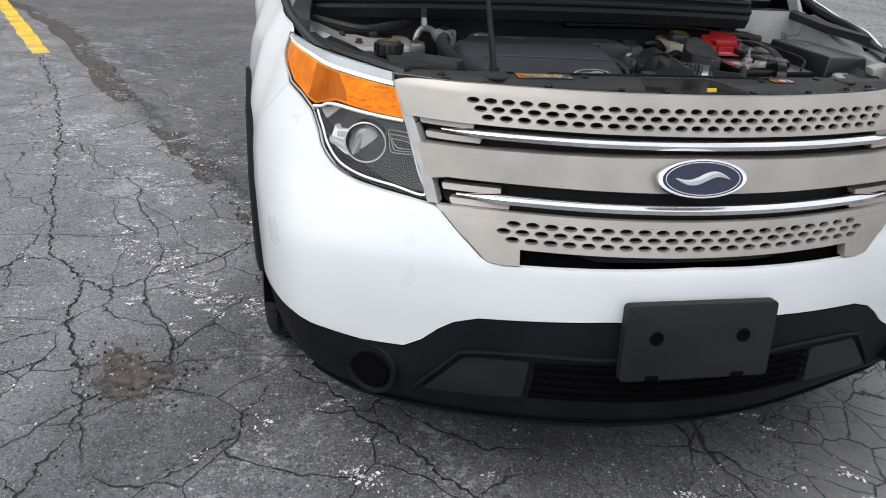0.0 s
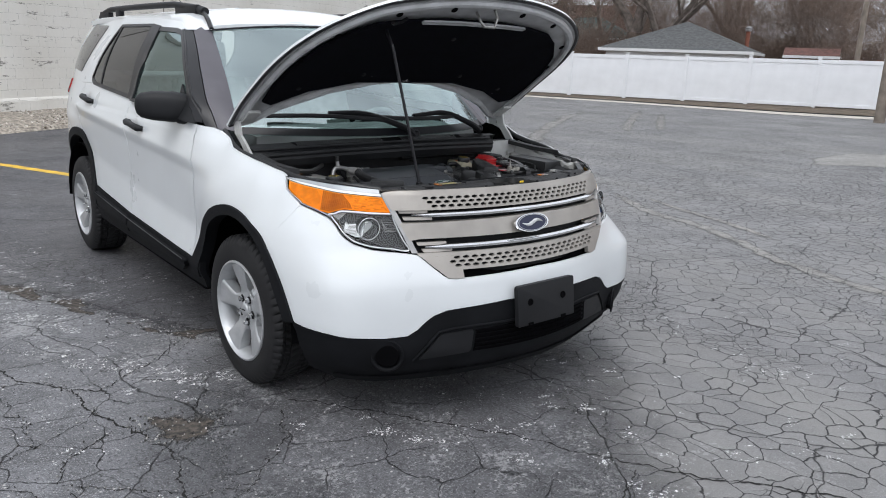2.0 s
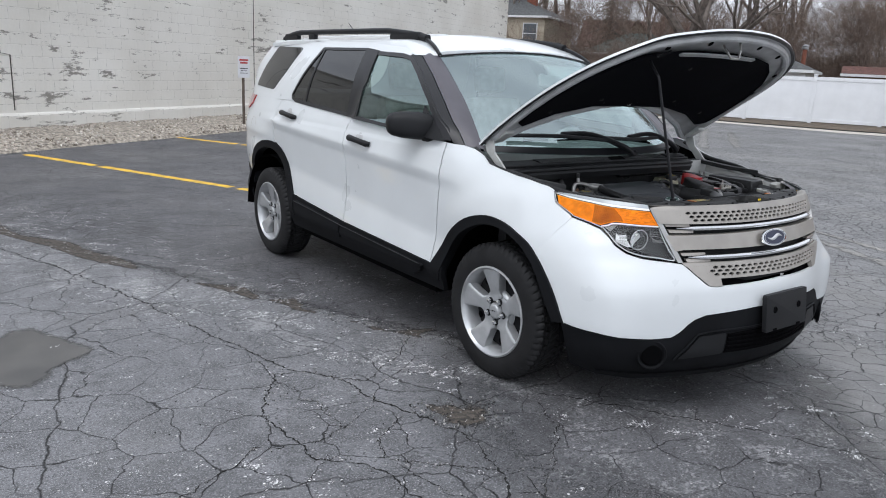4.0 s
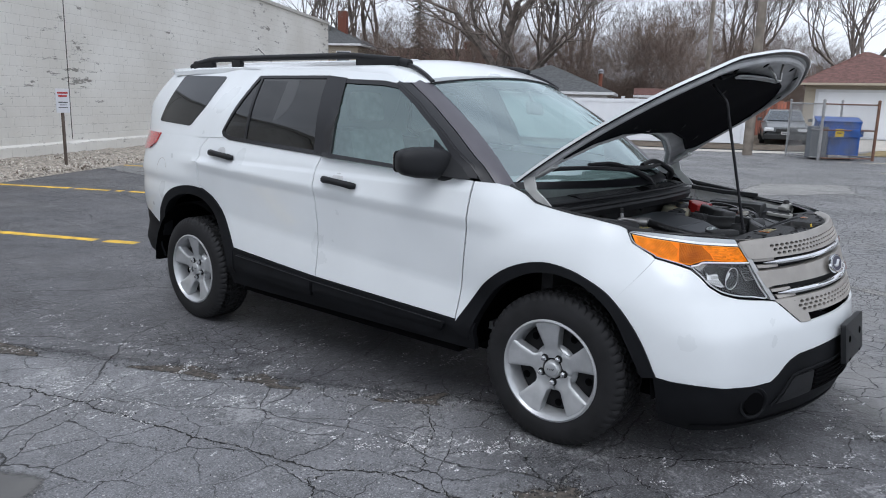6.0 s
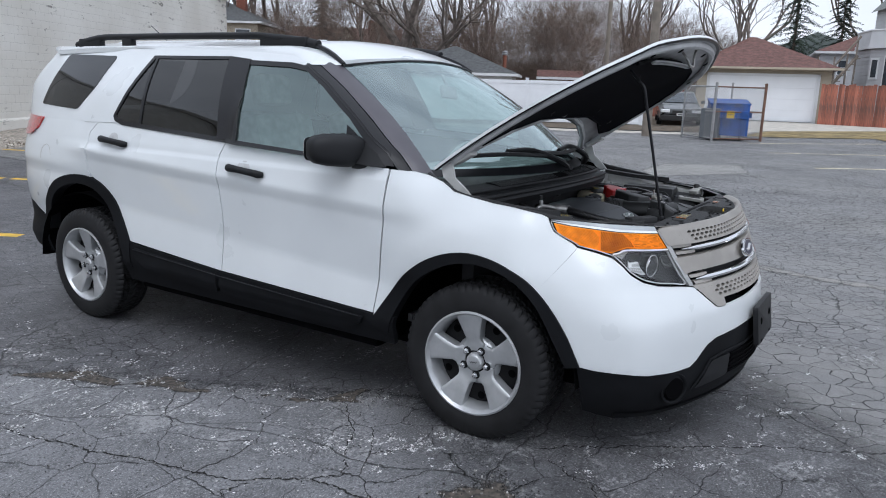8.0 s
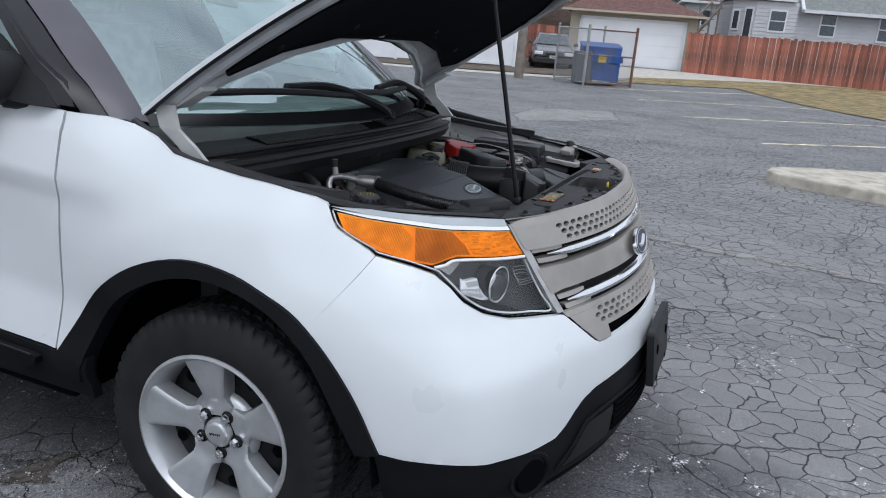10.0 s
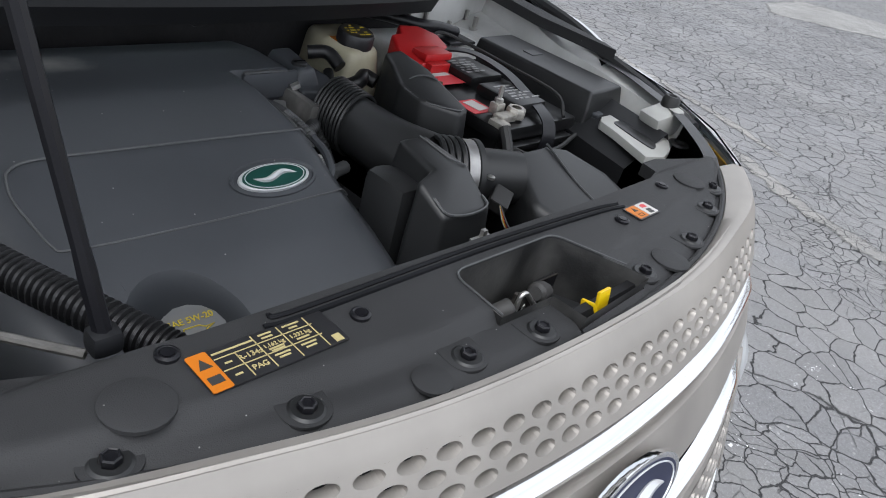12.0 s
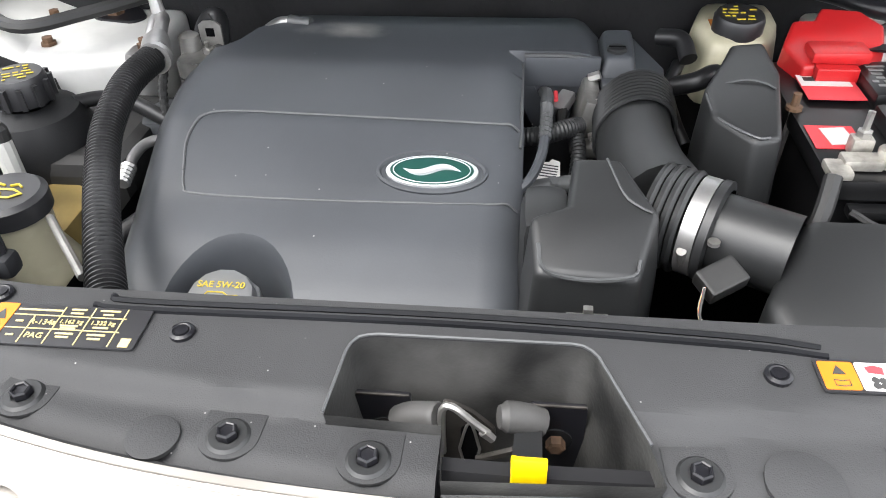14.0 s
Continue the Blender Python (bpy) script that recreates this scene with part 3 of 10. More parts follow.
        if abs(crazed[0]) < 9:
            col = mix(maths("MULTIPLY", zone, .50), col, (.232, .228, .224))
            # each block of crazed paving has worn to its own grey
            tone = n.new("ShaderNodeTexVoronoi")
            tone.voronoi_dimensions = "2D"
            tone.inputs["Scale"].default_value = 7.8
            l.new(way, tone.inputs["Vector"])
            ts = n.new("ShaderNodeSeparateColor")
            l.new(tone.outputs["Color"], ts.inputs[0])
            col = mix(maths("MULTIPLY", zone, maths("MULTIPLY", ts.outputs[0], .34)), col, (.085, .086, .091))
        # pale tracks of worn binder, drawn out along the way cars turn in
        tr = n.new("ShaderNodeMapping")
        tr.inputs["Rotation"].default_value, tr.inputs["Scale"].default_value = (0, 0, radians(12)), (1.5, .28, 1)
        l.new(tc.outputs["Object"], tr.inputs[0])
        track = maths("MULTIPLY", ramp(noise(.9, 4, .6, tr.outputs[0]).outputs[0], .44, .66), zone)
        col = mix(maths("MULTIPLY", track, .62 if abs(crazed[0]) < 9 else .12), col, (.225, .221, .212))
        # worn white flakes where old sealer has lifted, thickest along the lane beside the car
        flake_n, streak = noise(36, 6, .82), noise(2.6, 6, .65)
        lane = n.new("ShaderNodeMapping")
        lane.inputs["Rotation"].default_value = (0, 0, radians(-25))
        l.new(tc.outputs["Object"], lane.inputs[0])
        ls = n.new("ShaderNodeSeparateXYZ")
        l.new(lane.outputs[0], ls.inputs[0])
        lane_m = ramp(maths("ABSOLUTE", maths("ADD", ls.outputs[0], .90), 0), .10, .95, (1, 1, 1), (0, 0, 0))
        fl = maths("ADD", maths("MULTIPLY", flake_n.outputs[0], .58), maths("ADD", maths("MULTIPLY", streak.outputs[0], .42), maths("MULTIPLY", lane_m, .058)))
        flake = maths("MULTIPLY", ramp(fl, .597, .608), ramp(grad.outputs[0], .2, 1.4, (1, 1, 1), (.25, .25, .25)))
        col = mix(maths("MULTIPLY", flake, .40), col, (.46, .46, .46))
        col = mix(maths("MULTIPLY", ramp(noise(.9, 5, .65).outputs[0], .56, .78), .25), col, (.185, .182, .176))
        col = mix(maths("MULTIPLY", crack, .96), col, (.005, .005, .006))
        height = maths("SUBTRACT", height, maths("MULTIPLY", crack, 1.2))
    l.new(col, b.inputs["Base Color"])
    wet = ramp(noise(.6, 3).outputs[0], .35, .7, (.46, .46, .46), (.76, .76, .76))
    l.new(wet, b.inputs["Roughness"])
    bu = n.new("ShaderNodeBump")
    bu.inputs["Strength"].default_value, bu.inputs["Distance"].default_value = .7, .012
    l.new(height, bu.inputs["Height"])
    l.new(bu.outputs[0], b.inputs["Normal"])
    return m


M["asphalt"] = asphalt("cracked_asphalt")
M["concrete"] = mat("concrete", (.47, .44, .39), .85, vary=.22, scale=3, grain=.5, grain_scale=40, bump_dist=.01)
M["kerb"] = mat("kerb_concrete", (.46, .42, .35), .9, vary=.3, scale=6, grain=.7, grain_scale=50, bump_dist=.012)
M["grass"] = mat("winter_grass", (.245, .188, .085), .95, vary=.5, scale=2.5, grain=.8, grain_scale=30, bump_dist=.03)
M["dirt"] = mat("bare_dirt", (.11, .085, .06), .95, vary=.45, scale=3, grain=.8, grain_scale=25, bump_dist=.03)
M["line"] = mat("yellow_line_paint", (.74, .46, .030), .75, vary=.22, scale=7, grain=.4, grain_scale=80, dark=(.46, .31, .05))
M["line_pale"] = mat("worn_line_paint", (.66, .60, .44), .8, vary=.35, scale=5, grain=.4, grain_scale=80, dark=(.34, .29, .17))
M["gravel"] = mat("gravel", (.36, .32, .27), .9, vary=.6, scale=16, grain=.9, grain_scale=22, bump_dist=.04)


def ground_z(x, y):
    t = min(1, max(0, (x - 22) / 14))
    return .26 * t * t * (3 - 2 * t)


bm = bmesh.new()
xs = sorted({*np.linspace(-12, 30, 43).round(3), *np.linspace(30, 60, 16).round(3), -400, -150, -60, -25, 90, 150, 300, 700})
ys = sorted({*np.linspace(-14, 34, 25).round(3), -400, -150, -60, -28, 50, 80, 150, 300, 700})
g = [[bm.verts.new((x, y, ground_z(x, y))) for y in ys] for x in xs]
for i in range(len(xs) - 1):
    for j in range(len(ys) - 1):
        bm.faces.new((g[i][j], g[i + 1][j], g[i + 1][j + 1], g[i][j + 1]))
ground = part("ground", bm, "asphalt", None, "", smooth=True)
tagged(ground, "dark cracked asphalt parking lot with worn flakes", "asphalt", kind="structure")


def flat(name, poly, lift, material, label, category, parent=None, step=1.0):
    ob = part(name, patch(poly, lambda x, y, o=0: (x, y, ground_z(x, y) + lift), (step, step), 0, 0), material, parent)
    return tagged(ob, label, category, kind="structure") if not parent else ob


def worn(m, scale=9.0, bite=.9, lo=.42, hi=.58):
    """Lets a surface fade out in ragged bits towards its rim, where the mesh's "inner" value falls to 0."""
    n, l = m.node_tree.nodes, m.node_tree.links
    at, tc, nz, ad, rp, tr, mx = [n.new("ShaderNode" + k) for k in ("Attribute", "TexCoord", "TexNoise", "Math", "ValToRGB", "BsdfTransparent", "MixShader")]
    at.attribute_name = "inner"
    nz.inputs["Scale"].default_value, nz.inputs["Detail"].default_value, nz.inputs["Roughness"].default_value = scale, 8, .72
    l.new(tc.outputs["Object"], nz.inputs["Vector"])
    ad.operation = "MULTIPLY_ADD"
    ad.inputs[1].default_value = bite * 2
    l.new(nz.outputs[0], ad.inputs[0])
    sh = n.new("ShaderNodeMath")
    sh.operation = "SUBTRACT"
    sh.inputs[1].default_value = bite
    l.new(at.outputs["Fac"], sh.inputs[0]), l.new(sh.outputs[0], ad.inputs[2])
    rp.color_ramp.elements[0].position, rp.color_ramp.elements[1].position = lo, hi
    l.new(ad.outputs[0], rp.inputs[0]), l.new(rp.outputs[0], mx.inputs[0])
    l.new(tr.outputs[0], mx.inputs[1]), l.new(n["Principled BSDF"].outputs[0], mx.inputs[2])
    l.new(mx.outputs[0], n["Material Output"].inputs[0])
    return m


def feather(ob, poly, width, kept=()):
    """Writes how far each point lies inside the outline, as a share of width; the sides named in kept stay sharp."""
    pts = np.array([v.co[:2] for v in ob.data.vertices])
    a, near = np.array(poly, float), np.full(len(pts), 9.0)
    for k in range(len(a)):
        if k in kept:
            continue
        u, v = a[k], a[(k + 1) % len(a)]
        d = v - u
        t = np.clip(((pts - u) @ d) / max(d @ d, 1e-9), 0, 1)
        near = np.minimum(near, np.hypot(*(pts - u - t[:, None] * d).T))
    ob.data.attributes.new("inner", "FLOAT", "POINT").data.foreach_set("value", np.clip(near / width, 0, 1).astype(np.float32))
    return ob


def strip(p, q, w):
    p, q = Vector(p), Vector(q)
    s = (q - p).orthogonal().normalized() * w / 2
    return [tuple(p + s), tuple(q + s), tuple(q - s), tuple(p - s)]


# parking lines
def painted_line(p, q, w, material, seed):
    """A worn painted line with ragged edges and missing bits."""
    rnd = random.Random(seed)
    p, q = Vector(p), Vector(q)
    n = int((q - p).length / .12)
    s = (q - p).orthogonal().normalized()
    a = [tuple(p.lerp(q, k / n) + s * (w / 2 + rnd.uniform(-.012, .008))) for k in range(n + 1)]
    b = [tuple(p.lerp(q, k / n) - s * (w / 2 + rnd.uniform(-.012, .008))) for k in range(n + 1)]
    bm = bmesh.new()
    for k in range(n):
        if rnd.random() < .04:
            continue
        vs = [bm.verts.new((x, y, ground_z(x, y) + .003)) for x, y in (a[k], a[k + 1], b[k + 1], b[k])]
        bm.faces.new(vs)
    ob = part("parking_line", bm, material)
    return tagged(ob, "worn yellow painted parking line" if material == "line" else "pale worn parking line", "road marking", "parking lines", "structure")


for k, (p, q, mt) in enumerate((((-4.3, 7.45), (-2.93, 4.33), "line"), ((-1.85, 9.85), (.12, 5.62), "line"), ((.80, 12.3), (3.05, 7.9), "line"), ((4.05, 14.5), (6.4, 9.4), "line"),
                                ((18.2, 1.85), (22.4, -3.4), "line_pale"), ((14.5, .3), (18.9, -5.1), "line_pale"), ((11.1, -1.3), (14.4, -5.1), "line_pale"), ((21.5, 3.5), (25.7, -.8), "line_pale"), ((24.0, 5.6), (26.6, 2.2), "line_pale"))):
    painted_line(p, q, .135 if mt == "line" else .12, mt, k)
M["track"] = worn(asphalt("worn_track", (.185, .172, .150)), 6, .8, .28, .58)
M["damp"] = worn(mat("damp_asphalt", (.075, .072, .068), .34, vary=.25, scale=5, grain=.15, grain_scale=200, bump_dist=.003, dark=(.05, .049, .048)), 5, .45, .20, .50)
M["patch"] = worn(asphalt("patched_asphalt", (.150, .146, .138), False), 4, .8, .32, .60)


def ribbon(pts, w, seed, material="track", label="pale worn tyre track across the asphalt"):
    """A ragged, tapering streak on the paving."""
    r, path = random.Random(seed), smooth_path(pts, 8)
    n, a, b = len(path), [], []
    for k, (x, y) in enumerate(path):
        d = Vector(path[min(k + 1, n - 1)]) - Vector(path[max(k - 1, 0)])
        t = Vector((-d.y, d.x)).normalized() * w / 2 * min(1, .25 + 4 * k / n, .25 + 4 * (n - 1 - k) / n)
        a.append((x + t.x * r.uniform(.7, 1.2), y + t.y * r.uniform(.7, 1.2))), b.append((x - t.x * r.uniform(.7, 1.2), y - t.y * r.uniform(.7, 1.2)))
    ob = flat("worn_track", a + b[::-1], .004, material, label, "asphalt", step=w / 4)
    return feather(ob, a + b[::-1], w * .45)


ribbon([(5.3, 3.1), (4.79, 2.4), (4.3, 1.55), (4.19, .99), (3.93, .34), (3.62, -.15), (3.42, -.8), (3.38, -1.5), (3.29, -2.1), (3.3, -2.7), (3.5, -3.5)], .24, 1)
ribbon([(5.0, 2.2), (4.7, 1.4), (4.5, .7), (4.2, .0)], .14, 2)
ribbon([(6.0, 5.2), (6.84, 6.08), (8.38, 7.34), (10.92, 9.3), (13.67, 11.16), (16.0, 12.45)], .50, 3)
ribbon([(11.4, 7.4), (12.61, 8.36), (15.05, 10.08), (18.5, 12.4)], .40, 4)
ribbon([(12.3, 7.2), (14.4, 8.7), (18.0, 11.2)], .35, 5)
repair = [(9.9, 2.6), (10.9, 3.1), (12.6, 3.2), (13.4, 2.4), (13.95, 1.62), (13.0, 1.4), (12.1, 1.1), (11.0, 1.8)]
feather(flat("repair_patch", repair, .005, "patch", "pale worn repair in the asphalt", "asphalt", step=.15), repair, .22)
damp = [(-3.10, 1.72), (-2.98, 1.82), (-2.83, 1.90), (-2.74, 1.76), (-2.61, 1.49), (-2.55, 1.33), (-2.66, 1.20), (-2.76, 1.12), (-2.82, 1.00), (-2.93, .92), (-3.05, .95), (-3.2, 1.2), (-3.22, 1.5)]
damp = smooth_path(damp + damp[:1], 5)[:-1]
feather(flat("damp_patch", damp, .004, "damp", "damp brownish patch on the asphalt", "asphalt", step=.06), damp, .16)
flat("concrete_alley", [(17.5, 24), (21.0, 15.0), (22.2, 9.6), (24.8, 4.5), (25.8, 4.9), (23.4, 10.0), (22.0, 15.4), (18.6, 24.4)], .012, "concrete", "pale concrete strip along the lot", "pavement")
flat("driveway", [(24.9, 4.6), (28.3, 3.7), (33.0, -1.4), (34.4, -4.0), (36.0, -8), (37.4, -7.6), (36.0, 2.4), (35.2, 8.2), (29.5, 8.6), (25.8, 5.2)], .010, "concrete", "pale concrete driveway before the garage", "pavement")
flat("grass_verge", [(25.3, 3.9), (25.4, 2.9), (27.5, -.2), (23.4, -2.1), (21.4, -3.1), (18.6, -4.9), (17.0, -6.6), (20.0, -14), (36, -14), (34.4, -4.1), (33.0, -1.5), (28.2, 3.6)], .02, "grass", "yellowed winter grass beside the lot", "grass")
flat("fence_verge", [(22.3, 15.6), (23.6, 10.2), (25.9, 5.4), (29.0, 5.8), (26.9, 10.0), (25.5, 13.6), (24.2, 17.4), (20, 28), (18.4, 25)], .03, "dirt", "bare dirt and thin grass below the fence", "ground")
flat("yard", [(25.9, 12.9), (27.2, 10.2), (29.4, 6.1), (35.0, 8.9), (90, 12), (90, 80), (-10, 80), (16, 30)], .02, "dirt", "brown yards beyond the fence", "ground", step=4)

# long jagged cracks
def crack_line(pts, w, seed):
    rnd = random.Random(seed)
    bm, prev = bmesh.new(), None
    fine = []
    for a, b in zip(pts, pts[1:]):
        a, b = Vector(a), Vector(b)
        n = max(2, int((b - a).length / .013))
        s = (b - a).orthogonal().normalized()
        wander = 0
        for k in range(n):
            wander = wander * .82 + rnd.gauss(0, .0055)
            fine.append((a.lerp(b, k / n) + s * (wander + rnd.gauss(0, .002)), s, w * rnd.uniform(.15, 1.25)))
    for p, s, ww in fine:
        cur = [bm.verts.new((*(p + s * ww / 2), .0022)), bm.verts.new((*(p - s * ww / 2), .0022))]
        if prev:
            bm.faces.new((prev[0], prev[1], cur[1], cur[0]))
        prev = cur
    return part("crack", bm, "dark_crack", ground)


M["dark_crack"] = mat("crack_dirt", (.012, .0115, .011), .95, vary=.6, scale=9)
CRACKS = (([(-2.9, 4.2), (-2.45, 3.0), (-2.14, 1.94), (-1.99, 1.27), (-1.92, 1.03), (-1.81, .58), (-1.63, .34), (-1.6, .02), (-1.49, -.27), (-1.45, -.44), (-1.46, -.61), (-1.51, -.82), (-1.67, -1.04), (-1.9, -2.0)], .020),
          ([(-1.79, .52), (-1.9, .55), (-2.02, .32), (-2.13, .14), (-2.11, -.06), (-2.08, -.31), (-1.98, -.41), (-1.89, -.61), (-1.88, -.9)], .017),
          ([(-2.9, -.4), (-2.38, -.2), (-2.27, -.1), (-2.12, -.19)], .012), ([(-1.65, .34), (-1.53, .25), (-1.26, .43), (-.93, .74)], .012),
          ([(-1.55, -.93), (-1.48, -.99), (-1.25, -.81), (-1.02, -.6), (-.91, -.35)], .013), ([(-1.87, -.14), (-1.84, .16), (-1.99, .3)], .008), ([(-1.85, -.45), (-1.79, -.29), (-1.58, -.17)], .009),
          ([(-1.84, -.47), (-1.68, -.61), (-1.5, -.76)], .009), ([(-1.48, -.99), (-1.46, -1.2), (-1.3, -1.7)], .012), ([(-1.82, -.53), (-1.78, -.77), (-1.65, -1.0)], .01), ([(-2.04, -.19), (-1.87, -.14), (-1.58, .05)], .009), ([(-1.49, -.8), (-1.27, -.85)], .009),
          ([(-.86, -.3), (-.54, -.73), (-.25, -1.11), (-.05, -1.52), (.2, -1.87), (.5, -2.25), (1.2, -2.9)], .020), ([(-.05, -1.6), (-.40, -1.75), (-.56, -1.89), (-.7, -2.4)], .012),
          ([(1.2, -2.9), (2.4, -2.2), (4.4, -2.0), (6.2, -2.36)], .012), ([(-2.3, 3.9), (-1.81, 2.65), (-1.7, 2.2)], .012))
for k, (pts, w) in enumerate(CRACKS):
    crack_line(pts, w * .55, k)

# worn lip of the older paving beside the car, broken spot, loose grit
SEAM = [(-5.6, 8.0), (-4.3, 7.2), (-3.2, 5.6), (-2.3, 3.45), (-1.65, 2.05), (-1.39, 1.53), (-1.20, 1.13), (-1.10, .93), (-.99, .67), (-.87, .50), (-.7, .2)]
M["seam_grit"] = worn(mat("seam_grit", (.085, .072, .06), .95, vary=.55, scale=40, grain=.9, grain_scale=120, bump_dist=.008, dark=(.018, .017, .016)), 14, .8, .40, .62)
rnd = random.Random(31)
line = smooth_path(SEAM, 10)
# crazed older paving, its tone darkened further to carry the car's shade
M["shaded_old_asphalt"] = worn(asphalt("shaded_older_asphalt", (.058, .058, .063), True, (-62.0, 54.0)), 4, .8, .30, .70)
M["fore_asphalt"] = worn(asphalt("nose_asphalt", (.064, .064, .068), True, (50.0, 60.0)), 3, .45, .25, .95)
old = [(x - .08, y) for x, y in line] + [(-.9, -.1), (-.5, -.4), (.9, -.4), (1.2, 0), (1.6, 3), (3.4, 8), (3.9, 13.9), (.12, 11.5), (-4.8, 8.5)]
feather(flat("older_paving", old, .0012, "shaded_old_asphalt", "crazed older paving beneath the car, darkened to carry its shade", "asphalt", step=.12), old, .34)
# darker sheet before the nose, fading out towards its rim
fore = [(-1.0, .75), (-1.45, .35), (-1.85, -.3), (-1.95, -1.1), (-1.5, -1.9), (-.6, -2.35), (.2, -2.1), (.55, -1.6), (1.1, -1.0), (1.25, -.2), (.9, .6)]
feather(flat("stained_paving", fore, .0018, "fore_asphalt", "darker paving before the nose of the car", "asphalt", step=.1), fore, .85)
def drift(k, at):
    """Width of the grit along the seam, in broken drifts."""
    return max(0, noise.noise(Vector((k * .11, at, .5))) + .5 * noise.noise(Vector((k * .43, at, 2.5))) + .10)


edge = [(x - .02 - .10 * drift(k, 3.1), y) for k, (x, y) in enumerate(line)] + [(x + .03 + .34 * drift(k, 7.7), y + .01) for k, (x, y) in list(enumerate(line))[::-1]]
feather(flat("worn_seam", edge, .0028, "seam_grit", "gritty worn seam in the paving", "asphalt", step=.025), edge, .055)
SPOT = [(-1.46, -.02), (-1.32, -.1), (-1.18, -.21), (-1.14, -.31), (-1.22, -.44), (-1.37, -.49), (-1.47, -.39), (-1.52, -.23)]
spot = [(x + rnd.uniform(-.025, .025), y + rnd.uniform(-.025, .025)) for x, y in smooth_path(SPOT + SPOT[:1], 5)[:-1]]
feather(flat("broken_spot", spot, .0032, "seam_grit", "broken spot in the asphalt full of loose grit", "asphalt", step=.03), spot, .14)
bm = bmesh.new()


def pebble(x, y, r):
    mt = Matrix.Translation((x, y, r * .3 + .002)) @ Euler((rnd.random() * 6, rnd.random() * 6, rnd.random() * 6)).to_matrix().to_4x4() @ Matrix.Diagonal((r, r * rnd.uniform(.6, 1), r * rnd.uniform(.4, .7), 1))
    vs = [bm.verts.new(mt @ Vector(v)) for v in ((1, 0, 0), (-1, 0, 0), (0, 1, 0), (0, -1, 0), (0, 0, 1), (0, 0, -1))]
    for a, b, c in ((0, 2, 4), (2, 1, 4), (1, 3, 4), (3, 0, 4), (2, 0, 5), (1, 2, 5), (3, 1, 5), (0, 3, 5)):
        bm.faces.new((vs[a], vs[b], vs[c]))


for k in range(150):
    a, f = rnd.random() * 6.283, rnd.random() ** .6
    pebble(-1.33 + .20 * f * math.cos(a) - .05 * math.sin(a), -.26 + .22 * f * math.sin(a), rnd.uniform(.003, .009))
for x, y in line:
    for k in range(14):
        pebble(x + .03 + rnd.gauss(0, .05), y + rnd.gauss(0, .06), rnd.uniform(.0015, .0045))
for pts, w in CRACKS[:12]:
    for a, b in zip(pts, pts[1:]):
        for k in range(int(60 * math.dist(a, b))):
            t = rnd.random()
            pebble(a[0] + (b[0] - a[0]) * t + rnd.gauss(0, w * .9), a[1] + (b[1] - a[1]) * t + rnd.gauss(0, w * .9), rnd.uniform(.002, .0055))
for k in range(1600):
    pebble(rnd.uniform(-2.6, -.3), rnd.uniform(-2.0, 2.4), rnd.uniform(.002, .005))
loose_grit = bm

# thin chips of worn sealer, in drifts along the lane beside the car and before it
flakes = bmesh.new()


def chip(x, y, r):
    n = rnd.choice((5, 6, 7, 8))
    a0, st = rnd.random() * 6.28, rnd.uniform(.35, 1)
    ca, sa = math.cos(a0), math.sin(a0)
    ring = []
    for k in range(n):
        q = 6.283 * k / n
        k2 = rnd.uniform(.40, 1.35)
        u, v = r * math.cos(q) * k2, r * st * math.sin(q) * k2
        ring.append(flakes.verts.new((x + u * ca - v * sa, y + u * sa + v * ca, .0042 + rnd.random() * .0015)))
    flakes.faces.new(ring)


made = 0
for _ in range(106000):
    x, y = rnd.uniform(-3.4, 2.2), rnd.uniform(-3.4, 5.6)
    across, along = .906 * x + .423 * y, -.423 * x + .906 * y
    lane = math.exp(-((across + .90) / .24) ** 2) * (1 if y < 2.6 else .3)
    front = .55 * math.exp(-((y + 1.35 + .25 * x) / .35) ** 2) * math.exp(-((x - .1) / .9) ** 2)
    left = .35 * math.exp(-((x + 2.4) / .5) ** 2 - ((y + .9) / .6) ** 2)
    beside = .30 * math.exp(-((across + .15) / .45) ** 2) if y > .3 else 0
    w = .04 + 1.0 * lane + front + left + beside
    heap = .7 * noise.noise(Vector((across * 3.4, along * 1.3, 3.3))) + .7 * noise.noise(Vector((across * 11, along * 4.2, 9.1))) + .7 * noise.noise(Vector((across * 24, along * 15, 1.7)))
    if rnd.random() < w * max(0, heap - .20) * 4.2 and made < 8400:
        made += 1
        turn, run = rnd.uniform(-.5, .5), rnd.uniform(.008, .030)
        for _k in range(rnd.choice((2, 4, 8, 12))):
            u, v = rnd.gauss(0, run), rnd.gauss(0, run * .35)
            chip(x + u * math.cos(turn) - v * math.sin(turn), y + u * math.sin(turn) + v * math.cos(turn), rnd.choice((.0015, .002, .0025, .003, .004, .006)) * rnd.uniform(.7, 1.3))

# kerb island
isl = [(6.95, -1.50), (7.15, -1.38), (7.45, -1.42), (7.75, -1.72), (8.6, -3.3), (10.4, -6.4), (7.9, -6.4), (6.45, -3.0), (6.75, -2.0)]
kerb = tagged(part("kerb_island", PR(isl, -.02, .13, bev=.03, seg=3), "kerb", None, smooth=True), "weathered concrete kerb island with chipped nose", "kerb", kind="structure")

# gravel bed and painted block wall
WN, WD = Vector((-.52, .854)), Vector((.854, .52))


def wall_pt(s, c, z):
    p = WN * c + WD * s
    return (p.x, p.y, z)


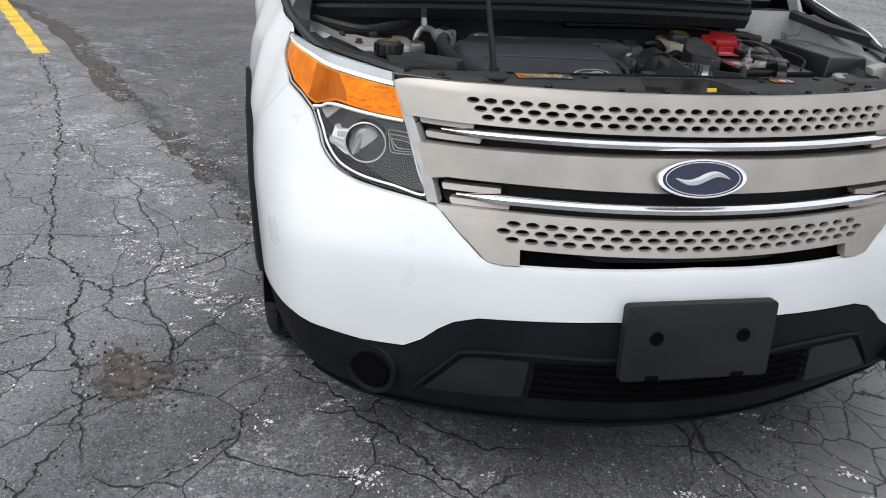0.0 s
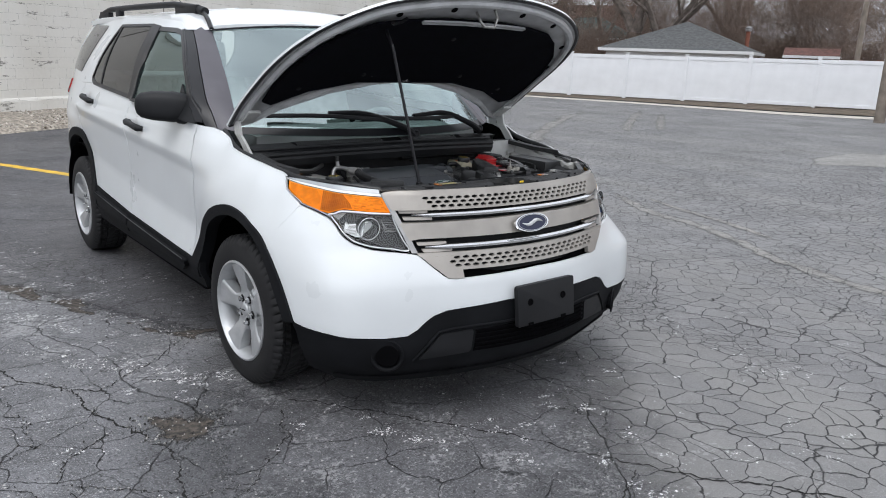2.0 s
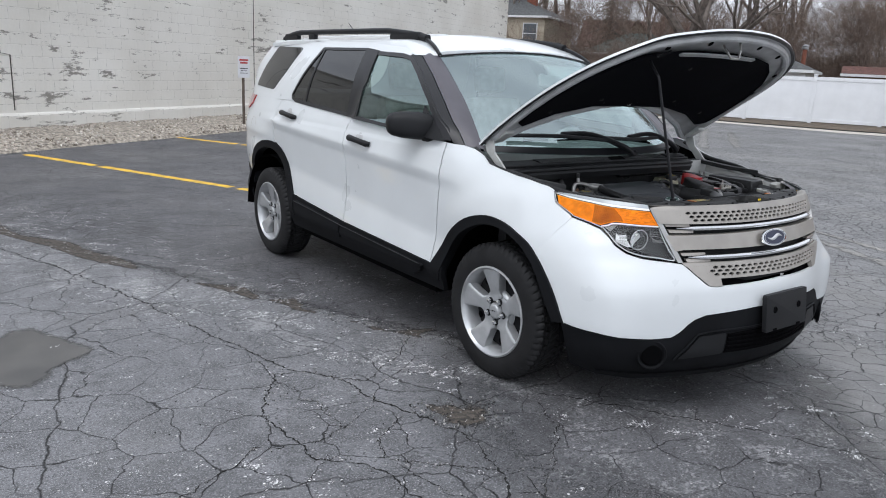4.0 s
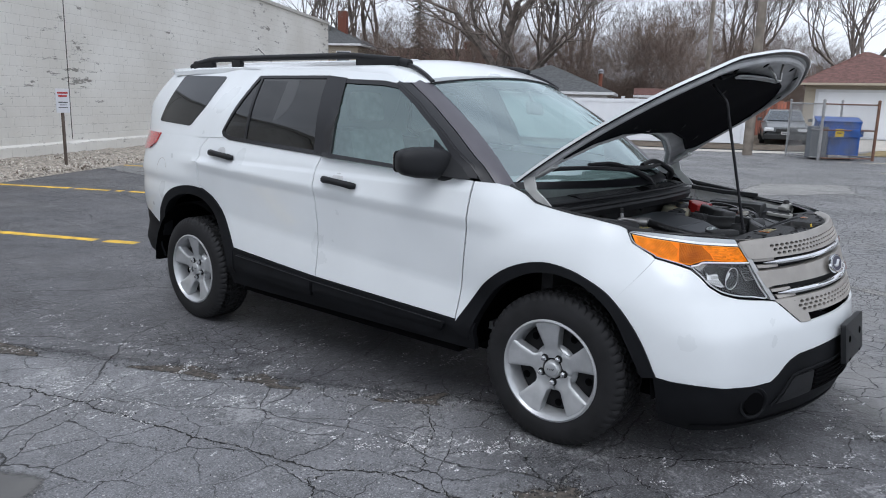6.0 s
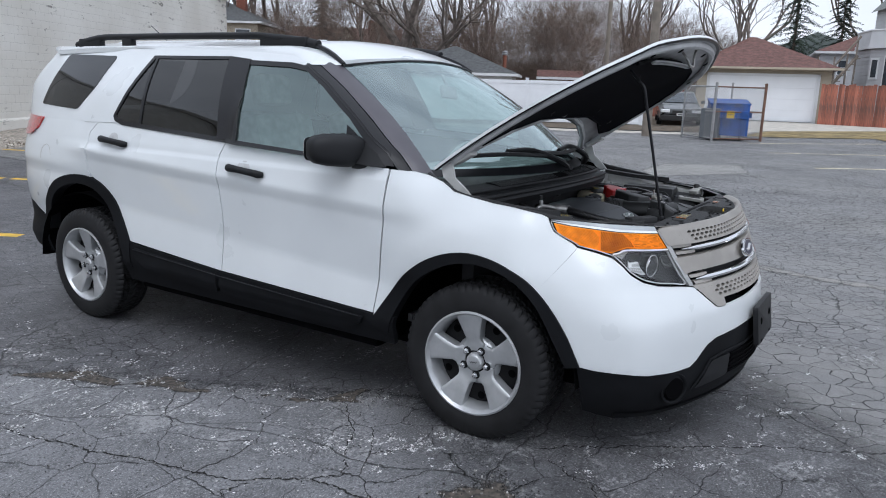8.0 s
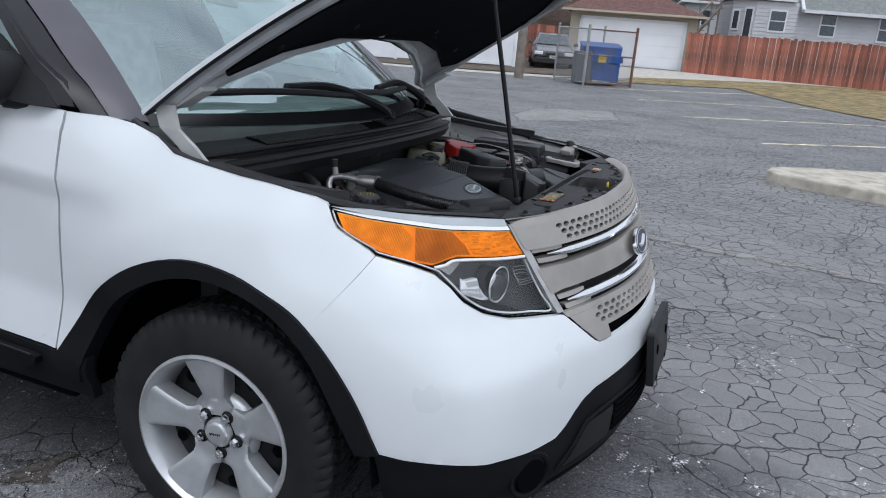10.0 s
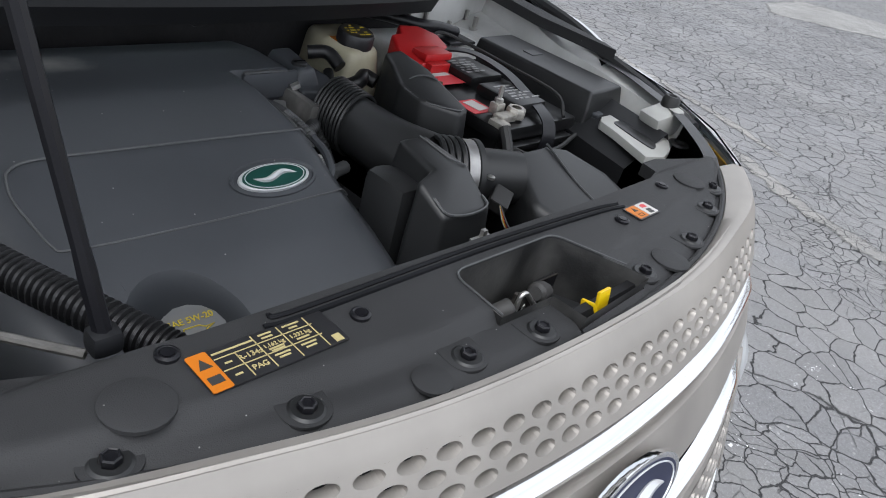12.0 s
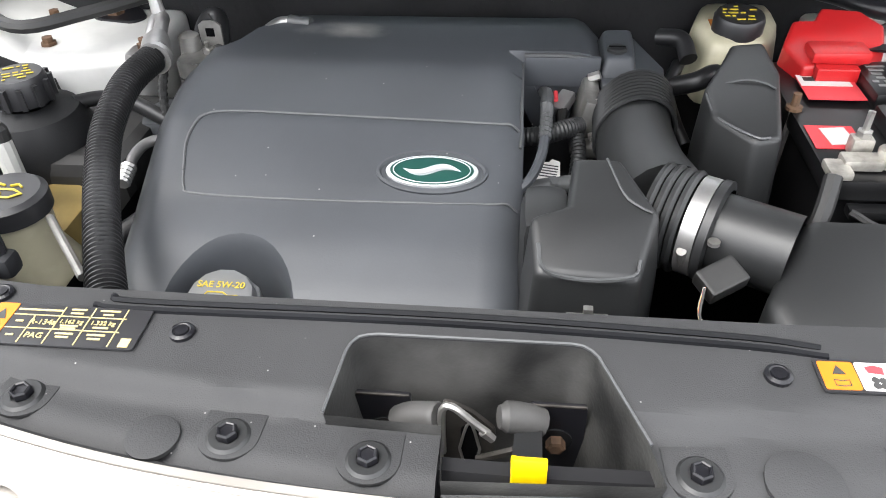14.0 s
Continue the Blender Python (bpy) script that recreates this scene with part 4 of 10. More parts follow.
bm = bmesh.new()
rnd = random.Random(4)
rows = []
for i in range(121):
    s = -12 + 30 * i / 120
    rows.append([bm.verts.new(wall_pt(s + rnd.uniform(-.05, .05), 9.62 + 1.5 * f + (rnd.uniform(-.06, .06) if f else 0), z + (rnd.uniform(-.02, .03) if f else 0))) for f, z in ((0, -.01), (.08, .05), (.35, .12), (.7, .17), (1, .20))])
for a, b in zip(rows, rows[1:]):
    for k in range(4):
        bm.faces.new((a[k], b[k], b[k + 1], a[k + 1]))
bed = tagged(part("gravel_bed", bm, "gravel", None, smooth=True), "bed of pale gravel along the wall", "gravel", kind="stuff")
bm = bmesh.new()
for i in range(5200):
    s, f = rnd.uniform(-6, 12), rnd.random()
    r = rnd.uniform(.014, .038)
    p = wall_pt(s, 9.66 + 1.42 * f, .02 + .17 * f ** .6 + r * .3)
    mt = Matrix.Translation(p) @ Euler((rnd.random() * 6, rnd.random() * 6, rnd.random() * 6)).to_matrix().to_4x4() @ Matrix.Diagonal((r, r * rnd.uniform(.6, 1), r * rnd.uniform(.4, .7), 1))
    vs = [bm.verts.new(mt @ Vector(v)) for v in ((1, 0, 0), (-1, 0, 0), (0, 1, 0), (0, -1, 0), (0, 0, 1), (0, 0, -1))]
    for a, b, c in ((0, 2, 4), (2, 1, 4), (1, 3, 4), (3, 0, 4), (2, 0, 5), (1, 2, 5), (3, 1, 5), (0, 3, 5)):
        bm.faces.new((vs[a], vs[b], vs[c]))
m_stone = bpy.data.materials.new("gravel_stone")
m_stone.use_nodes = True
nn, ll = m_stone.node_tree.nodes, m_stone.node_tree.links
gi, gr = nn.new("ShaderNodeNewGeometry"), nn.new("ShaderNodeValToRGB")
gr.color_ramp.elements[0].color, gr.color_ramp.elements[1].color = (.13, .10, .075, 1), (.66, .62, .56, 1)
ll.new(gi.outputs["Random Per Island"], gr.inputs[0]), ll.new(gr.outputs[0], nn["Principled BSDF"].inputs["Base Color"])
nn["Principled BSDF"].inputs["Roughness"].default_value = .85
m_grit = m_stone.copy()
m_grit.name = "loose_grit"
m_grit.node_tree.nodes["Color Ramp"].color_ramp.elements[0].color = (.018, .017, .016, 1)
m_grit.node_tree.nodes["Color Ramp"].color_ramp.elements[0].position = .35
m_grit.node_tree.nodes["Color Ramp"].color_ramp.elements[1].color = (.42, .41, .39, 1)
m_flake = m_stone.copy()
m_flake.name = "sealer_flake"
m_flake.node_tree.nodes["Color Ramp"].color_ramp.elements[0].color = (.36, .36, .365, 1)
m_flake.node_tree.nodes["Color Ramp"].color_ramp.elements[1].color = (.78, .78, .78, 1)
tagged(part("sealer_flakes", flakes, m_flake), "thin pale flakes of worn sealer on the asphalt", "flakes", kind="stuff")
tagged(part("loose_grit", loose_grit, m_grit), "pale loose grit scattered on the asphalt", "gravel", kind="stuff")
stones = part("gravel_stone", bm, m_stone, bed)
tagged(stones, kind="stuff")


def block_wall(name):
    m = bpy.data.materials.new(name)
    m.use_nodes = True
    n, l = m.node_tree.nodes, m.node_tree.links
    b = n["Principled BSDF"]
    tc = n.new("ShaderNodeTexCoord")
    sepn = n.new("ShaderNodeMapping")
    l.new(tc.outputs["Object"], sepn.inputs[0])
    sepn.inputs["Rotation"].default_value = (radians(90), 0, 0)
    br = n.new("ShaderNodeTexBrick")
    br.inputs["Scale"].default_value, br.inputs["Brick Width"].default_value, br.inputs["Row Height"].default_value, br.inputs["Mortar Size"].default_value = 1.0, .40, .20, .007
    br.inputs["Mortar Smooth"].default_value = .5
    l.new(sepn.outputs[0], br.inputs["Vector"])
    peel, peel2, st, zone = (n.new("ShaderNodeTexNoise") for _ in range(4))
    peel.inputs["Scale"].default_value, peel.inputs["Detail"].default_value, peel.inputs["Roughness"].default_value = 2.2, 9, .75
    st.inputs["Scale"].default_value, st.inputs["Detail"].default_value = .5, 5
    zone.inputs["Scale"].default_value, zone.inputs["Detail"].default_value = .28, 2
    peel2.inputs["Scale"].default_value, peel2.inputs["Detail"].default_value = 14, 6
    mp = n.new("ShaderNodeMapping")
    mp.inputs["Scale"].default_value = (.55, .55, 2.2)
    l.new(tc.outputs["Object"], mp.inputs[0])
    l.new(mp.outputs[0], peel.inputs["Vector"]), l.new(tc.outputs["Object"], st.inputs["Vector"]), l.new(tc.outputs["Object"], zone.inputs["Vector"]), l.new(tc.outputs["Object"], peel2.inputs["Vector"])
    r1, r2 = n.new("ShaderNodeValToRGB"), n.new("ShaderNodeValToRGB")
    r1.color_ramp.elements[0].position, r1.color_ramp.elements[0].color = .35, (.65, .625, .57, 1)
    r1.color_ramp.elements[1].position, r1.color_ramp.elements[1].color = .65, (.76, .74, .69, 1)
    l.new(st.outputs[0], r1.inputs[0])
    ad = n.new("ShaderNodeMath")
    ad.operation = "MULTIPLY_ADD"
    ad.inputs[1].default_value = .30
    l.new(zone.outputs[0], ad.inputs[0]), l.new(peel.outputs[0], ad.inputs[2])
    r2.color_ramp.elements[0].position, r2.color_ramp.elements[1].position = .755, .785
    l.new(ad.outputs[0], r2.inputs[0])
    mx, mx2 = n.new("ShaderNodeMix"), n.new("ShaderNodeMix")
    mx.data_type = mx2.data_type = "RGBA"
    mx.inputs[7].default_value = (.26, .245, .22, 1)
    l.new(r2.outputs[0], mx.inputs[0]), l.new(r1.outputs[0], mx.inputs[6])
    mz = n.new("ShaderNodeMath")
    mz.operation = "MULTIPLY"
    l.new(br.outputs["Fac"], mz.inputs[0])
    rz = n.new("ShaderNodeValToRGB")
    rz.color_ramp.elements[0].position, rz.color_ramp.elements[1].position = .45, .62
    rz.color_ramp.elements[1].color = (.5, .5, .5, 1)
    l.new(peel2.outputs[0], rz.inputs[0]), l.new(rz.outputs[0], mz.inputs[1])
    l.new(mz.outputs[0], mx2.inputs[0]), l.new(mx.outputs[2], mx2.inputs[6])
    mx2.inputs[7].default_value = (.22, .21, .19, 1)
    l.new(mx2.outputs[2], b.inputs["Base Color"])
    b.inputs["Roughness"].default_value = .8
    bu, h = n.new("ShaderNodeBump"), n.new("ShaderNodeMath")
    h.operation = "MULTIPLY_ADD"
    h.inputs[1].default_value = -.8
    l.new(br.outputs["Fac"], h.inputs[0]), l.new(peel2.outputs[0], h.inputs[2])
    bu.inputs["Strength"].default_value, bu.inputs["Distance"].default_value = .5, .012
    l.new(h.outputs[0], bu.inputs["Height"]), l.new(bu.outputs[0], b.inputs["Normal"])
    return m


M["block_wall"] = block_wall("painted_block")
M["coping"] = mat("coping", (.50, .48, .44), .8, vary=.15)
M["seam"] = mat("joint_dark", (.10, .09, .08), .9)
m_wall = Matrix.Translation((WN.x * 11.12, WN.y * 11.12, 0)) @ Matrix.Rotation(math.atan2(WD.y, WD.x), 4, "Z")
WALL_END = 31.0
wall = tagged(part("wall_north", B(-30, WALL_END, 0, .35, -.2, 4.90), "block_wall", None, at=m_wall), "cream painted concrete block wall, flaking", "wall", kind="structure")
bm = bmesh.new()
rnd = random.Random(8)
n = 240
top = [bm.verts.new((-30 + (30 + WALL_END) * k / n, -.03 + rnd.uniform(-.008, .008), .44 + rnd.uniform(-.012, .012))) for k in range(n + 1)]
mid = [bm.verts.new((v.co.x, -.055 + rnd.uniform(-.015, .01), .40 + rnd.uniform(-.015, .015))) for v in top]
low = [bm.verts.new((v.co.x, -.05 + rnd.uniform(-.02, .01), -.1)) for v in top]
wallv = [bm.verts.new((v.co.x, .0, .45)) for v in top]
for k in range(n):
    for a, b in ((low, mid), (mid, top), (top, wallv)):
        bm.faces.new((a[k], a[k + 1], b[k + 1], b[k]))
part("plinth", bm, "block_wall", wall)
part("coping", B(-30, WALL_END + .05, -.06, .41, 4.90, 5.02), "coping", wall)
bm = bmesh.new()
for x in (-8.0, 4.55, 11.4):
    tube(bm, [(x, -.004, 4.88), (x + .01, -.006, 2.4), (x + .04, -.006, 1.45), (x + .22, -.006, 1.42), (x + .22, -.006, .5)] if x > 0 and x < 8 else [(x, -.004, 4.88), (x, -.004, .5)], .010, 4)
part("crack", bm, "seam", wall)

# ---- the white SUV ----
suv = empty("suv", "white SUV standing with its hood propped open on cracked asphalt", "car")

HL = [(1.305, 1.013), (1.27, .971), (1.18, .930), (1.157, .917), (1.06, .898), (1.0, .884), (.95, .853), (.915, .822), (.855, .792), (.78, .775), (.69, .766), (.592, .757), (.622, .822), (.672, .903), (.728, .982), (.752, .998), (.9, 1.008), (1.1, 1.012)]
def eased(pts, n=4):
    return [(float(a), float(b)) for a, b in spline(np.array(pts), n)]


FLARE = eased([(2.12, .47), (2.045, .58), (1.95, .70), (1.81, .80), (1.66, .845), (1.515, .832), (1.395, .788), (1.308, .733), (1.232, .656), (1.164, .555), (1.11, .44)])
FLARE_IN = eased([(1.165, .43), (1.225, .541), (1.306, .673), (1.43, .768), (1.59, .805), (1.737, .775), (1.884, .68), (1.985, .54), (2.04, .40)])
RFLARE = eased([(4.965, .615), (4.90, .72), (4.767, .845), (4.62, .905), (4.463, .927), (4.31, .918), (4.202, .885), (4.10, .81), (4.02, .70), (3.95, .577)])
RFLARE_IN = eased([(3.975, .42), (4.03, .53), (4.09, .66), (4.17, .77), (4.30, .85), (4.46, .87), (4.61, .845), (4.75, .775), (4.85, .66), (4.90, .52)])


def side(poly, sg):
    return [(sg * a, z) for a, z in poly]


def cabin(sg):
    return lambda y, z, off=0.0: (lambda p: (-sg * p[0] * 1.0, p[1], p[2]))(G(y, z, off))


# inner near-black shell: puts the shade of gaps and wheel housings into colour
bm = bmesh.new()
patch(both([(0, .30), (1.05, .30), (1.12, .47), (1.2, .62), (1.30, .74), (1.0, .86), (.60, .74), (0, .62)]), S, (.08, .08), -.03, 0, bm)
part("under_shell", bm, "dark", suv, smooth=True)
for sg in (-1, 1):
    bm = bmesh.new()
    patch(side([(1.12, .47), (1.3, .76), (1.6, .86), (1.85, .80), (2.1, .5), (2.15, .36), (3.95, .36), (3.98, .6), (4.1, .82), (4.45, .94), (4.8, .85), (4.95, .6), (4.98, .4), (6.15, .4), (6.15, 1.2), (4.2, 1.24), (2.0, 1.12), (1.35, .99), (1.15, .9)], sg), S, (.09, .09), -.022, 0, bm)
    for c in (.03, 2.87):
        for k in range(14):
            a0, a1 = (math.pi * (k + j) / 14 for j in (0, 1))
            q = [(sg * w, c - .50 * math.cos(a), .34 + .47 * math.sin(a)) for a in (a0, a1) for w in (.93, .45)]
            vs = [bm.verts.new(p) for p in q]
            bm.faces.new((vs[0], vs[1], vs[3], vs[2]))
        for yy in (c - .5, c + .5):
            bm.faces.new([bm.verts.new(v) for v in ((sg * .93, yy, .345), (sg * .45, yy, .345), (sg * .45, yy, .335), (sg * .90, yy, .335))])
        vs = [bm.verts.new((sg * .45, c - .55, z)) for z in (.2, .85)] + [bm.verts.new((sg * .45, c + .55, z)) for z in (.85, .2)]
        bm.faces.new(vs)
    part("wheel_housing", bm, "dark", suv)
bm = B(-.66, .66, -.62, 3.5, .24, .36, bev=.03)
# wider belly plate, added unseen to keep light off the ground below
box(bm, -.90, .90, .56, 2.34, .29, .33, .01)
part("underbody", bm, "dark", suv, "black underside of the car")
# unseen plate added under the nose; blocks light that falls through the bay
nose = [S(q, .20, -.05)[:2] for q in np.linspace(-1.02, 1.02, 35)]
part("splash_shield", PR([tuple(p) for p in nose] + [(.62, -.42), (-.62, -.42)], .212, .224), "dark", suv, "unseen plate added under the nose to keep light out")
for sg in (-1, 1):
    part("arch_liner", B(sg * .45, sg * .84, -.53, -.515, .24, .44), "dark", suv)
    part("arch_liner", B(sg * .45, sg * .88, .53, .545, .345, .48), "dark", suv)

# front bumper
lower = [(0, .545), (.18, .545), (.46, .526), (.515, .508), (.548, .485), (.585, .45), (.625, .426), (.72, .42), (.84, .422), (.94, .43), (1.05, .433), (1.108, .44)]
upper = FLARE[::-1][4:13] + [(1.157 + .004, .912)] + [(a, z - .006) for a, z in HL[4:12]] + [(.575, .748), (.47, .664), (.45, .655), (.42, .652), (0, .664)]
bumper = part("front_bumper", patch(both(lower + upper), S, (.035, .03), 0, .012), "white", suv, smooth=True)
low2 = [(0, .222), (.42, .200), (.744, .186), (.95, .196), (1.085, .23), (1.12, .432)] + [(a, z - .004) for a, z in lower[::-1]]
valance = part("valance", patch(both(low2), S, (.04, .03), 0, .02), "cladding", bumper, "matt black lower bumper", smooth=True)
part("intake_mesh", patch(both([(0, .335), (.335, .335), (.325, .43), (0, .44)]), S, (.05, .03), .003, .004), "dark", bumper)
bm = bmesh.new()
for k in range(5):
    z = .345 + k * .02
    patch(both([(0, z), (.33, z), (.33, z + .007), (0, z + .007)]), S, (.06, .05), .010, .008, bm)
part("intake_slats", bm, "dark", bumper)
for sg in (-1, 1):
    part("intake_blank", patch(side(rounded([(.58, .318), (.35, .335), (.34, .435), (.485, .428), (.53, .375)], .015), sg), S, (.04, .03), .008, .008), "black", bumper, smooth=True)
    bm = T([S(sg * a, z, .008) for a, z in [(.60, .315), (.545, .38), (.495, .438), (.43, .448), (.2, .452), (0, .453)]], .005, 6)
    part("bezel_edge", bm, "cladding", bumper)
    # fog lamp recess
    p, px = Vector(S(sg * .705, .343, .004)), Vector(S(sg * .715, .343, .004))
    nrm = (Vector(S(sg * .705, .343, .05)) - p).normalized()
    m = Matrix.Translation(p) @ nrm.to_track_quat("Z", "Y").to_matrix().to_4x4()
    fog = part("fog_light_recess", L([(.070, -.006), (.066, .0010), (.060, .0008), (.055, -.003), (.046, -.035), (.0, -.04)], 28, m), "cladding", bumper, smooth=True)
    # black disc over the mouth: the recess's shade as colour
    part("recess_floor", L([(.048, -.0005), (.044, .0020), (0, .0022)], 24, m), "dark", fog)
part("front_lip", patch(both([(0, .222), (.5, .2), (.95, .2), (.95, .225), (.5, .236), (0, .252)]), S, (.06, .03), .012, .03), "cladding", bumper, smooth=True)

# plate bracket
bm = PR(rounded([(-.172, -.088), (.172, -.088), (.172, .088), (-.172, .088)], .012), 0, .022, bev=.003)
bm.normal_update()
m_plate = Matrix.Translation((.008, -1.0, .516)) @ Matrix.Rotation(radians(83), 4, "X")
plate = part("plate_bracket", bm, "black", suv, "empty black plastic number plate bracket", at=m_plate, smooth=True)
bm = bmesh.new()
for x in (-.10, .10):
    part("screw_boss", L([(.016, .0225), (.015, .025), (.009, .025), (.008, .023), (0, .023)], 16, Matrix.Translation((x, .012, 0))), "dark", plate)
    part("slot", B(x - .015, x + .015, -.086, -.076, .0222, .024), "dark", plate)

# ---- grille ----
back = [(0, .66), (.42, .655), (.46, .662), (.575, .755), (.60, .80), (.655, .90), (.71, .975), (.735, .983), (0, .985)]
grille = part("grille", patch(both(back), S, (.05, .03), -.046, .01), "grille_dark", suv, "silver-grey grille with two chrome bars", smooth=True)


def hole_band(rows, z0, dz, q_end, pitch, rx, rz, reach, depth=.012):
    """A strip of skin pierced by rows of oval holes, staggered row by row, plain past q_end out to reach(z)."""
    bm = bmesh.new()
    n = 16
    for r in range(rows):
        zc, k = z0 - r * dz, int(q_end / pitch) + 6
        for q in [(i + (.5 if r % 2 else 0)) * pitch for i in range(-k, k + 1)]:
            hole = abs(q) <= q_end - r * .012
            far = reach(zc)
            if not hole:
                a, b = q - pitch / 2, q + pitch / 2
                if max(-far, a) < min(far, b):
                    lo, hi = reach(zc - dz / 2), reach(zc + dz / 2)
                    bm.faces.new([bm.verts.new(S(max(-e, min(e, u)), zc + v * dz / 2, .004)) for u, v, e in ((a, -1, lo), (b, -1, lo), (b, 1, hi), (a, 1, hi))])
                continue
            outer, inner, low = [], [], []
            for i in range(n):
                a = 2 * math.pi * i / n
                c, t = math.cos(a), math.sin(a)
                sc = 1 / max(abs(c), abs(t))
                outer.append(bm.verts.new(S(q + c * sc * pitch / 2, zc + t * sc * dz / 2, .004)))
                inner.append(bm.verts.new(S(q + c * rx, zc + t * rz, .004)))
                low.append(bm.verts.new(S(q + c * rx * .9, zc + t * rz * .85, .004 - depth)))
            for i in range(n):
                j = (i + 1) % n
                bm.faces.new((outer[i], outer[j], inner[j], inner[i]))
                bm.faces.new((inner[i], inner[j], low[j], low[i]))
    bmesh.ops.remove_doubles(bm, verts=bm.verts[:], dist=.0004)
    bmesh.ops.recalc_face_normals(bm, faces=bm.faces[:])
    return bm


bm = hole_band(3, .9655, .0155, .540, .0405, .0152, .0062, lambda z: .690 + (z - .927) * .74)
part("upper_band", bm, "grille", grille, "grey strip pierced by rows of oval holes")
part("upper_rim", patch(both([(0, .97325), (.722, .97325), (.735, .985), (.715, .990), (.68, .993), (.62, .995), (.5, .996), (0, .996)]), S, (.02, .005), .004, .012), "grille", grille, smooth=True)
part("upper_lip", patch(both([(0, .920), (.680, .920), (.688, .92675), (0, .92675)]), S, (.04, .01), .0035, .02), "grille", grille, smooth=True)
part("middle_bar", patch(both([(0, .810), (.56, .810), (.605, .803), (.648, .870), (0, .878)]), S, (.04, .012), .003, .03), "grille", grille, smooth=True)
bm = hole_band(3, .735, .0150, .445, .0405, .0150, .0060, lambda z: .46 + (z - .659) * 1.2)
part("lower_band", bm, "grille", grille, "grey strip pierced by rows of oval holes")
part("lower_rim", patch(both([(0, .688), (.388, .688), (.388, .6975), (0, .6975)]), S, (.04, .012), .0035, .02), "grille", grille, smooth=True)
for sg in (-1, 1):
    part("rim_end", patch(side([(.385, .657), (.42, .655), (.455, .659), (.504, .6975), (.388, .6975)], sg), S, (.03, .02), .0035, .02), "grille", grille, smooth=True)
    part("band_end", patch(side([(0, .7425), (.566, .7425), (.580, .756), (0, .756)], sg), S, (.03, .03), .0035, .012), "grille", grille, smooth=True)
for z, q in ((.9005, .594), (.777, .538)):
    sec = [(-.0095, .000), (-.007, .013), (.002, .018), (.009, .013), (.0105, .002)]
    bm, rows = bmesh.new(), []
    for u in np.linspace(-q, q, 61):
        f = max(.16, min(1, (q - abs(u)) / .10)) ** .8
        rows.append([bm.verts.new(S(u, z + dz * f, o * f - .008)) for dz, o in sec])
    for r0, r1 in zip(rows, rows[1:]):
        for a in range(len(sec) - 1):
            bm.faces.new((r0[a], r1[a], r1[a + 1], r0[a + 1]))
    part("chrome_bar", bm, "chrome", grille, "bright chrome bar", smooth=True)
for z, q in ((.9135, .648), (.8865, .628), (.790, .570), (.764, .548)):
    for sg in (-1, 1):
        part("inner_fin", patch(side(rounded([(q - .13, z - .007), (q, z - .007), (q + .006, z + .005), (q - .13, z + .005)], .004), sg), S, (.03, .01), -.008, .02), "grille", grille, smooth=True)


def badge(name, parent, m, w, h, field, rim, label):
    """An oval badge: rim, field and a flowing light stroke."""
    ell = [(w * math.cos(a), h * math.sin(a)) for a in np.linspace(0, 2 * math.pi, 41)[:-1]]
    sc = lambda f: [(x * f, y * f) for x, y in ell]
    ob = part(name, PR(ell, 0, .010, bev=.002), rim, parent, label, smooth=True, at=m)
    part("field", PR(sc(.90), .0085, .0108), field, ob, smooth=True)
    part("inner_line", T([(x, y, .0112) for x, y in sc(.83)], w * .012, 5, close=True), "silver_ink", ob)
    bm = bmesh.new()
    us = np.linspace(-1, 1, 31)
    tube(bm, [(x * w * .62, .20 * h * math.sin(x * 3.4), .0112) for x in us], [w * .085 * (1.04 - x * x) for x in us], 6)
    part("centre_bar", bm, "silver_ink", ob)
    return ob


p, up = Vector(S(0, .843, .012)), Vector(S(0, .86, .012))
vy = (up - p).normalized()
vz = Vector((1, 0, 0)).cross(vy)
m = Matrix.Translation(p + vz * .002) @ Matrix(((1, vy.x, vz.x, 0), (0, vy.y, vz.y, 0), (0, vy.z, vz.z, 0), (0, 0, 0, 1)))
badge("front_badge", grille, m, .100, .041, "badge_blue", "chrome", "blue oval badge with chrome rim")

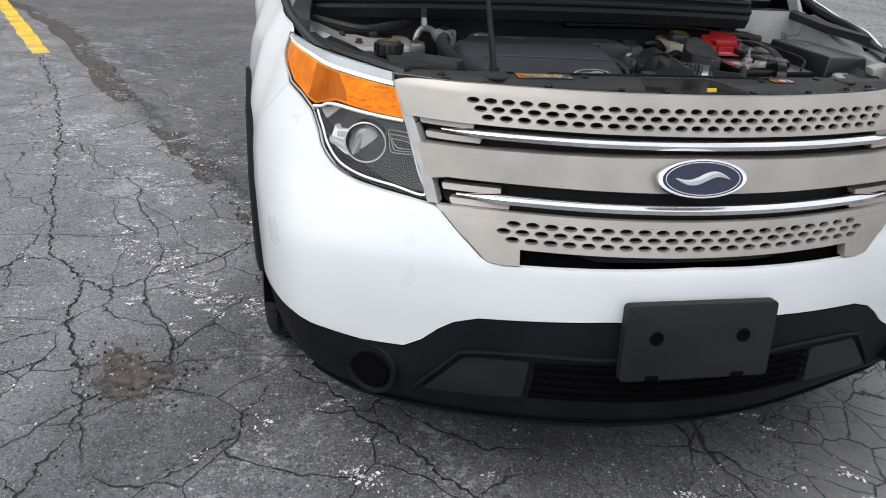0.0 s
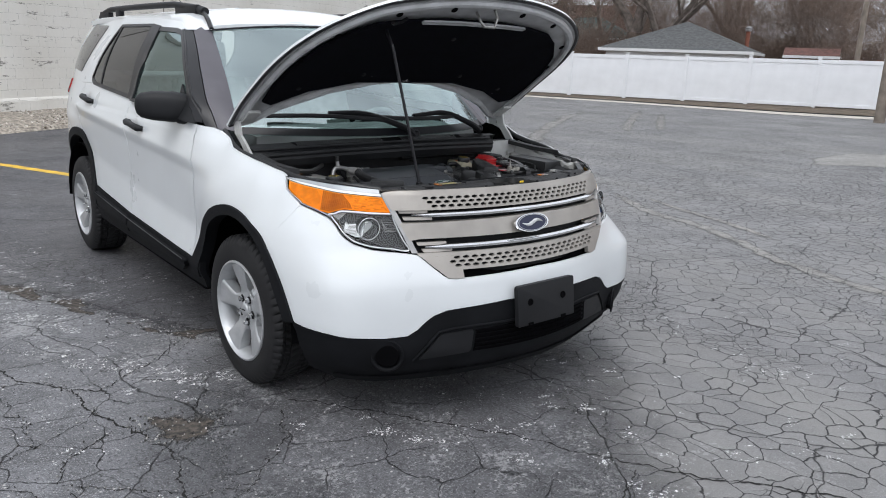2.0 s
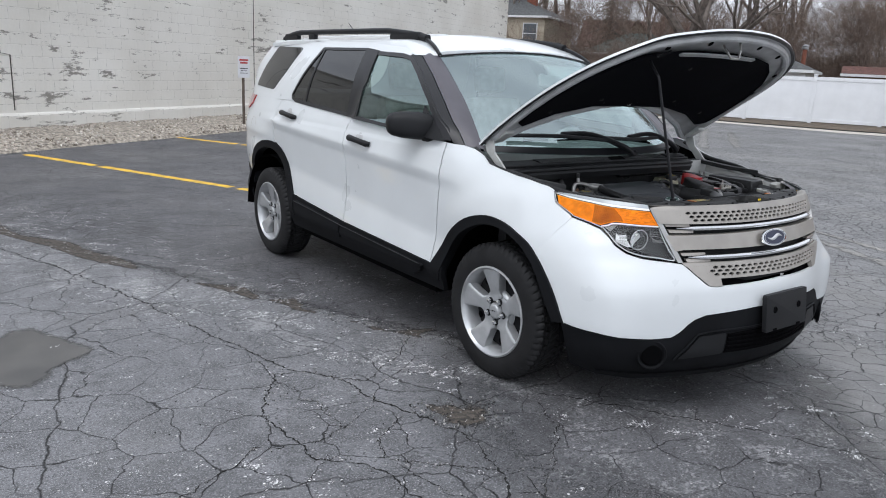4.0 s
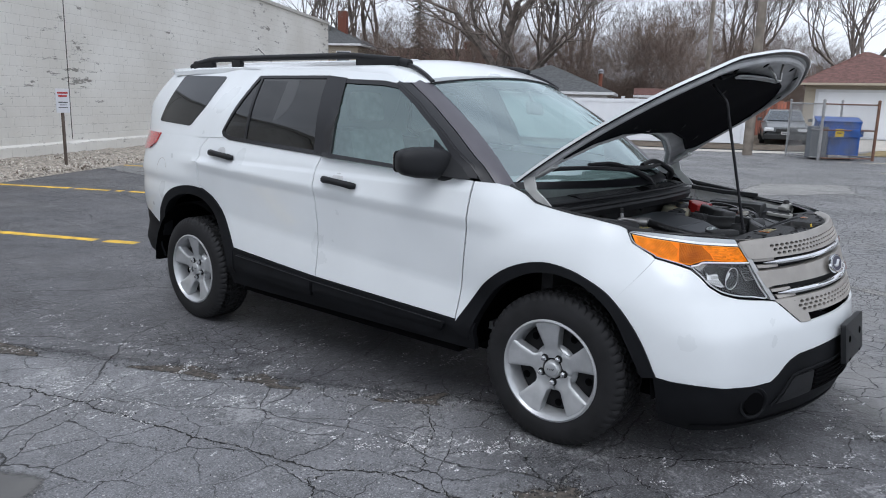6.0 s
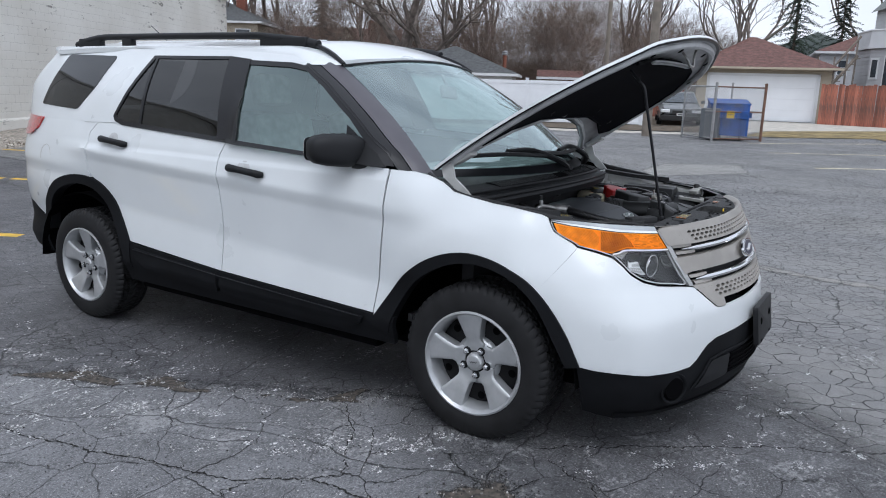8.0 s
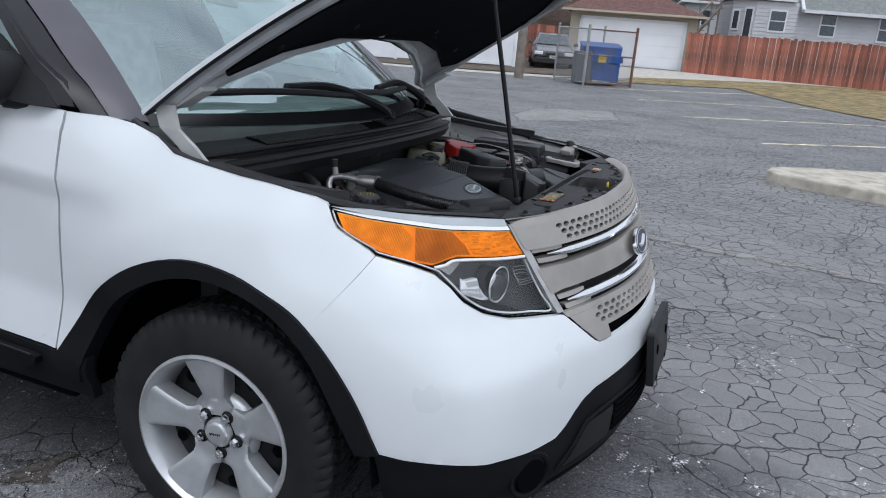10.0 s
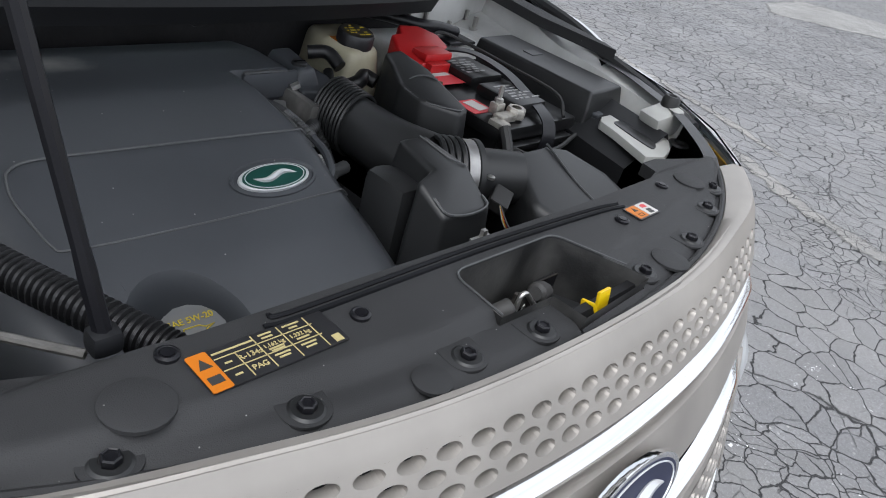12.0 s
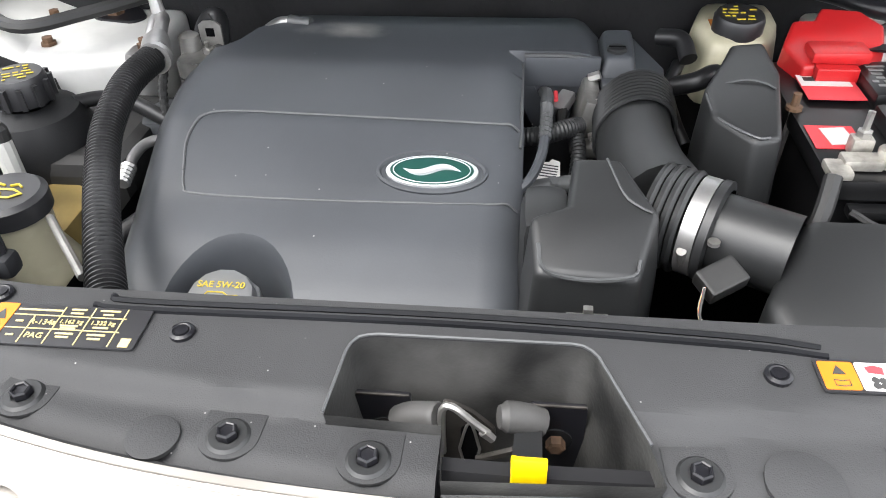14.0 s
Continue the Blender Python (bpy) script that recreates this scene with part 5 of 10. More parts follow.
# ---- headlights ----
AMBER = [(1.284, 1.000), (1.2, .992), (1.118, .986), (.96, .976), (.735, .968), (.688, .910), (.80, .912), (.925, .916), (.965, .908), (1.005, .897), (1.06, .902), (1.155, .922), (1.172, .930), (1.258, .965)]
for sg in (-1, 1):
    hl = part("headlight", patch(side(HL, sg), S, (.03, .02), -.040, .025), "lamp_black", suv, "headlight with amber upper lens and clear projector below", smooth=True)
    cover = part("amber_lens", patch(side(AMBER, sg), S, (.02, .015), .0, .0), "amber_cover", hl, "clear orange turn signal lens", smooth=True)
    cover.visible_shadow = False
    amber = part("amber_reflector", patch(side(AMBER, sg), S, (.02, .015), -.007, .0), "amber", hl, smooth=True)
    part("stepped_facet", patch(side([(1.262, .992), (1.10, .981), (1.065, .955), (1.07, .908), (1.15, .930), (1.240, .962)], sg), S, (.02, .01), -.0045, .003), "amber_rib", amber, smooth=True)
    part("dull_facet", patch(side([(1.06, .979), (.945, .972), (.90, .940), (.885, .920), (.93, .921), (.965, .912), (1.0, .902), (1.055, .907)], sg), S, (.02, .01), -.0045, .003), "amber_rib_dull", amber, smooth=True)
    part("bright_facet", patch(side([(.935, .973), (.745, .965), (.706, .918), (.80, .918), (.875, .920), (.895, .940)], sg), S, (.02, .01), -.0045, .003), "amber_bright", amber, smooth=True)
    part("upper_trim", patch(side([(1.296, 1.007), (1.2, .996), (.96, .980), (.738, .972), (.746, .981), (.96, .989), (1.2, 1.003)], sg), S, (.03, .02), .0005, .01), "lamp_rim", hl, "bright strip over the amber lens", smooth=True)
    part("lens_top", patch(side([(1.300, 1.013), (1.2, 1.0035), (.96, .9895), (.7465, .9815), (.756, .998), (.96, 1.006), (1.2, 1.014)], sg), S, (.03, .02), .0015, .01), "lens_top", hl, "grey clear upper edge of the lamp", smooth=True)
    part("lower_trim", T([S(sg * a, z, -.001) for a, z in smooth_path([(1.294, 1.004), (1.262, .9675), (1.172, .9295), (1.152, .9195), (1.05, .9005), (.99, .887)], 5)], .0026, 6), "lens_edge", hl, smooth=True)
    part("lower_trim", T([S(sg * a, z, -.010) for a, z in smooth_path([(.990, .886), (.945, .855), (.908, .826), (.852, .798), (.78, .782), (.69, .773), (.612, .765), (.636, .81), (.682, .895)], 5)], .0026, 6), "reflector", hl, smooth=True)
    part("divider", T([S(sg * a, z, -.001) for a, z in smooth_path([(1.0, .893), (.965, .899), (.93, .909), (.80, .908), (.69, .906)], 4)], .0040, 6), "lamp_rim", hl, smooth=True)
    part("corner_step", patch(side([(.985, .888), (.962, .894), (.935, .901), (.915, .900), (.95, .872)], sg), S, (.02, .01), -.016, .006), "lens_edge", hl, smooth=True)
    # clear edge of the lens beside the grille
    part("lens_edge", patch(side([(.600, .757), (.632, .822), (.684, .903), (.742, .984), (.715, .987), (.657, .905), (.606, .824), (.574, .757)], sg), S, (.03, .02), .002, .03), "lens_edge", hl, smooth=True)
    p = Vector(S(sg * .795, .846, -.016))
    nrm = (Vector((0, -.97, .0)) + Vector((sg * .22, 0, 0))).normalized()
    m = Matrix.Translation(p) @ nrm.to_track_quat("Z", "Y").to_matrix().to_4x4()
    part("projector_ring", T([tuple(m @ Vector((.045 * math.cos(a), .045 * math.sin(a), .004))) for a in np.linspace(0, 2 * math.pi, 41)[:-1]], .0017, 6, close=True), "reflector", hl, "thin bright ring", smooth=True)
    part("projector_barrel", L([(.044, -.045), (.0445, .003), (.042, .003), (.041, -.03)], 32, m), "lamp_black", hl, smooth=True)
    part("projector_lens", L([(.041, -.010), (.036, .006), (.024, .017), (.012, .021), (0, .022)], 32, m), "lens", hl, "clear projector lens", smooth=True)
    part("projector_shade", L([(.030, -.028), (.026, -.020), (0, -.018)], 24, m), "lamp_rim", hl, smooth=True)
    bz = part("lamp_bezel", patch(side([(.915, .864), (.905, .856), (.850, .862), (.838, .885), (.812, .890), (.818, .850), (.822, .815), (.850, .812), (.915, .830)], sg), S, (.02, .02), -.020, .014), "reflector", hl, "chromed bezel with a lamp strip", smooth=True)
    part("bezel_shelf", patch(side([(.900, .853), (.852, .857), (.845, .846), (.893, .842)], sg), S, (.02, .02), -.0185, .001), "lens_edge", bz, smooth=True)
    part("lamp_strip", patch(side(rounded([(.918, .840), (.850, .838), (.848, .818), (.912, .828)], .003), sg), S, (.02, .02), -.017, .004), "lens_edge", bz, smooth=True)
    for k in range(6):
        part("lamp_chip", patch(side([(.905 - .010 * k, .8375 - .001 * k), (.900 - .010 * k, .837 - .001 * k), (.900 - .010 * k, .832 - .001 * k), (.905 - .010 * k, .8325 - .001 * k)], sg), S, (.02, .02), -.0155, .001), "reflector", bz)
    for k in range(3):
        ring = rounded([(.735 - k * .004, .882 - k * .010), (.672 + k * .002, .880 - k * .010), (.648 + k * .004, .838 + k * .004), (.715 - k * .006, .836 + k * .004)], .008, 3)
        part("reflector_step", T([S(sg * a, z, -.012 - .004 * k) for a, z in ring], .0009, 4, close=True), "lens_edge", hl)
    cover = part("clear_lens", patch(side([(1.005, .886), (.95, .855), (.915, .824), (.855, .795), (.78, .778), (.69, .768), (.597, .759), (.624, .822), (.672, .900), (.80, .906), (.92, .910), (.96, .90)], sg), S, (.03, .02), .001, .0), "lens", hl, "clear lower lens", smooth=True)
    cover.visible_shadow = False
    part("edge_gasket", T([S(sg * a, z, -.001) for a, z in smooth_path(HL[:11], 4)], .0012, 5), "dark", hl)
    part("edge_gasket", T([S(sg * a, z, -.001) for a, z in HL[14:] + HL[:1]], .0016, 5), "dark", hl)

# ---- fenders, doors, quarters ----
FENDER = [(1.312, 1.018), (1.345, 1.029), (1.45, 1.046), (1.555, 1.055), (1.65, 1.070), (1.75, 1.088), (1.815, 1.122), (1.885, 1.147), (1.95, 1.160), (2.06, 1.162), (2.064, 1.10), (2.073, .95), (2.097, .72), (2.122, .50), (2.12, .47)] + FLARE[4:29] + [(1.163, .912), (1.18, .924), (1.275, .966)]
FDOOR = [(2.070, 1.162), (2.081, .95), (2.105, .72), (2.130, .487), (3.155, .523), (3.148, .82), (3.166, 1.06), (3.168, 1.14), (3.135, 1.225), (2.5, 1.197)]
RDOOR = [(3.161, .523), (3.154, .82), (3.172, 1.06), (3.174, 1.14), (3.141, 1.226), (4.05, 1.266), (4.28, 1.27), (4.35, 1.19), (4.348, .96), (4.30, .921)] + RFLARE[22:]
QUARTER = [(4.356, 1.19), (4.354, .96), (4.32, .924)] + RFLARE[::-1][24:] + [(5.0, .605), (5.21, .665), (5.6, .68), (6.2, .68), (6.2, 1.27), (4.286, 1.27)]
for sg in (-1, 1):
    part("fender", patch(side(FENDER, sg), S, (.035, .03), 0, .01), "white", suv, smooth=True)
    for name, poly, hd in (("front_door", FDOOR, (2.955, 1.076)), ("rear_door", RDOOR, (4.08, 1.151))):
        d = part(name, patch(side(poly, sg), S, (.05, .012), 0, .01), "white", suv, smooth=True)
        a, z = hd
        path = [(a - .125, z - .006), (a - .11, z - .002), (a - .06, z + .004), (a + .04, z + .012), (a + .10, z + .014), (a + .125, z + .013)]
        part("handle", T([S(sg * q, h, o) for (q, h), o in zip(path, (.002, .026, .032, .032, .026, .002))], [.014, .020, .018, .018, .021, .015], 10), "black", d, "black pull handle", smooth=True)
        # flat disc in the shaded white: the handle hollow's shade as colour
        cup = [(a + .02 + .045 * math.cos(t), z + .02 + .034 * math.sin(t)) for t in np.linspace(0, 2 * math.pi, 21)[:-1]]
        part("handle_cup", patch(side(cup, sg), lambda q, h, o: S(q, h, o), (.02, .02), .0012, 0), "shaded_white", d, smooth=True)
    q = part("quarter_panel", patch(side(QUARTER, sg), S, (.05, .03), 0, .01), "white", suv, smooth=True)
    fd = [(4.865 + .075 * math.cos(t), 1.01 + .075 * math.sin(t)) for t in np.linspace(-.3, math.pi * .95, 20)]
    part("fuel_door", T([S(sg * a, z, .0) for a, z in fd], .0015, 4), "grille", q, "round fuel door seam")
    part("rear_bumper", patch(side([(4.93, .36), (6.2, .36), (6.2, .675), (5.6, .675), (5.21, .66), (5.0, .60), (4.96, .605)], sg), S, (.06, .04), .002, .01), "cladding", suv, "black rear bumper side", smooth=True)
    part("tail_light", patch(side(rounded([(5.0, 1.254), (5.045, 1.184), (5.16, 1.135), (5.5, 1.12), (5.5, 1.26)], .01), sg), S, (.04, .03), .012, .02), "red_lens", suv, "red tail light", smooth=True)
    # wheel flares and sill cladding
    part("wheel_flare", patch(side([(2.128, .43)] + FLARE + FLARE_IN, sg), S, (.03, .03), .012, .06), "cladding", suv, "black plastic wheel arch flare", smooth=True)
    part("wheel_flare", patch(side(RFLARE + [(3.93, .42)] + RFLARE_IN, sg), S, (.03, .03), .012, .06), "cladding", suv, "black plastic wheel arch flare", smooth=True)
    rc = part("rocker_panel", patch(side([(2.02, .345), (3.99, .335), (4.02, .45), (3.96, .57), (3.158, .518), (2.125, .482), (2.09, .46), (2.0, .49)], sg), S, (.06, .03), .006, .03), "cladding", suv, "black sill cladding", smooth=True)
    part("door_moulding", patch(side(rounded([(2.20, .42), (2.17, .462), (3.145, .498), (3.15, .40), (2.3, .375)], .03), sg), S, (.06, .02), .028, .02), "cladding", rc, smooth=True)
    part("door_moulding", patch(side(rounded([(3.175, .40), (3.17, .50), (3.90, .545), (3.86, .49), (3.75, .43)], .03), sg), S, (.06, .02), .028, .02), "cladding", rc, smooth=True)
    part("moulding_line", T([S(sg * a, z, .034) for a, z in ((2.19, .466), (3.1, .5), (3.88, .540))], .003, 4), "trim", rc)

    # ---- cabin side ----
    W = cabin(sg)
    part("cabin_side", patch([(2.36, 1.715), (2.47, 1.62), (2.66, 1.40), (2.84, 1.25), (3.95, 1.25), (3.78, 1.45), (3.52, 1.715)], W, (.06, .05), 0, .01), "white", suv, smooth=True)
    qg = part("quarter_glass", patch(rounded([(3.345, 1.662), (2.745, 1.651), (2.83, 1.462), (2.965, 1.319), (3.47, 1.336), (3.42, 1.47)], .03), W, (.08, .06), .004, .004), "glass_dark", suv, "dark tinted rear quarter window", smooth=True)
    part("door_frame_top", patch([(1.15, 1.628), (1.27, 1.664), (1.67, 1.688), (2.39, 1.700), (2.49, 1.596), (2.69, 1.395), (2.86, 1.262), (2.84, 1.25), (2.70, 1.255), (2.50, 1.262), (2.555, 1.30), (2.48, 1.46), (2.37, 1.656), (1.72, 1.656), (1.60, 1.634), (1.25, 1.622), (1.16, 1.610)], W, (.06, .05), .004, .01), "white", suv, smooth=True)
    part("window_trim", patch([(2.37, 1.654), (2.48, 1.458), (2.553, 1.298), (2.53, 1.27), (2.46, 1.25), (1.60, 1.212), (.50, 1.17), (.505, 1.185), (1.58, 1.232), (2.44, 1.272), (2.515, 1.292), (2.53, 1.305), (2.45, 1.46), (2.35, 1.638), (1.72, 1.638), (1.725, 1.654)], W, (.06, .05), .006, .01), "trim", suv, "black window surround", smooth=True)
    part("door_pillar", patch([(1.73, 1.655), (1.56, 1.640), (1.45, 1.218), (1.62, 1.222)], W, (.08, .06), .009, .01), "trim", suv, "black centre pillar", smooth=True)
    part("rear_door_glass", patch([(2.35, 1.64), (1.72, 1.642), (1.61, 1.226), (2.45, 1.262), (2.53, 1.30), (2.46, 1.45)], W, (.1, .08), .001, .003), "glass_dark", suv, "dark tinted rear door window", smooth=True)
    part("glass_divider", patch([(2.345, 1.64), (2.325, 1.64), (2.275, 1.262), (2.30, 1.262)], W, (.1, .08), .006, .005), "trim", suv)
    part("front_door_glass", patch([(1.57, 1.628), (1.25, 1.618), (1.12, 1.598), (.95, 1.517), (.735, 1.384), (.55, 1.24), (.52, 1.18), (1.46, 1.224)], W, (.1, .08), .001, .003), "glass_side", suv, "lightly tinted front door window", smooth=True)
    part("window_frame", patch([(1.58, 1.636), (1.25, 1.626), (1.11, 1.606), (.94, 1.526), (.72, 1.392), (.50, 1.235), (.47, 1.17), (.56, 1.18), (.58, 1.235), (.75, 1.372), (.965, 1.503), (1.13, 1.586), (1.25, 1.602), (1.555, 1.612), (1.45, 1.22), (1.475, 1.22)], W, (.06, .05), .007, .01), "trim", suv, smooth=True)
    part("mirror_sail", patch([(.75, 1.34), (.55, 1.225), (.50, 1.165), (.72, 1.18)], W, (.08, .06), .010, .01), "black", suv, smooth=True)

    # white panel between the door frames and the roof
    bm, rows = bmesh.new(), []
    for y in np.linspace(1.12, 2.60, 40):
        lo = W(y, float(np.interp(y, [1.02, 1.06, 1.26, 1.67, 2.39, 2.6], [1.588, 1.600, 1.660, 1.684, 1.696, 1.70])), .003)
        hi = roof(sg * float(np.interp(y, [1.03, 1.25], [.640, .668])), y, .002)
        md = (Vector(lo) + Vector(hi)) / 2 + Vector((sg * .006, 0, .006))
        rows.append([bm.verts.new(p) for p in (lo, md, hi)])
    for r0, r1 in zip(rows, rows[1:]):
        for a in range(2):
            bm.faces.new((r0[a], r0[a + 1], r1[a + 1], r1[a]))
    tip = bm.verts.new((sg * .640, .985, 1.622))
    bm.faces.new((rows[0][0], rows[0][1], tip)), bm.faces.new((rows[0][1], rows[0][2], tip))
    part("roof_side", bm, "white", suv, smooth=True)

    # A-pillar: from fender to roof, with the black edge of the door frame behind it
    bm, bm2 = bmesh.new(), bmesh.new()
    rows, strips = [], []
    for k in range(16):
        t = 1.03 * k / 15
        ly, lz = np.interp(t, [0, .12, .42, .72, 1, 1.12], [.44, .50, .72, .94, 1.13, 1.22]), np.interp(t, [0, .12, .42, .72, 1, 1.12], [1.140, 1.222, 1.380, 1.514, 1.605, 1.646])
        lo = G(ly, lz, .012)
        lo = Vector((-sg * lo[0], lo[1], lo[2]))
        hi = Vector((sg * (.800 - .165 * t), .325 + .67 * t - .03 * math.sin(math.pi * t), 1.140 + .475 * t + .012 * math.sin(math.pi * t)))
        out = Vector((sg * .4, -.3, .35)).normalized()
        strips.append([bm2.verts.new(p) for p in (lo - out * .012, lo - out * .002, lo.lerp(hi, .20) + out * .004, lo.lerp(hi, .37) + out * .002, lo.lerp(hi, .39) - out * .02)])
        lo = lo.lerp(hi, .40) + out * .004
        mid = (lo + hi) / 2 + out * .012
        rows.append([bm.verts.new(p) for p in (lo - out * .02, lo, mid, hi, hi - out * .02)])
    for r0, r1 in zip(rows, rows[1:]):
        for a in range(4):
            bm.faces.new((r0[a], r0[a + 1], r1[a + 1], r1[a]))
    for r0, r1 in zip(strips, strips[1:]):
        for a in range(4):
            bm2.faces.new((r0[a], r0[a + 1], r1[a + 1], r1[a]))
    part("door_frame_edge", bm2, "trim", suv, smooth=True)
    part("front_pillar", bm, "pillar", suv, "dark grey windscreen pillar", smooth=True)

    # roof rail
    def rail(y):
        return .585 + .045 * math.sin(math.pi * (y - 1.1) / 2.3)
    ys = np.linspace(1.20, 3.32, 26)
    zs = [1.722 + .050 * min(1, (y - 1.20) / .42, (3.32 - y) / .30) ** .7 for y in ys]
    rr = part("roof_rail", T([(sg * rail(y), y, z) for y, z in zip(ys, zs)], [.019 + .007 * max(0, 1 - min(y - 1.2, 3.32 - y) / .35) for y in ys], 10), "black", suv, "black raised roof rail", smooth=True)
    for y, half in ((1.43, .17), (2.74, .05), (3.16, .12)):
        part("rail_foot", B(sg * rail(y) - .020, sg * rail(y) + .020, y - half, y + half, 1.70, 1.764, bev=.014), "black", rr, smooth=True)
    part("roof_channel", T(smooth_path([(sg * .597, 1.26, 1.724), (sg * .603, 1.18, 1.712), (sg * .622, 1.08, 1.676), (sg * .640, .99, 1.625)], 4), .013, 6), "trim", suv)

    # door mirror
    bm = bmesh.new()
    tip, root = Vector((sg * 1.128, .792, 1.236)), Vector((sg * .854, .655, 1.224))
    span = root - tip
    deep = Vector((span.y, -span.x, 0)).normalized() * -sg

    def shell(u, a, off=0.0):
        """The mirror shell: u from its outer end to its inner, a round it."""
        h = float(np.interp(u, [0, .03, .10, .28, .60, .80, .93, 1], [.020, .046, .064, .075, .079, .071, .052, .030])) + off
        d = float(np.interp(u, [0, .03, .10, .28, .60, .80, .93, 1], [.022, .046, .060, .070, .076, .070, .056, .036])) + off
        c, n_ = math.cos(a), math.sin(a)
        p = tip + span * u + deep * d * math.copysign(abs(c) ** .62, c)
        return (p.x, p.y, p.z + (h if n_ > 0 else h * .92) * math.copysign(abs(n_) ** .70, n_))
    rings = [[bm.verts.new(shell(u, 2 * math.pi * k / 36)) for k in range(36)] for u in (0, .012, .03, .06, .10, .18, .28, .40, .50, .60, .70, .80, .87, .93, .97, 1)]
    for r0, r1 in zip(rings, rings[1:]):
        for a in range(36):
            bm.faces.new((r0[a], r0[(a + 1) % 36], r1[(a + 1) % 36], r1[a]))
    bm.faces.new(rings[0]), bm.faces.new(rings[-1])
    bmesh.ops.recalc_face_normals(bm, faces=bm.faces[:])
    mir = part("side_mirror", bm, "black", suv, "black plastic door mirror", smooth=True)
    part("mirror_arm", T([(sg * x, y, z) for x, y, z in ((.84, .50, 1.176), (.87, .55, 1.180), (.90, .62, 1.186), (.95, .68, 1.192))], [.036, .042, .044, .042], 12), "black", mir, smooth=True)
    part("mirror_glass", PR(rounded([(-.10, -.05), (.10, -.045), (.10, .045), (-.10, .06)], .03), 0, .003, m=Matrix.Translation((sg * .992, .818, 1.230)) @ Matrix.Rotation(radians(sg * 23), 4, "Z") @ Matrix.Rotation(radians(90), 4, "X")), "mirror", mir)
    for u in (.26, .42, .58, .74):
        part("cap_rib", T([shell(u, t_, .0008) for t_ in (1.57, 1.75, 1.95, 2.15)], .0022, 5), "trim", mir)
    part("shell_seam", T([shell(u, 3.36, .0004) for u in np.linspace(.05, .97, 14)], .0020, 5), "dark", mir)

# ---- roof, windscreen ----
part("roof", patch([(0, .905), (.35, .94), (.645, 1.03), (.675, 1.25), (.675, 2.8), (.63, 3.5), (.3, 3.72), (-.3, 3.72), (-.63, 3.5), (-.675, 2.8), (-.675, 1.25), (-.645, 1.03), (-.35, .94)], roof, (.1, .1), 0, .03), "white", suv, smooth=True)
bm = bmesh.new()
for k in (-.3, 0, .3):
    tube(bm, [roof(k, y, .0) for y in np.linspace(1.4, 3.3, 9)], .006, 5)
part("roof_rib", bm, "white", suv)


def screen(u, v, off=0.0):
    """Windscreen: u across -1 to 1, v up 0 to 1."""
    w = .800 - .165 * v
    y0, y1 = .02 + .33 * u * u, .905 + .10 * u * u
    bulge = .035 * math.sin(math.pi * v)
    return (u * w, y0 + (y1 - y0) * v - bulge - off * .8, 1.125 + (1.625 + .045 * (1 - u * u) - 1.125) * v + bulge * .6 + off * .6)


ws = part("windscreen", patch([(-1, 0), (1, 0), (1, 1), (-1, 1)], screen, (.1, .1), 0, .004), "glass_front", suv, "greenish windscreen", smooth=True)
bm = T([screen(u, .985, .004) for u in np.linspace(-1, 1, 15)], .006, 5)
part("screen_seal", bm, "trim", ws)
part("screen_border", patch([(-1, 0), (1, 0), (1, .055), (-1, .055)], screen, (.1, .02), .003, 0), "trim", ws, "black printed border of the windscreen", smooth=True)
bm = bmesh.new()
box(bm, -.13, .12, -.016, .016, -.036, .040, .016, m=Matrix.Translation((.15, .85, 1.495)) @ Matrix.Rotation(radians(-12), 4, "X") @ Matrix.Rotation(radians(14), 4, "Z"))
tube(bm, [(.16, .86, 1.51), (.14, .90, 1.60)], .009, 6)
part("rearview_mirror", bm, "dash", suv, "interior rear-view mirror", smooth=True)
bm = bmesh.new()
tube(bm, [(.06, 3.2, 1.76), (.06, 3.42, 1.90)], .003, 5)
part("antenna", bm, "trim", suv, "short black roof antenna")
part("rear_glass", patch([(-.55, 1.30), (.55, 1.30), (.50, 1.66), (-.50, 1.66)], lambda x, z, o=0: (x, 4.0 - .85 * (z - 1.25) - .1 * abs(x), z), (.2, .2), 0, 0), "glass_dark", suv)
part("spoiler", B(-.53, .53, 3.50, 3.70, 1.68, 1.72, bev=.018), "white", suv, smooth=True)
part("tailgate", patch([(-.62, 1.24), (.62, 1.24), (.62, 1.32), (-.62, 1.32)], lambda x, z, o=0: (x, 4.0 - .2 * abs(x), z), (.2, .1), 0, .02), "white", suv)

# ---- cabin interior ----
part("dashboard", B(-.72, .72, .30, .75, .80, 1.13, bev=.06), "dash", suv, smooth=True)
part("headliner", patch([(-.6, 1.1), (.6, 1.1), (.6, 3.5), (-.6, 3.5)], lambda x, y, o=0: (x, y, roof(x, y)[2] - .04), (.2, .3), 0, 0), "headliner", suv)
part("cabin_floor", B(-.70, .70, .5, 3.3, .38, .42), "dash", suv)
for x in (-.38, .38):
    st = part("front_seat", B(x - .25, x + .25, 1.05, 1.55, .62, .78, bev=.06), "seat", suv, smooth=True)
    part("seat_back", box(bmesh.new(), -.24, .24, -.08, .08, 0, .62, .06, m=Matrix.Translation((x, 1.58, .74)) @ Matrix.Rotation(radians(-14), 4, "X")), "seat", st, smooth=True)
    part("headrest", box(bmesh.new(), -.13, .13, -.055, .055, 0, .19, .05, m=Matrix.Translation((x, 1.745, 1.385)) @ Matrix.Rotation(radians(-10), 4, "X")), "seat", st, smooth=True)
bench = part("rear_seat", B(-.66, .66, 2.15, 2.62, .60, .76, bev=.06), "seat", suv, smooth=True)
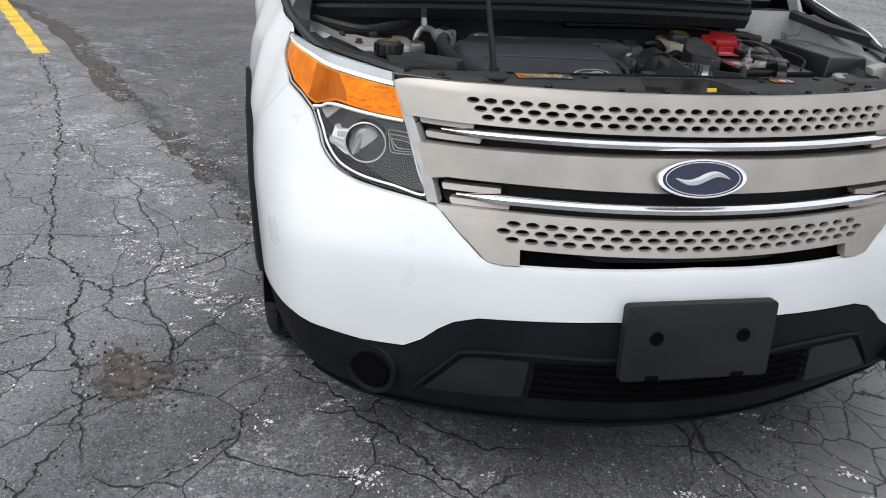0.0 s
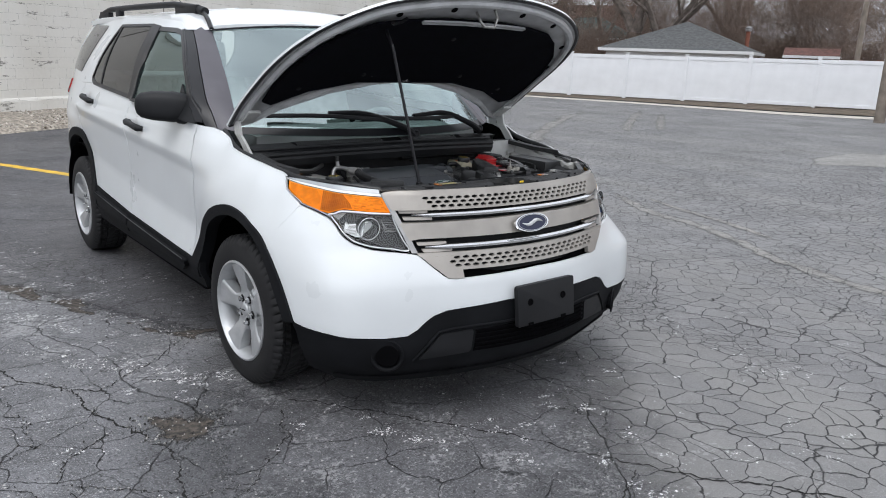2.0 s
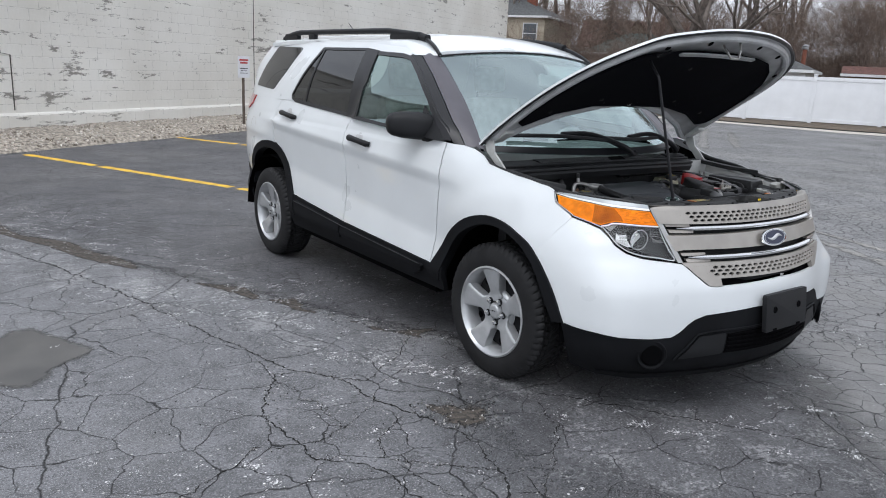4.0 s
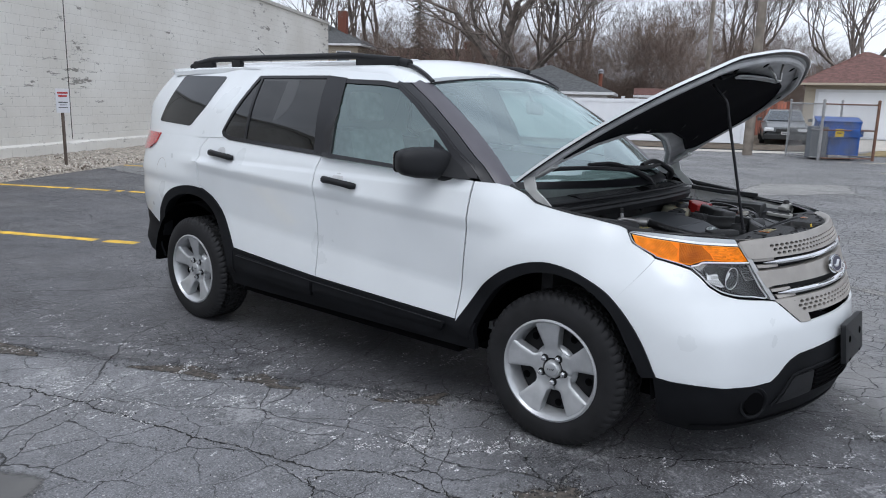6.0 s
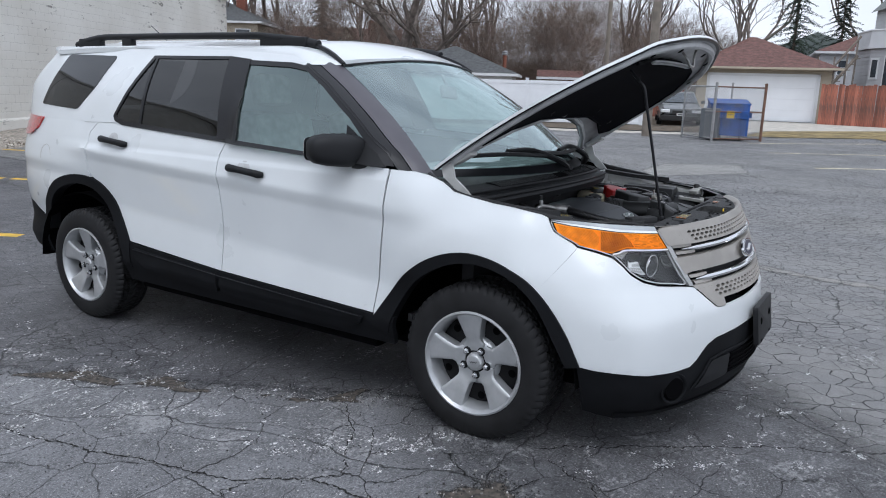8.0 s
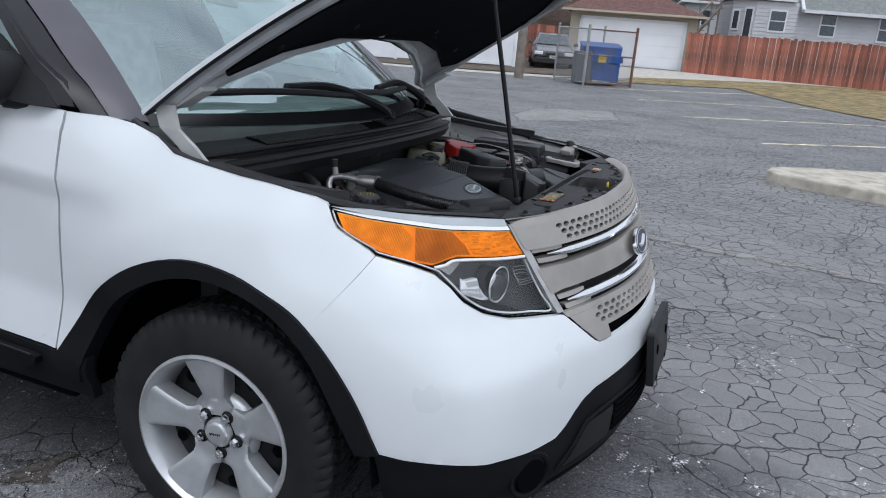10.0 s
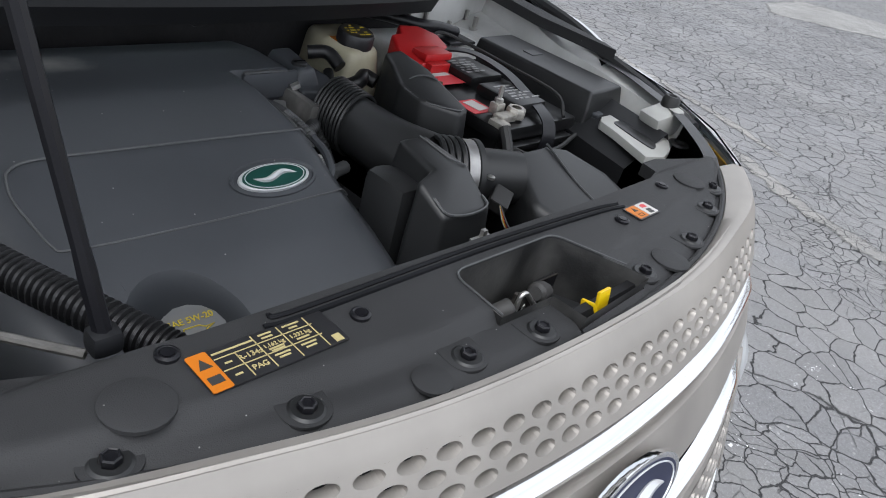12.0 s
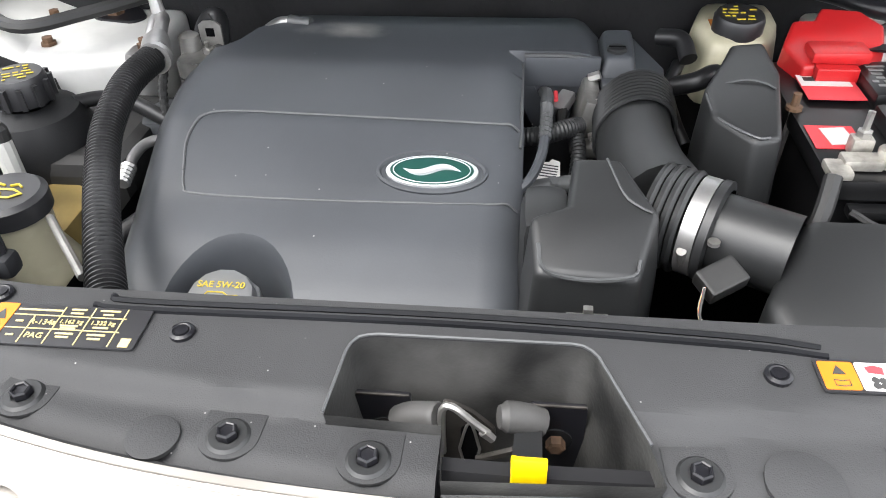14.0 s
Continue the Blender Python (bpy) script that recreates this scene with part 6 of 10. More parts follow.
part("seat_back", box(bmesh.new(), -.66, .66, -.08, .08, 0, .60, .06, m=Matrix.Translation((0, 2.66, .72)) @ Matrix.Rotation(radians(-16), 4, "X")), "seat", bench, smooth=True)
m = Matrix.Translation((.38, .92, 1.02)) @ Matrix.Rotation(radians(-66), 4, "X")
sw = part("steering_wheel", T([tuple(m @ Vector((.185 * math.cos(a), .185 * math.sin(a), 0))) for a in np.linspace(0, 2 * math.pi, 25)[:-1]], .016, 8, close=True), "dash", suv, smooth=True)
part("wheel_hub", L([(.0, .02), (.07, .015), (.08, -.02)], 16, m), "dash", sw)

# ---- wheels ----
def build_wheel():
    """A wheel at the origin, its outer face towards -x."""
    tilt = Matrix.Rotation(radians(-90), 4, "Y")
    bm, cols, na = bmesh.new(), [], 58 * 4
    flank = [(.118, .232, 0), (.124, .250, 0), (.125, .285, 0), (.121, .310, 0), (.116, .326, .4), (.108, .340, .9), (.100, .349, 1)]
    crown = [(x, .354, 1) for x in (.088, .080, .078, .074, .072, .048, .044, .042, .038, .014, .010)]
    prof = flank + crown
    prof += [(-x, r, g) for x, r, g in prof[::-1]]
    for k in range(na):
        ring = []
        for i, (x, r, g) in enumerate(prof):
            row = min(5, int((x + .125) / .042))
            a = 2 * math.pi * (k + 2 * (row % 2)) / na + x * .9 * (1 if row % 2 else -1)
            low = k % 4 == 3 or any(abs(abs(x) - c) < .0021 for c in (.076, .042))
            rr = r - (.009 * g if low and g else 0) + (.0012 if g == 0 and k % 8 < 2 and .28 < r < .31 else 0)
            ring.append(bm.verts.new((-x, rr * math.cos(a), rr * math.sin(a))))
        cols.append(ring)
    for k in range(na):
        a, b = cols[k], cols[(k + 1) % na]
        for i in range(len(prof) - 1):
            bm.faces.new((a[i], a[i + 1], b[i + 1], b[i]))
    bmesh.ops.recalc_face_normals(bm, faces=bm.faces[:])
    tyre = part("wheel", bm, "rubber", suv, "all-terrain tyre on a five-spoke silver alloy wheel", smooth=True)
    bm = L([(.238, .112), (.237, .124), (.229, .127), (.219, .114), (.212, .098), (.207, .06), (.205, .03), (.19, -.1)], 56, tilt)
    part("rim", bm, "alloy", tyre, smooth=True)

    def dish(x, y, off=0.0):
        r = math.hypot(x, y)
        d = np.interp(r, [0, .06, .085, .12, .17, .205, .220], [.084, .084, .086, .098, .108, .113, .115])
        return (-(d + off), x, y)

    def facet(poly):
        """The dish with its edges rolled down along the sides of one spoke."""
        segs = [(Vector(poly[i]), Vector(poly[i + 1])) for i in (*range(5), *range(8, 13))]

        def at(x, y, off=0.0):
            p, near = Vector((x, y)), 1.0
            for a, b in segs:
                t = min(1, max(0, (p - a).dot(b - a) / (b - a).length_squared))
                near = min(near, (p - a.lerp(b, t)).length)
            return dish(x, y, off - .007 * max(0, 1 - near / .011) ** 2)
        return at
    for k in range(5):
        c, t = math.cos(math.radians(90 + 72 * k)), math.sin(math.radians(90 + 72 * k))
        half = [(.050, .034), (.078, .052), (.094, .038), (.108, .034), (.160, .048), (.2165, .067)]
        out = [(.2195, .04), (.221, .0), (.2195, -.04)]
        poly = [(r * c - w * t, r * t + w * c) for r, w in half + out + [(r, -w) for r, w in half[::-1]]]
        part("spoke", patch(poly, facet(poly), (.009, .009), 0, .048), "alloy", tyre, smooth=True)
    part("hub_dish", L([(.112, .050), (.106, .066), (.088, .078), (.05, .080)], 40, tilt), "alloy", tyre, smooth=True)
    part("back_plate", L([(.205, .030), (.17, .046), (.12, .040), (.10, .05), (0, .05)], 40, tilt), "grille_dark", tyre, smooth=True)
    for k in range(10):
        a = math.radians(18 + 36 * k)
        part("vent_hole", L([(.018, .050), (.0, .051)], 12, Matrix.Translation((0, .168 * math.cos(a), .168 * math.sin(a))) @ tilt), "dark", tyre)
    bm = L([(.043, .080), (.040, .092), (.034, .094), (.031, .099), (.026, .101), (0, .102)], 32, tilt)
    part("hub_cap", bm, "alloy", tyre, smooth=True)
    bm = bmesh.new()
    for k in range(6):
        tube(bm, [(-.1025, -.016 + .006 * k, -.003 * (k % 2)), (-.1025, -.013 + .006 * k, .004)], .0015, 4)
    part("cap_mark", bm, "grille_dark", tyre)
    for k in range(5):
        a = math.radians(54 + 72 * k)
        part("lug_pocket", L([(.0185, .0855), (.0175, .0875), (.016, .0862), (0, .0862)], 20, Matrix.Translation((0, .060 * math.cos(a), .060 * math.sin(a))) @ tilt), "grille_dark", tyre)
        bm = L([(.0125, .074), (.0135, .097), (.0115, .104), (.006, .106), (0, .106)], 6, Matrix.Translation((0, .060 * math.cos(a), .060 * math.sin(a))) @ tilt)
        part("lug_nut", bm, "chrome", tyre)
    return tyre


wheel = build_wheel()
wheel.matrix_basis = Matrix.Translation((-.832, .010, .350)) @ Matrix.Rotation(radians(2), 4, "Z") @ Matrix.Rotation(radians(-7), 4, "X")
copy_thing(wheel, Matrix.Translation((-.828, 2.862, .352)) @ Matrix.Rotation(radians(2), 4, "X"))
copy_thing(wheel, Matrix.Translation((.832, .010, .350)) @ Matrix.Rotation(radians(182), 4, "Z"))
copy_thing(wheel, Matrix.Translation((.828, 2.862, .352)) @ Matrix.Rotation(radians(180), 4, "Z"))

# ---- hood ----
def hood_shut(x, y, off=0.0):
    w = abs(x) / .86
    z = 1.030 + .150 * (1 - ((y - .30) / 1.13) ** 2) - .085 * w ** 2.2
    rise = .010 * math.exp(-((abs(x) - .52) / .10) ** 2) * min(1, max(0, .1 - y))
    return Vector((x, y, z + rise + off))


def hood_open(x, y, off=0.0):
    p = hood_shut(x, y, off) - Vector((0, .29, 1.10))
    a = radians(36.6)
    return (p.x, .289 + p.y * math.cos(a) + p.z * math.sin(a), 1.187 - p.y * math.sin(a) + p.z * math.cos(a))


H_SIDE = [(0, .03), (.2, .045), (.45, .10), (.68, .20), (.80, .285), (.865, .295), (.872, .10), (.862, -.10), (.845, -.27), (.805, -.42), (.74, -.545), (.65, -.64), (.52, -.715), (.36, -.772), (.18, -.805), (0, -.815)]
H_SIDE = H_SIDE[:5] + eased(H_SIDE[5:], 3)


def inset(poly, d):
    c = Vector((0, -.28))
    out = []
    for x, y in poly:
        v = Vector((x, y)) - c
        out.append(tuple(c + v * (1 - d / max(v.length, .1))))
    return out


hood = part("hood", patch(both(H_SIDE), hood_open, (.06, .05), 0, .012), "white", suv, "white hood propped wide open", smooth=True)
part("hood_flange", patch(both(inset(H_SIDE, .004)), hood_open, (.06, .05), -.014, .0), "shaded_white", hood, "white inner hood frame, its shade put into a greyer white", smooth=True)
bm = bmesh.new()
rim = [hood_open(x, y, -.010) for x, y in both(inset(H_SIDE, .012))]
tube(bm, rim, .010, 6, close=True)
part("rim_seal", bm, "trim", hood, "dark sealed hood edge", smooth=True)
rib = both(inset(H_SIDE, .055))
bm = bmesh.new()
tube(bm, [hood_open(x, y, -.024) for x, y in rib], .018, 8, close=True)
part("inner_frame", bm, "shaded_white", hood, smooth=True)
PAD = [(0, -.02), (.3, -.03), (.55, .02), (.72, .10), (.77, .06), (.775, -.08), (.755, -.24), (.69, -.40), (.60, -.505), (.50, -.57), (.36, -.60), (.16, -.615), (0, -.615)]
part("insulation_pad", patch(both(rounded(PAD, .03, 3)), hood_open, (.07, .06), -.040, .0), "pad", hood, "black hood insulation pad", smooth=True)
part("pad_edge", T([hood_open(x, y, -.036) for x, y in both(PAD)], .008, 6, close=True), "pad", hood)
for x, y in ((-.62, -.02), (-.3, -.10), (.3, -.10), (.62, -.02), (0, -.45)):
    part("pad_clip", L([(.013, 0), (.010, -.004), (0, -.005)], 12, Matrix.Translation(hood_open(x, y, -.042)) @ Matrix.Rotation(radians(-36.6), 4, "X")), "grille_dark", hood)
for x, y in ((-.45, -.66), (-.2, -.715), (.2, -.715), (.45, -.66), (-.66, -.5), (.66, -.5), (.74, -.3), (-.74, -.3)):
    part("frame_hole", L([(.016, 0), (.014, -.002), (0, -.003)], 12, Matrix.Translation(hood_open(x, y, -.040)) @ Matrix.Rotation(radians(-36.6), 4, "X")), "dark", hood)
bm = T([hood_open(x, y, o) for x, y, o in ((-.05, -.69, -.03), (-.05, -.69, -.075), (-.03, -.68, -.10), (.03, -.68, -.10), (.05, -.70, -.06), (.02, -.73, -.035))], .006, 8)
part("latch_striker", bm, "steel", hood, "bent steel latch striker", smooth=True)
part("striker_plate", patch(rounded([(-.3, -.60), (.3, -.60), (.3, -.625), (-.3, -.625)], .01), hood_open, (.1, .05), -.045, .01), "shaded_white", hood)
bm = T([hood_open(x, y, -.045) for x, y in ((-.40, -.64), (-.41, -.60), (-.43, -.585), (-.45, -.60))], .007, 6)
part("prop_clip", bm, "black", hood)
for sg in (-1, 1):
    bm = bmesh.new()
    pts = [(hood_open(sg * .835, .24, -.02)), (sg * .836, .22, 1.14), (sg * .832, .17, 1.10), (sg * .828, .12, 1.05)]
    for a, b in zip(pts, pts[1:]):
        a, b = Vector(a), Vector(b)
        vs = [bm.verts.new(a + Vector(d)) for d in ((-.006, -.03, 0), (.006, -.03, 0), (.006, .03, 0), (-.006, .03, 0))] + [bm.verts.new(b + Vector(d)) for d in ((-.006, -.03, 0), (.006, -.03, 0), (.006, .03, 0), (-.006, .03, 0))]
        for i in range(4):
            bm.faces.new((vs[i], vs[(i + 1) % 4], vs[4 + (i + 1) % 4], vs[4 + i]))
    part("hood_hinge", bm, "bay_white", hood, "white painted hinge")
    part("hinge_plate", box(bmesh.new(), -.045, .015, -.05, .06, -.008, .008, .004, m=Matrix.Translation(hood_open(sg * .78, .17, -.05)) @ Matrix.Rotation(radians(-30), 4, "X") @ Matrix.Diagonal((-sg, 1, 1, 1))), "bay_white", hood)
prop = smooth_path([(-.387, -.602, 1.00), (-.401, -.584, 1.10), (-.430, -.549, 1.30), (-.456, -.516, 1.48), (-.466, -.504, 1.55), (-.464, -.480, 1.58), (-.456, -.447, 1.612), (-.452, -.434, 1.627)], 5)
pr = part("prop_rod", T(prop, [.0065 if p[2] > 1.06 else .0074 for p in prop], 8), "trim", suv, "thin black hood prop rod", smooth=True)
part("rod_pivot", B(-.399, -.375, -.613, -.592, .985, 1.006, bev=.006), "black", pr, smooth=True)

# ---- engine bay ----
def shield_front(x):
    return -.800 + .30 * x * x + .35 * x ** 4 - .020 * x


def shield(x, y, off=0.0):
    step_y = -.728 + .22 * x * x
    t = min(1, max(0, (step_y - y) / .014))
    lip = min(1, max(0, (shield_front(x) + .022 - y) / .02))
    back = min(1, max(0, (y + .628) / .012)) if y > -.64 else 0
    return (x, y, 1.0 - .012 * t * t * (3 - 2 * t) - .012 * lip - .010 * back + off)


# near-black floor paints the unlit depth of the bay
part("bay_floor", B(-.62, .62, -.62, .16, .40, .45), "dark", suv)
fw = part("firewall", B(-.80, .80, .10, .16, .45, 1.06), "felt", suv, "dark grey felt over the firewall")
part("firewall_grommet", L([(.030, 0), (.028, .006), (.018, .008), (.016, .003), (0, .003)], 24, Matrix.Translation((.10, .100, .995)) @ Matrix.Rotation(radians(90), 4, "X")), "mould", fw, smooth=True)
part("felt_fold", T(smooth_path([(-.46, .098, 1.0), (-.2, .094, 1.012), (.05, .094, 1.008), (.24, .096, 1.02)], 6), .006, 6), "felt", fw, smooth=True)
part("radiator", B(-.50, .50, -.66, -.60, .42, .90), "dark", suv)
edge_f = [(x, shield_front(x)) for x in np.linspace(-.62, .62, 41)]
rim_b = [(.62, -.66), (.60, -.615), (.50, -.585), (.462, -.585), (.455, -.612), (.40, -.632), (.25, -.636), (-.33, -.632), (-.40, -.625), (-.47, -.60), (-.54, -.575), (-.60, -.56), (-.64, -.575), (-.64, -.62)]
CAV = [(-.078, -.742), (-.0735, -.686), (-.0715, -.6785), (-.067, -.672), (-.060, -.669), (-.052, -.668), (.088, -.668), (.096, -.6695), (.102, -.674), (.1065, -.680), (.109, -.687), (.134, -.752), (.140, -.780), (.004, -.786), (.001, -.745)]
# the outline runs in to the cavity, round it and out again
front_l, front_r = [p for p in edge_f if p[0] <= 0], [p for p in edge_f if p[0] > 0]
outline = front_l + [(.0005, -.7985), (.0005, -.745)] + CAV[:14] + [(.0045, -.7865), (.0046, -.7986)] + front_r + rim_b
shield_ob = part("radiator_shield", patch(outline, shield, (.025, .007), 0, .02), "shield", suv, "grained black plastic radiator shield", smooth=True)
bm = bmesh.new()
for k in range(len(CAV)):
    a, b = CAV[k - 1], CAV[k]
    zs = (1.0, .985, .85)
    cx, cy = .02, -.71
    pts = [[(cx + (p[0] - cx) * f, cy + (p[1] - cy) * f, z - .001) for z, f in zip((.999, .97, .86), (1.0, .97, .82))] for p in (a, b)]
    vs = [[bm.verts.new(q) for q in col] for col in pts]
    for j in range(2):
        bm.faces.new((vs[0][j], vs[1][j], vs[1][j + 1], vs[0][j + 1]))
bmesh.ops.remove_doubles(bm, verts=bm.verts[:], dist=.0005)
lo = [bm.verts.new((.02 + (x - .02) * .82, -.71 + (y + .71) * .82, .859)) for x, y in CAV]
bm.faces.new(lo)
bmesh.ops.remove_doubles(bm, verts=bm.verts[:], dist=.002)
well = part("latch_well", bm, "well", shield_ob, "deep moulded well round the hood latch", smooth=True)
part("well_edge", T([(x, y, 1.001) for x, y in CAV[:12]], .0013, 5), "engine_line", shield_ob)
part("front_seal", T([(x, y + .004, .983) for x, y in edge_f], .005, 8), "shield", shield_ob, smooth=True)
part("rear_rib", T(smooth_path([(-.27, -.640, 1.0), (-.24, -.646, 1.001), (0, -.645, 1.001), (.2, -.652, 1.001), (.262, -.658, 1.0)]), .0028, 5), "cladding", shield_ob)
part("rear_rib", T(smooth_path([(-.28, -.651, 1.0), (-.24, -.655, 1.001), (0, -.654, 1.001), (.2, -.661, 1.001), (.265, -.667, 1.0)]), .0028, 5), "cladding", shield_ob)
# silver lip that joins the shield to the grille
bm, rows = bmesh.new(), []
for u in np.linspace(-.752, .752, 151):
    o = S(u, .996, .003)
    x = max(-.62, min(.62, o[0] * .965))
    yi = shield_front(x)
    rows.append([bm.verts.new(v) for v in (o, (o[0], o[1] + .003, .9972), (o[0] * .99, o[1] * .5 + yi * .5, .996), (x, yi - .001, .988), (x, yi + .008, .965))])
for a, b in zip(rows, rows[1:]):
    for k in range(4):
        bm.faces.new((a[k], a[k + 1], b[k + 1], b[k]))
bmesh.ops.recalc_face_normals(bm, faces=bm.faces[:])
part("top_edge", bm, "grille", grille, smooth=True)
for x, y in ((-.297, -.734), (-.140, -.757), (-.044, -.768), (.164, -.764), (.307, -.752), (.43, -.715), (-.43, -.705), (.51, -.684), (-.52, -.668)):
    z = shield(x, y)[2]
    u = [(-.021, .022), (-.021, .0)] + [(.021 * math.cos(a), .018 * math.sin(a)) for a in np.linspace(math.pi, 2 * math.pi, 15)] + [(.021, .022)]
    bo = part("pocket", PR(u, -.002, .0007, bev=.0006, m=Matrix.Translation((x, y, z)) @ Matrix.Rotation(.44 * x, 4, "Z")), "shield", shield_ob, smooth=True)
    part("washer", L([(.0150, .001), (.0135, .0022), (.0128, .0028), (.008, .0028)], 26, Matrix.Translation((x, y, z))), "mould", bo, smooth=True)
    part("flange_bolt", L([(.0074, .002), (.0074, .0072), (.0062, .0085), (.0050, .0080), (.0046, .0066), (0, .0064)], 6, Matrix.Translation((x, y, z)) @ Matrix.Rotation(x * 9, 4, "Z")), "trim", bo, "black hex flange bolt")
for x, y in ((-.199, -.677), (.226, -.688), (-.36, -.645), (.39, -.655)):
    part("push_clip", L([(.0095, 0), (.0095, .003), (.007, .0042), (.0052, .0034), (.0052, .0046), (0, .0048)], 18, Matrix.Translation((x, y, 1.0))), "trim", shield_ob)
for x, y, r in ((-.190, -.762, .018), (.40, -.655, .0), (.459, -.665, .024), (.226, -.765, .024), (-.40, -.68, .026)):
    if r:
        part("moulded_disc", L([(r, -.001), (r, .0022), (r - .002, .003), (0, .003)], 24, Matrix.Translation((x, y, shield(x, y)[2]))), "shield", shield_ob, smooth=True)

# labels
m_lab = Matrix.Translation((-.2905, -.677, 1.0022))
lab = part("service_label", PR(rounded([(-.063, -.0215), (.062, -.0215), (.062, .0205), (-.063, .0205)], .003), -.001, .0004), "label_black", shield_ob, "black and gold service label with orange end", at=m_lab)
part("orange_end", PR(rounded([(-.063, -.0215), (-.046, -.0215), (-.046, .0205), (-.063, .0205)], .002), 0, .0009), "orange", lab)
for x0, x1, y0, y1 in ((-.045, .045, .0085, .0093), (-.045, .045, -.0055, -.0047), (-.028, -.0272, -.02, .0088), (-.008, -.0072, -.02, .019), (.016, .0168, -.02, .019), (.042, .0428, -.02, .019), (.050, .0575, -.0195, -.011)):
    part("gold_rule", B(x0, x1, y0, y1, .0004, .0010), "gold", lab)
for words, x, y, s in (("R-134a", -.018, .0015, .0075), ("PAG", -.018, -.0125, .0075), ("1.332 kg", .029, .003, .0058), ("1.162 kg", .004, .003, .0056)):
    text_part("lettering", words, s, "gold", lab, Matrix.Translation((x, y, .0009)))
for k, (x, y, w) in enumerate(((-.026, .0145, .036), (.004, .0165, .012), (.004, .0125, .010), (.029, .0165, .016), (.029, .0125, .008), (.004, -.001, .014), (.004, -.0035, .012), (.029, -.0015, .012), (.004, -.009, .014), (.004, -.0125, .01), (.029, -.009, .014), (.029, -.013, .01), (-.037, .002, .006), (-.037, -.0125, .006))):
    part("text_bar", B(x - w / 2, x + w / 2, y - .0008, y + .0008, .0004, .0010), "gold", lab)
for y in (-.010, .008):
    part("warning_mark", PR([(-.060, y - .005), (-.049, y - .005), (-.0545, y + .006)] if y > 0 else [(-.060, y - .004), (-.049, y - .004), (-.049, y + .004), (-.060, y + .004)], .0008, .0013), "ink", lab)
m_lab = Matrix.Translation((.2785, -.686, 1.0022)) @ Matrix.Rotation(radians(1), 4, "Z")
lab = part("fan_warning_label", PR(rounded([(-.0265, -.0145), (.0265, -.0145), (.0265, .0145), (-.0265, .0145)], .003), -.001, .0004), "label_black", shield_ob, "small orange and white warning label", at=m_lab)
part("orange_half", PR(rounded([(-.0245, -.0125), (-.001, -.0125), (-.001, .0125), (-.0245, .0125)], .002), 0, .0009), "orange", lab)
part("white_half", PR(rounded([(.0, -.0125), (.0245, -.0125), (.0245, .0125), (.0, .0125)], .002), 0, .0009), "paper", lab)
part("warning_mark", PR([(-.017, .001), (-.008, .001), (-.0125, .009)], .0008, .0013), "ink", lab)
part("book_mark", T([(-.0175, -.009, .001), (-.0175, -.004, .001), (-.0125, -.005, .001), (-.0075, -.004, .001), (-.0075, -.009, .001), (-.0125, -.0095, .001)], .0005, 4, close=True), "ink", lab)
for k in range(4):
    part("fan_blade", L([(.0028, .0), (.0028, .0012), (0, .0013)], 10, Matrix.Translation((.012 + .0035 * math.cos(k * 1.57 + .7), -.006 + .0035 * math.sin(k * 1.57 + .7), 0))), "ink", lab)
part("red_mark", PR([(.007, .003), (.017, .002), (.018, .008), (.012, .010), (.006, .008)], .0, .0013), "sign_red_bay", lab)

# hood latch in the well
up = Matrix.Rotation(radians(90), 4, "X")
latch = part("hood_latch", PR(rounded([(-.022, -.075), (.026, -.075), (.030, .010), (.012, .030), (-.004, .038), (-.008, .038), (-.010, -.02)], .004), -.002, .002, m=Matrix.Translation((.006, -.706, .938)) @ up), "latch", suv, "greased steel hood latch with yellow release tab")
part("slot", PR(rounded([(-.0065, -.028), (.0065, -.028), (.0065, .026), (-.0065, .026)], .006), .002, .0032, m=Matrix.Translation((.017, -.706, .927)) @ up), "dark", latch)
part("slot_edge", T([(.017 + .0075 * math.cos(a), -.7095, .927 + .024 * math.sin(a) ** 3 + .006 * math.sin(a)) for a in np.linspace(0, 2 * math.pi, 25)[:-1]], .0012, 5, close=True), "steel", latch)
for x, z in ((-.049, .936), (.081, .934)):
    pl = part("latch_plate", PR(rounded([(-.021, -.050), (.021, -.050), (.021, .026), (-.021, .026)], .003), -.002, .002, m=Matrix.Translation((x, -.690, z)) @ up), "trim", latch)
    part("plate_edge", T([(x - .020, -.692, z + .0265), (x + .020, -.692, z + .0265)], .0011, 5), "latch", pl)
    part("plate_washer", L([(.0125, .002), (.0125, .0035), (0, .0036)], 20, Matrix.Translation((x, -.690, z - .012)) @ up), "cowl", pl)
    part("latch_bolt", L([(.0075, .003), (.0075, .010), (.005, .011), (0, .011)], 6, Matrix.Translation((x, -.691, z - .012)) @ up), "rust", pl)
part("hook", T(smooth_path([(-.003, -.712, .925), (-.003, -.712, .962), (-.001, -.712, .976), (.006, -.713, .978), (.020, -.714, .964), (.031, -.715, .954)], 4), .0030, 8), "steel", latch, smooth=True)
part("hook_end", T([(.027, -.715, .956), (.034, -.715, .948)], [.0042, .0036], 6), "steel", latch)
part("pivot_sleeve", T(smooth_path([(-.036, -.700, .943), (-.026, -.702, .951), (-.014, -.705, .956), (-.005, -.708, .960)], 4), [.0118] * 12 + [.0105], 12), "sleeve", latch, "dusty grey rubber sleeve", smooth=True)
part("pivot_sleeve", T(smooth_path([(.038, -.706, .962), (.048, -.704, .960), (.058, -.702, .956), (.068, -.700, .950)], 4), [.0085, .0095] + [.0118] * 11, 12), "sleeve", latch, "dusty grey rubber sleeve", smooth=True)
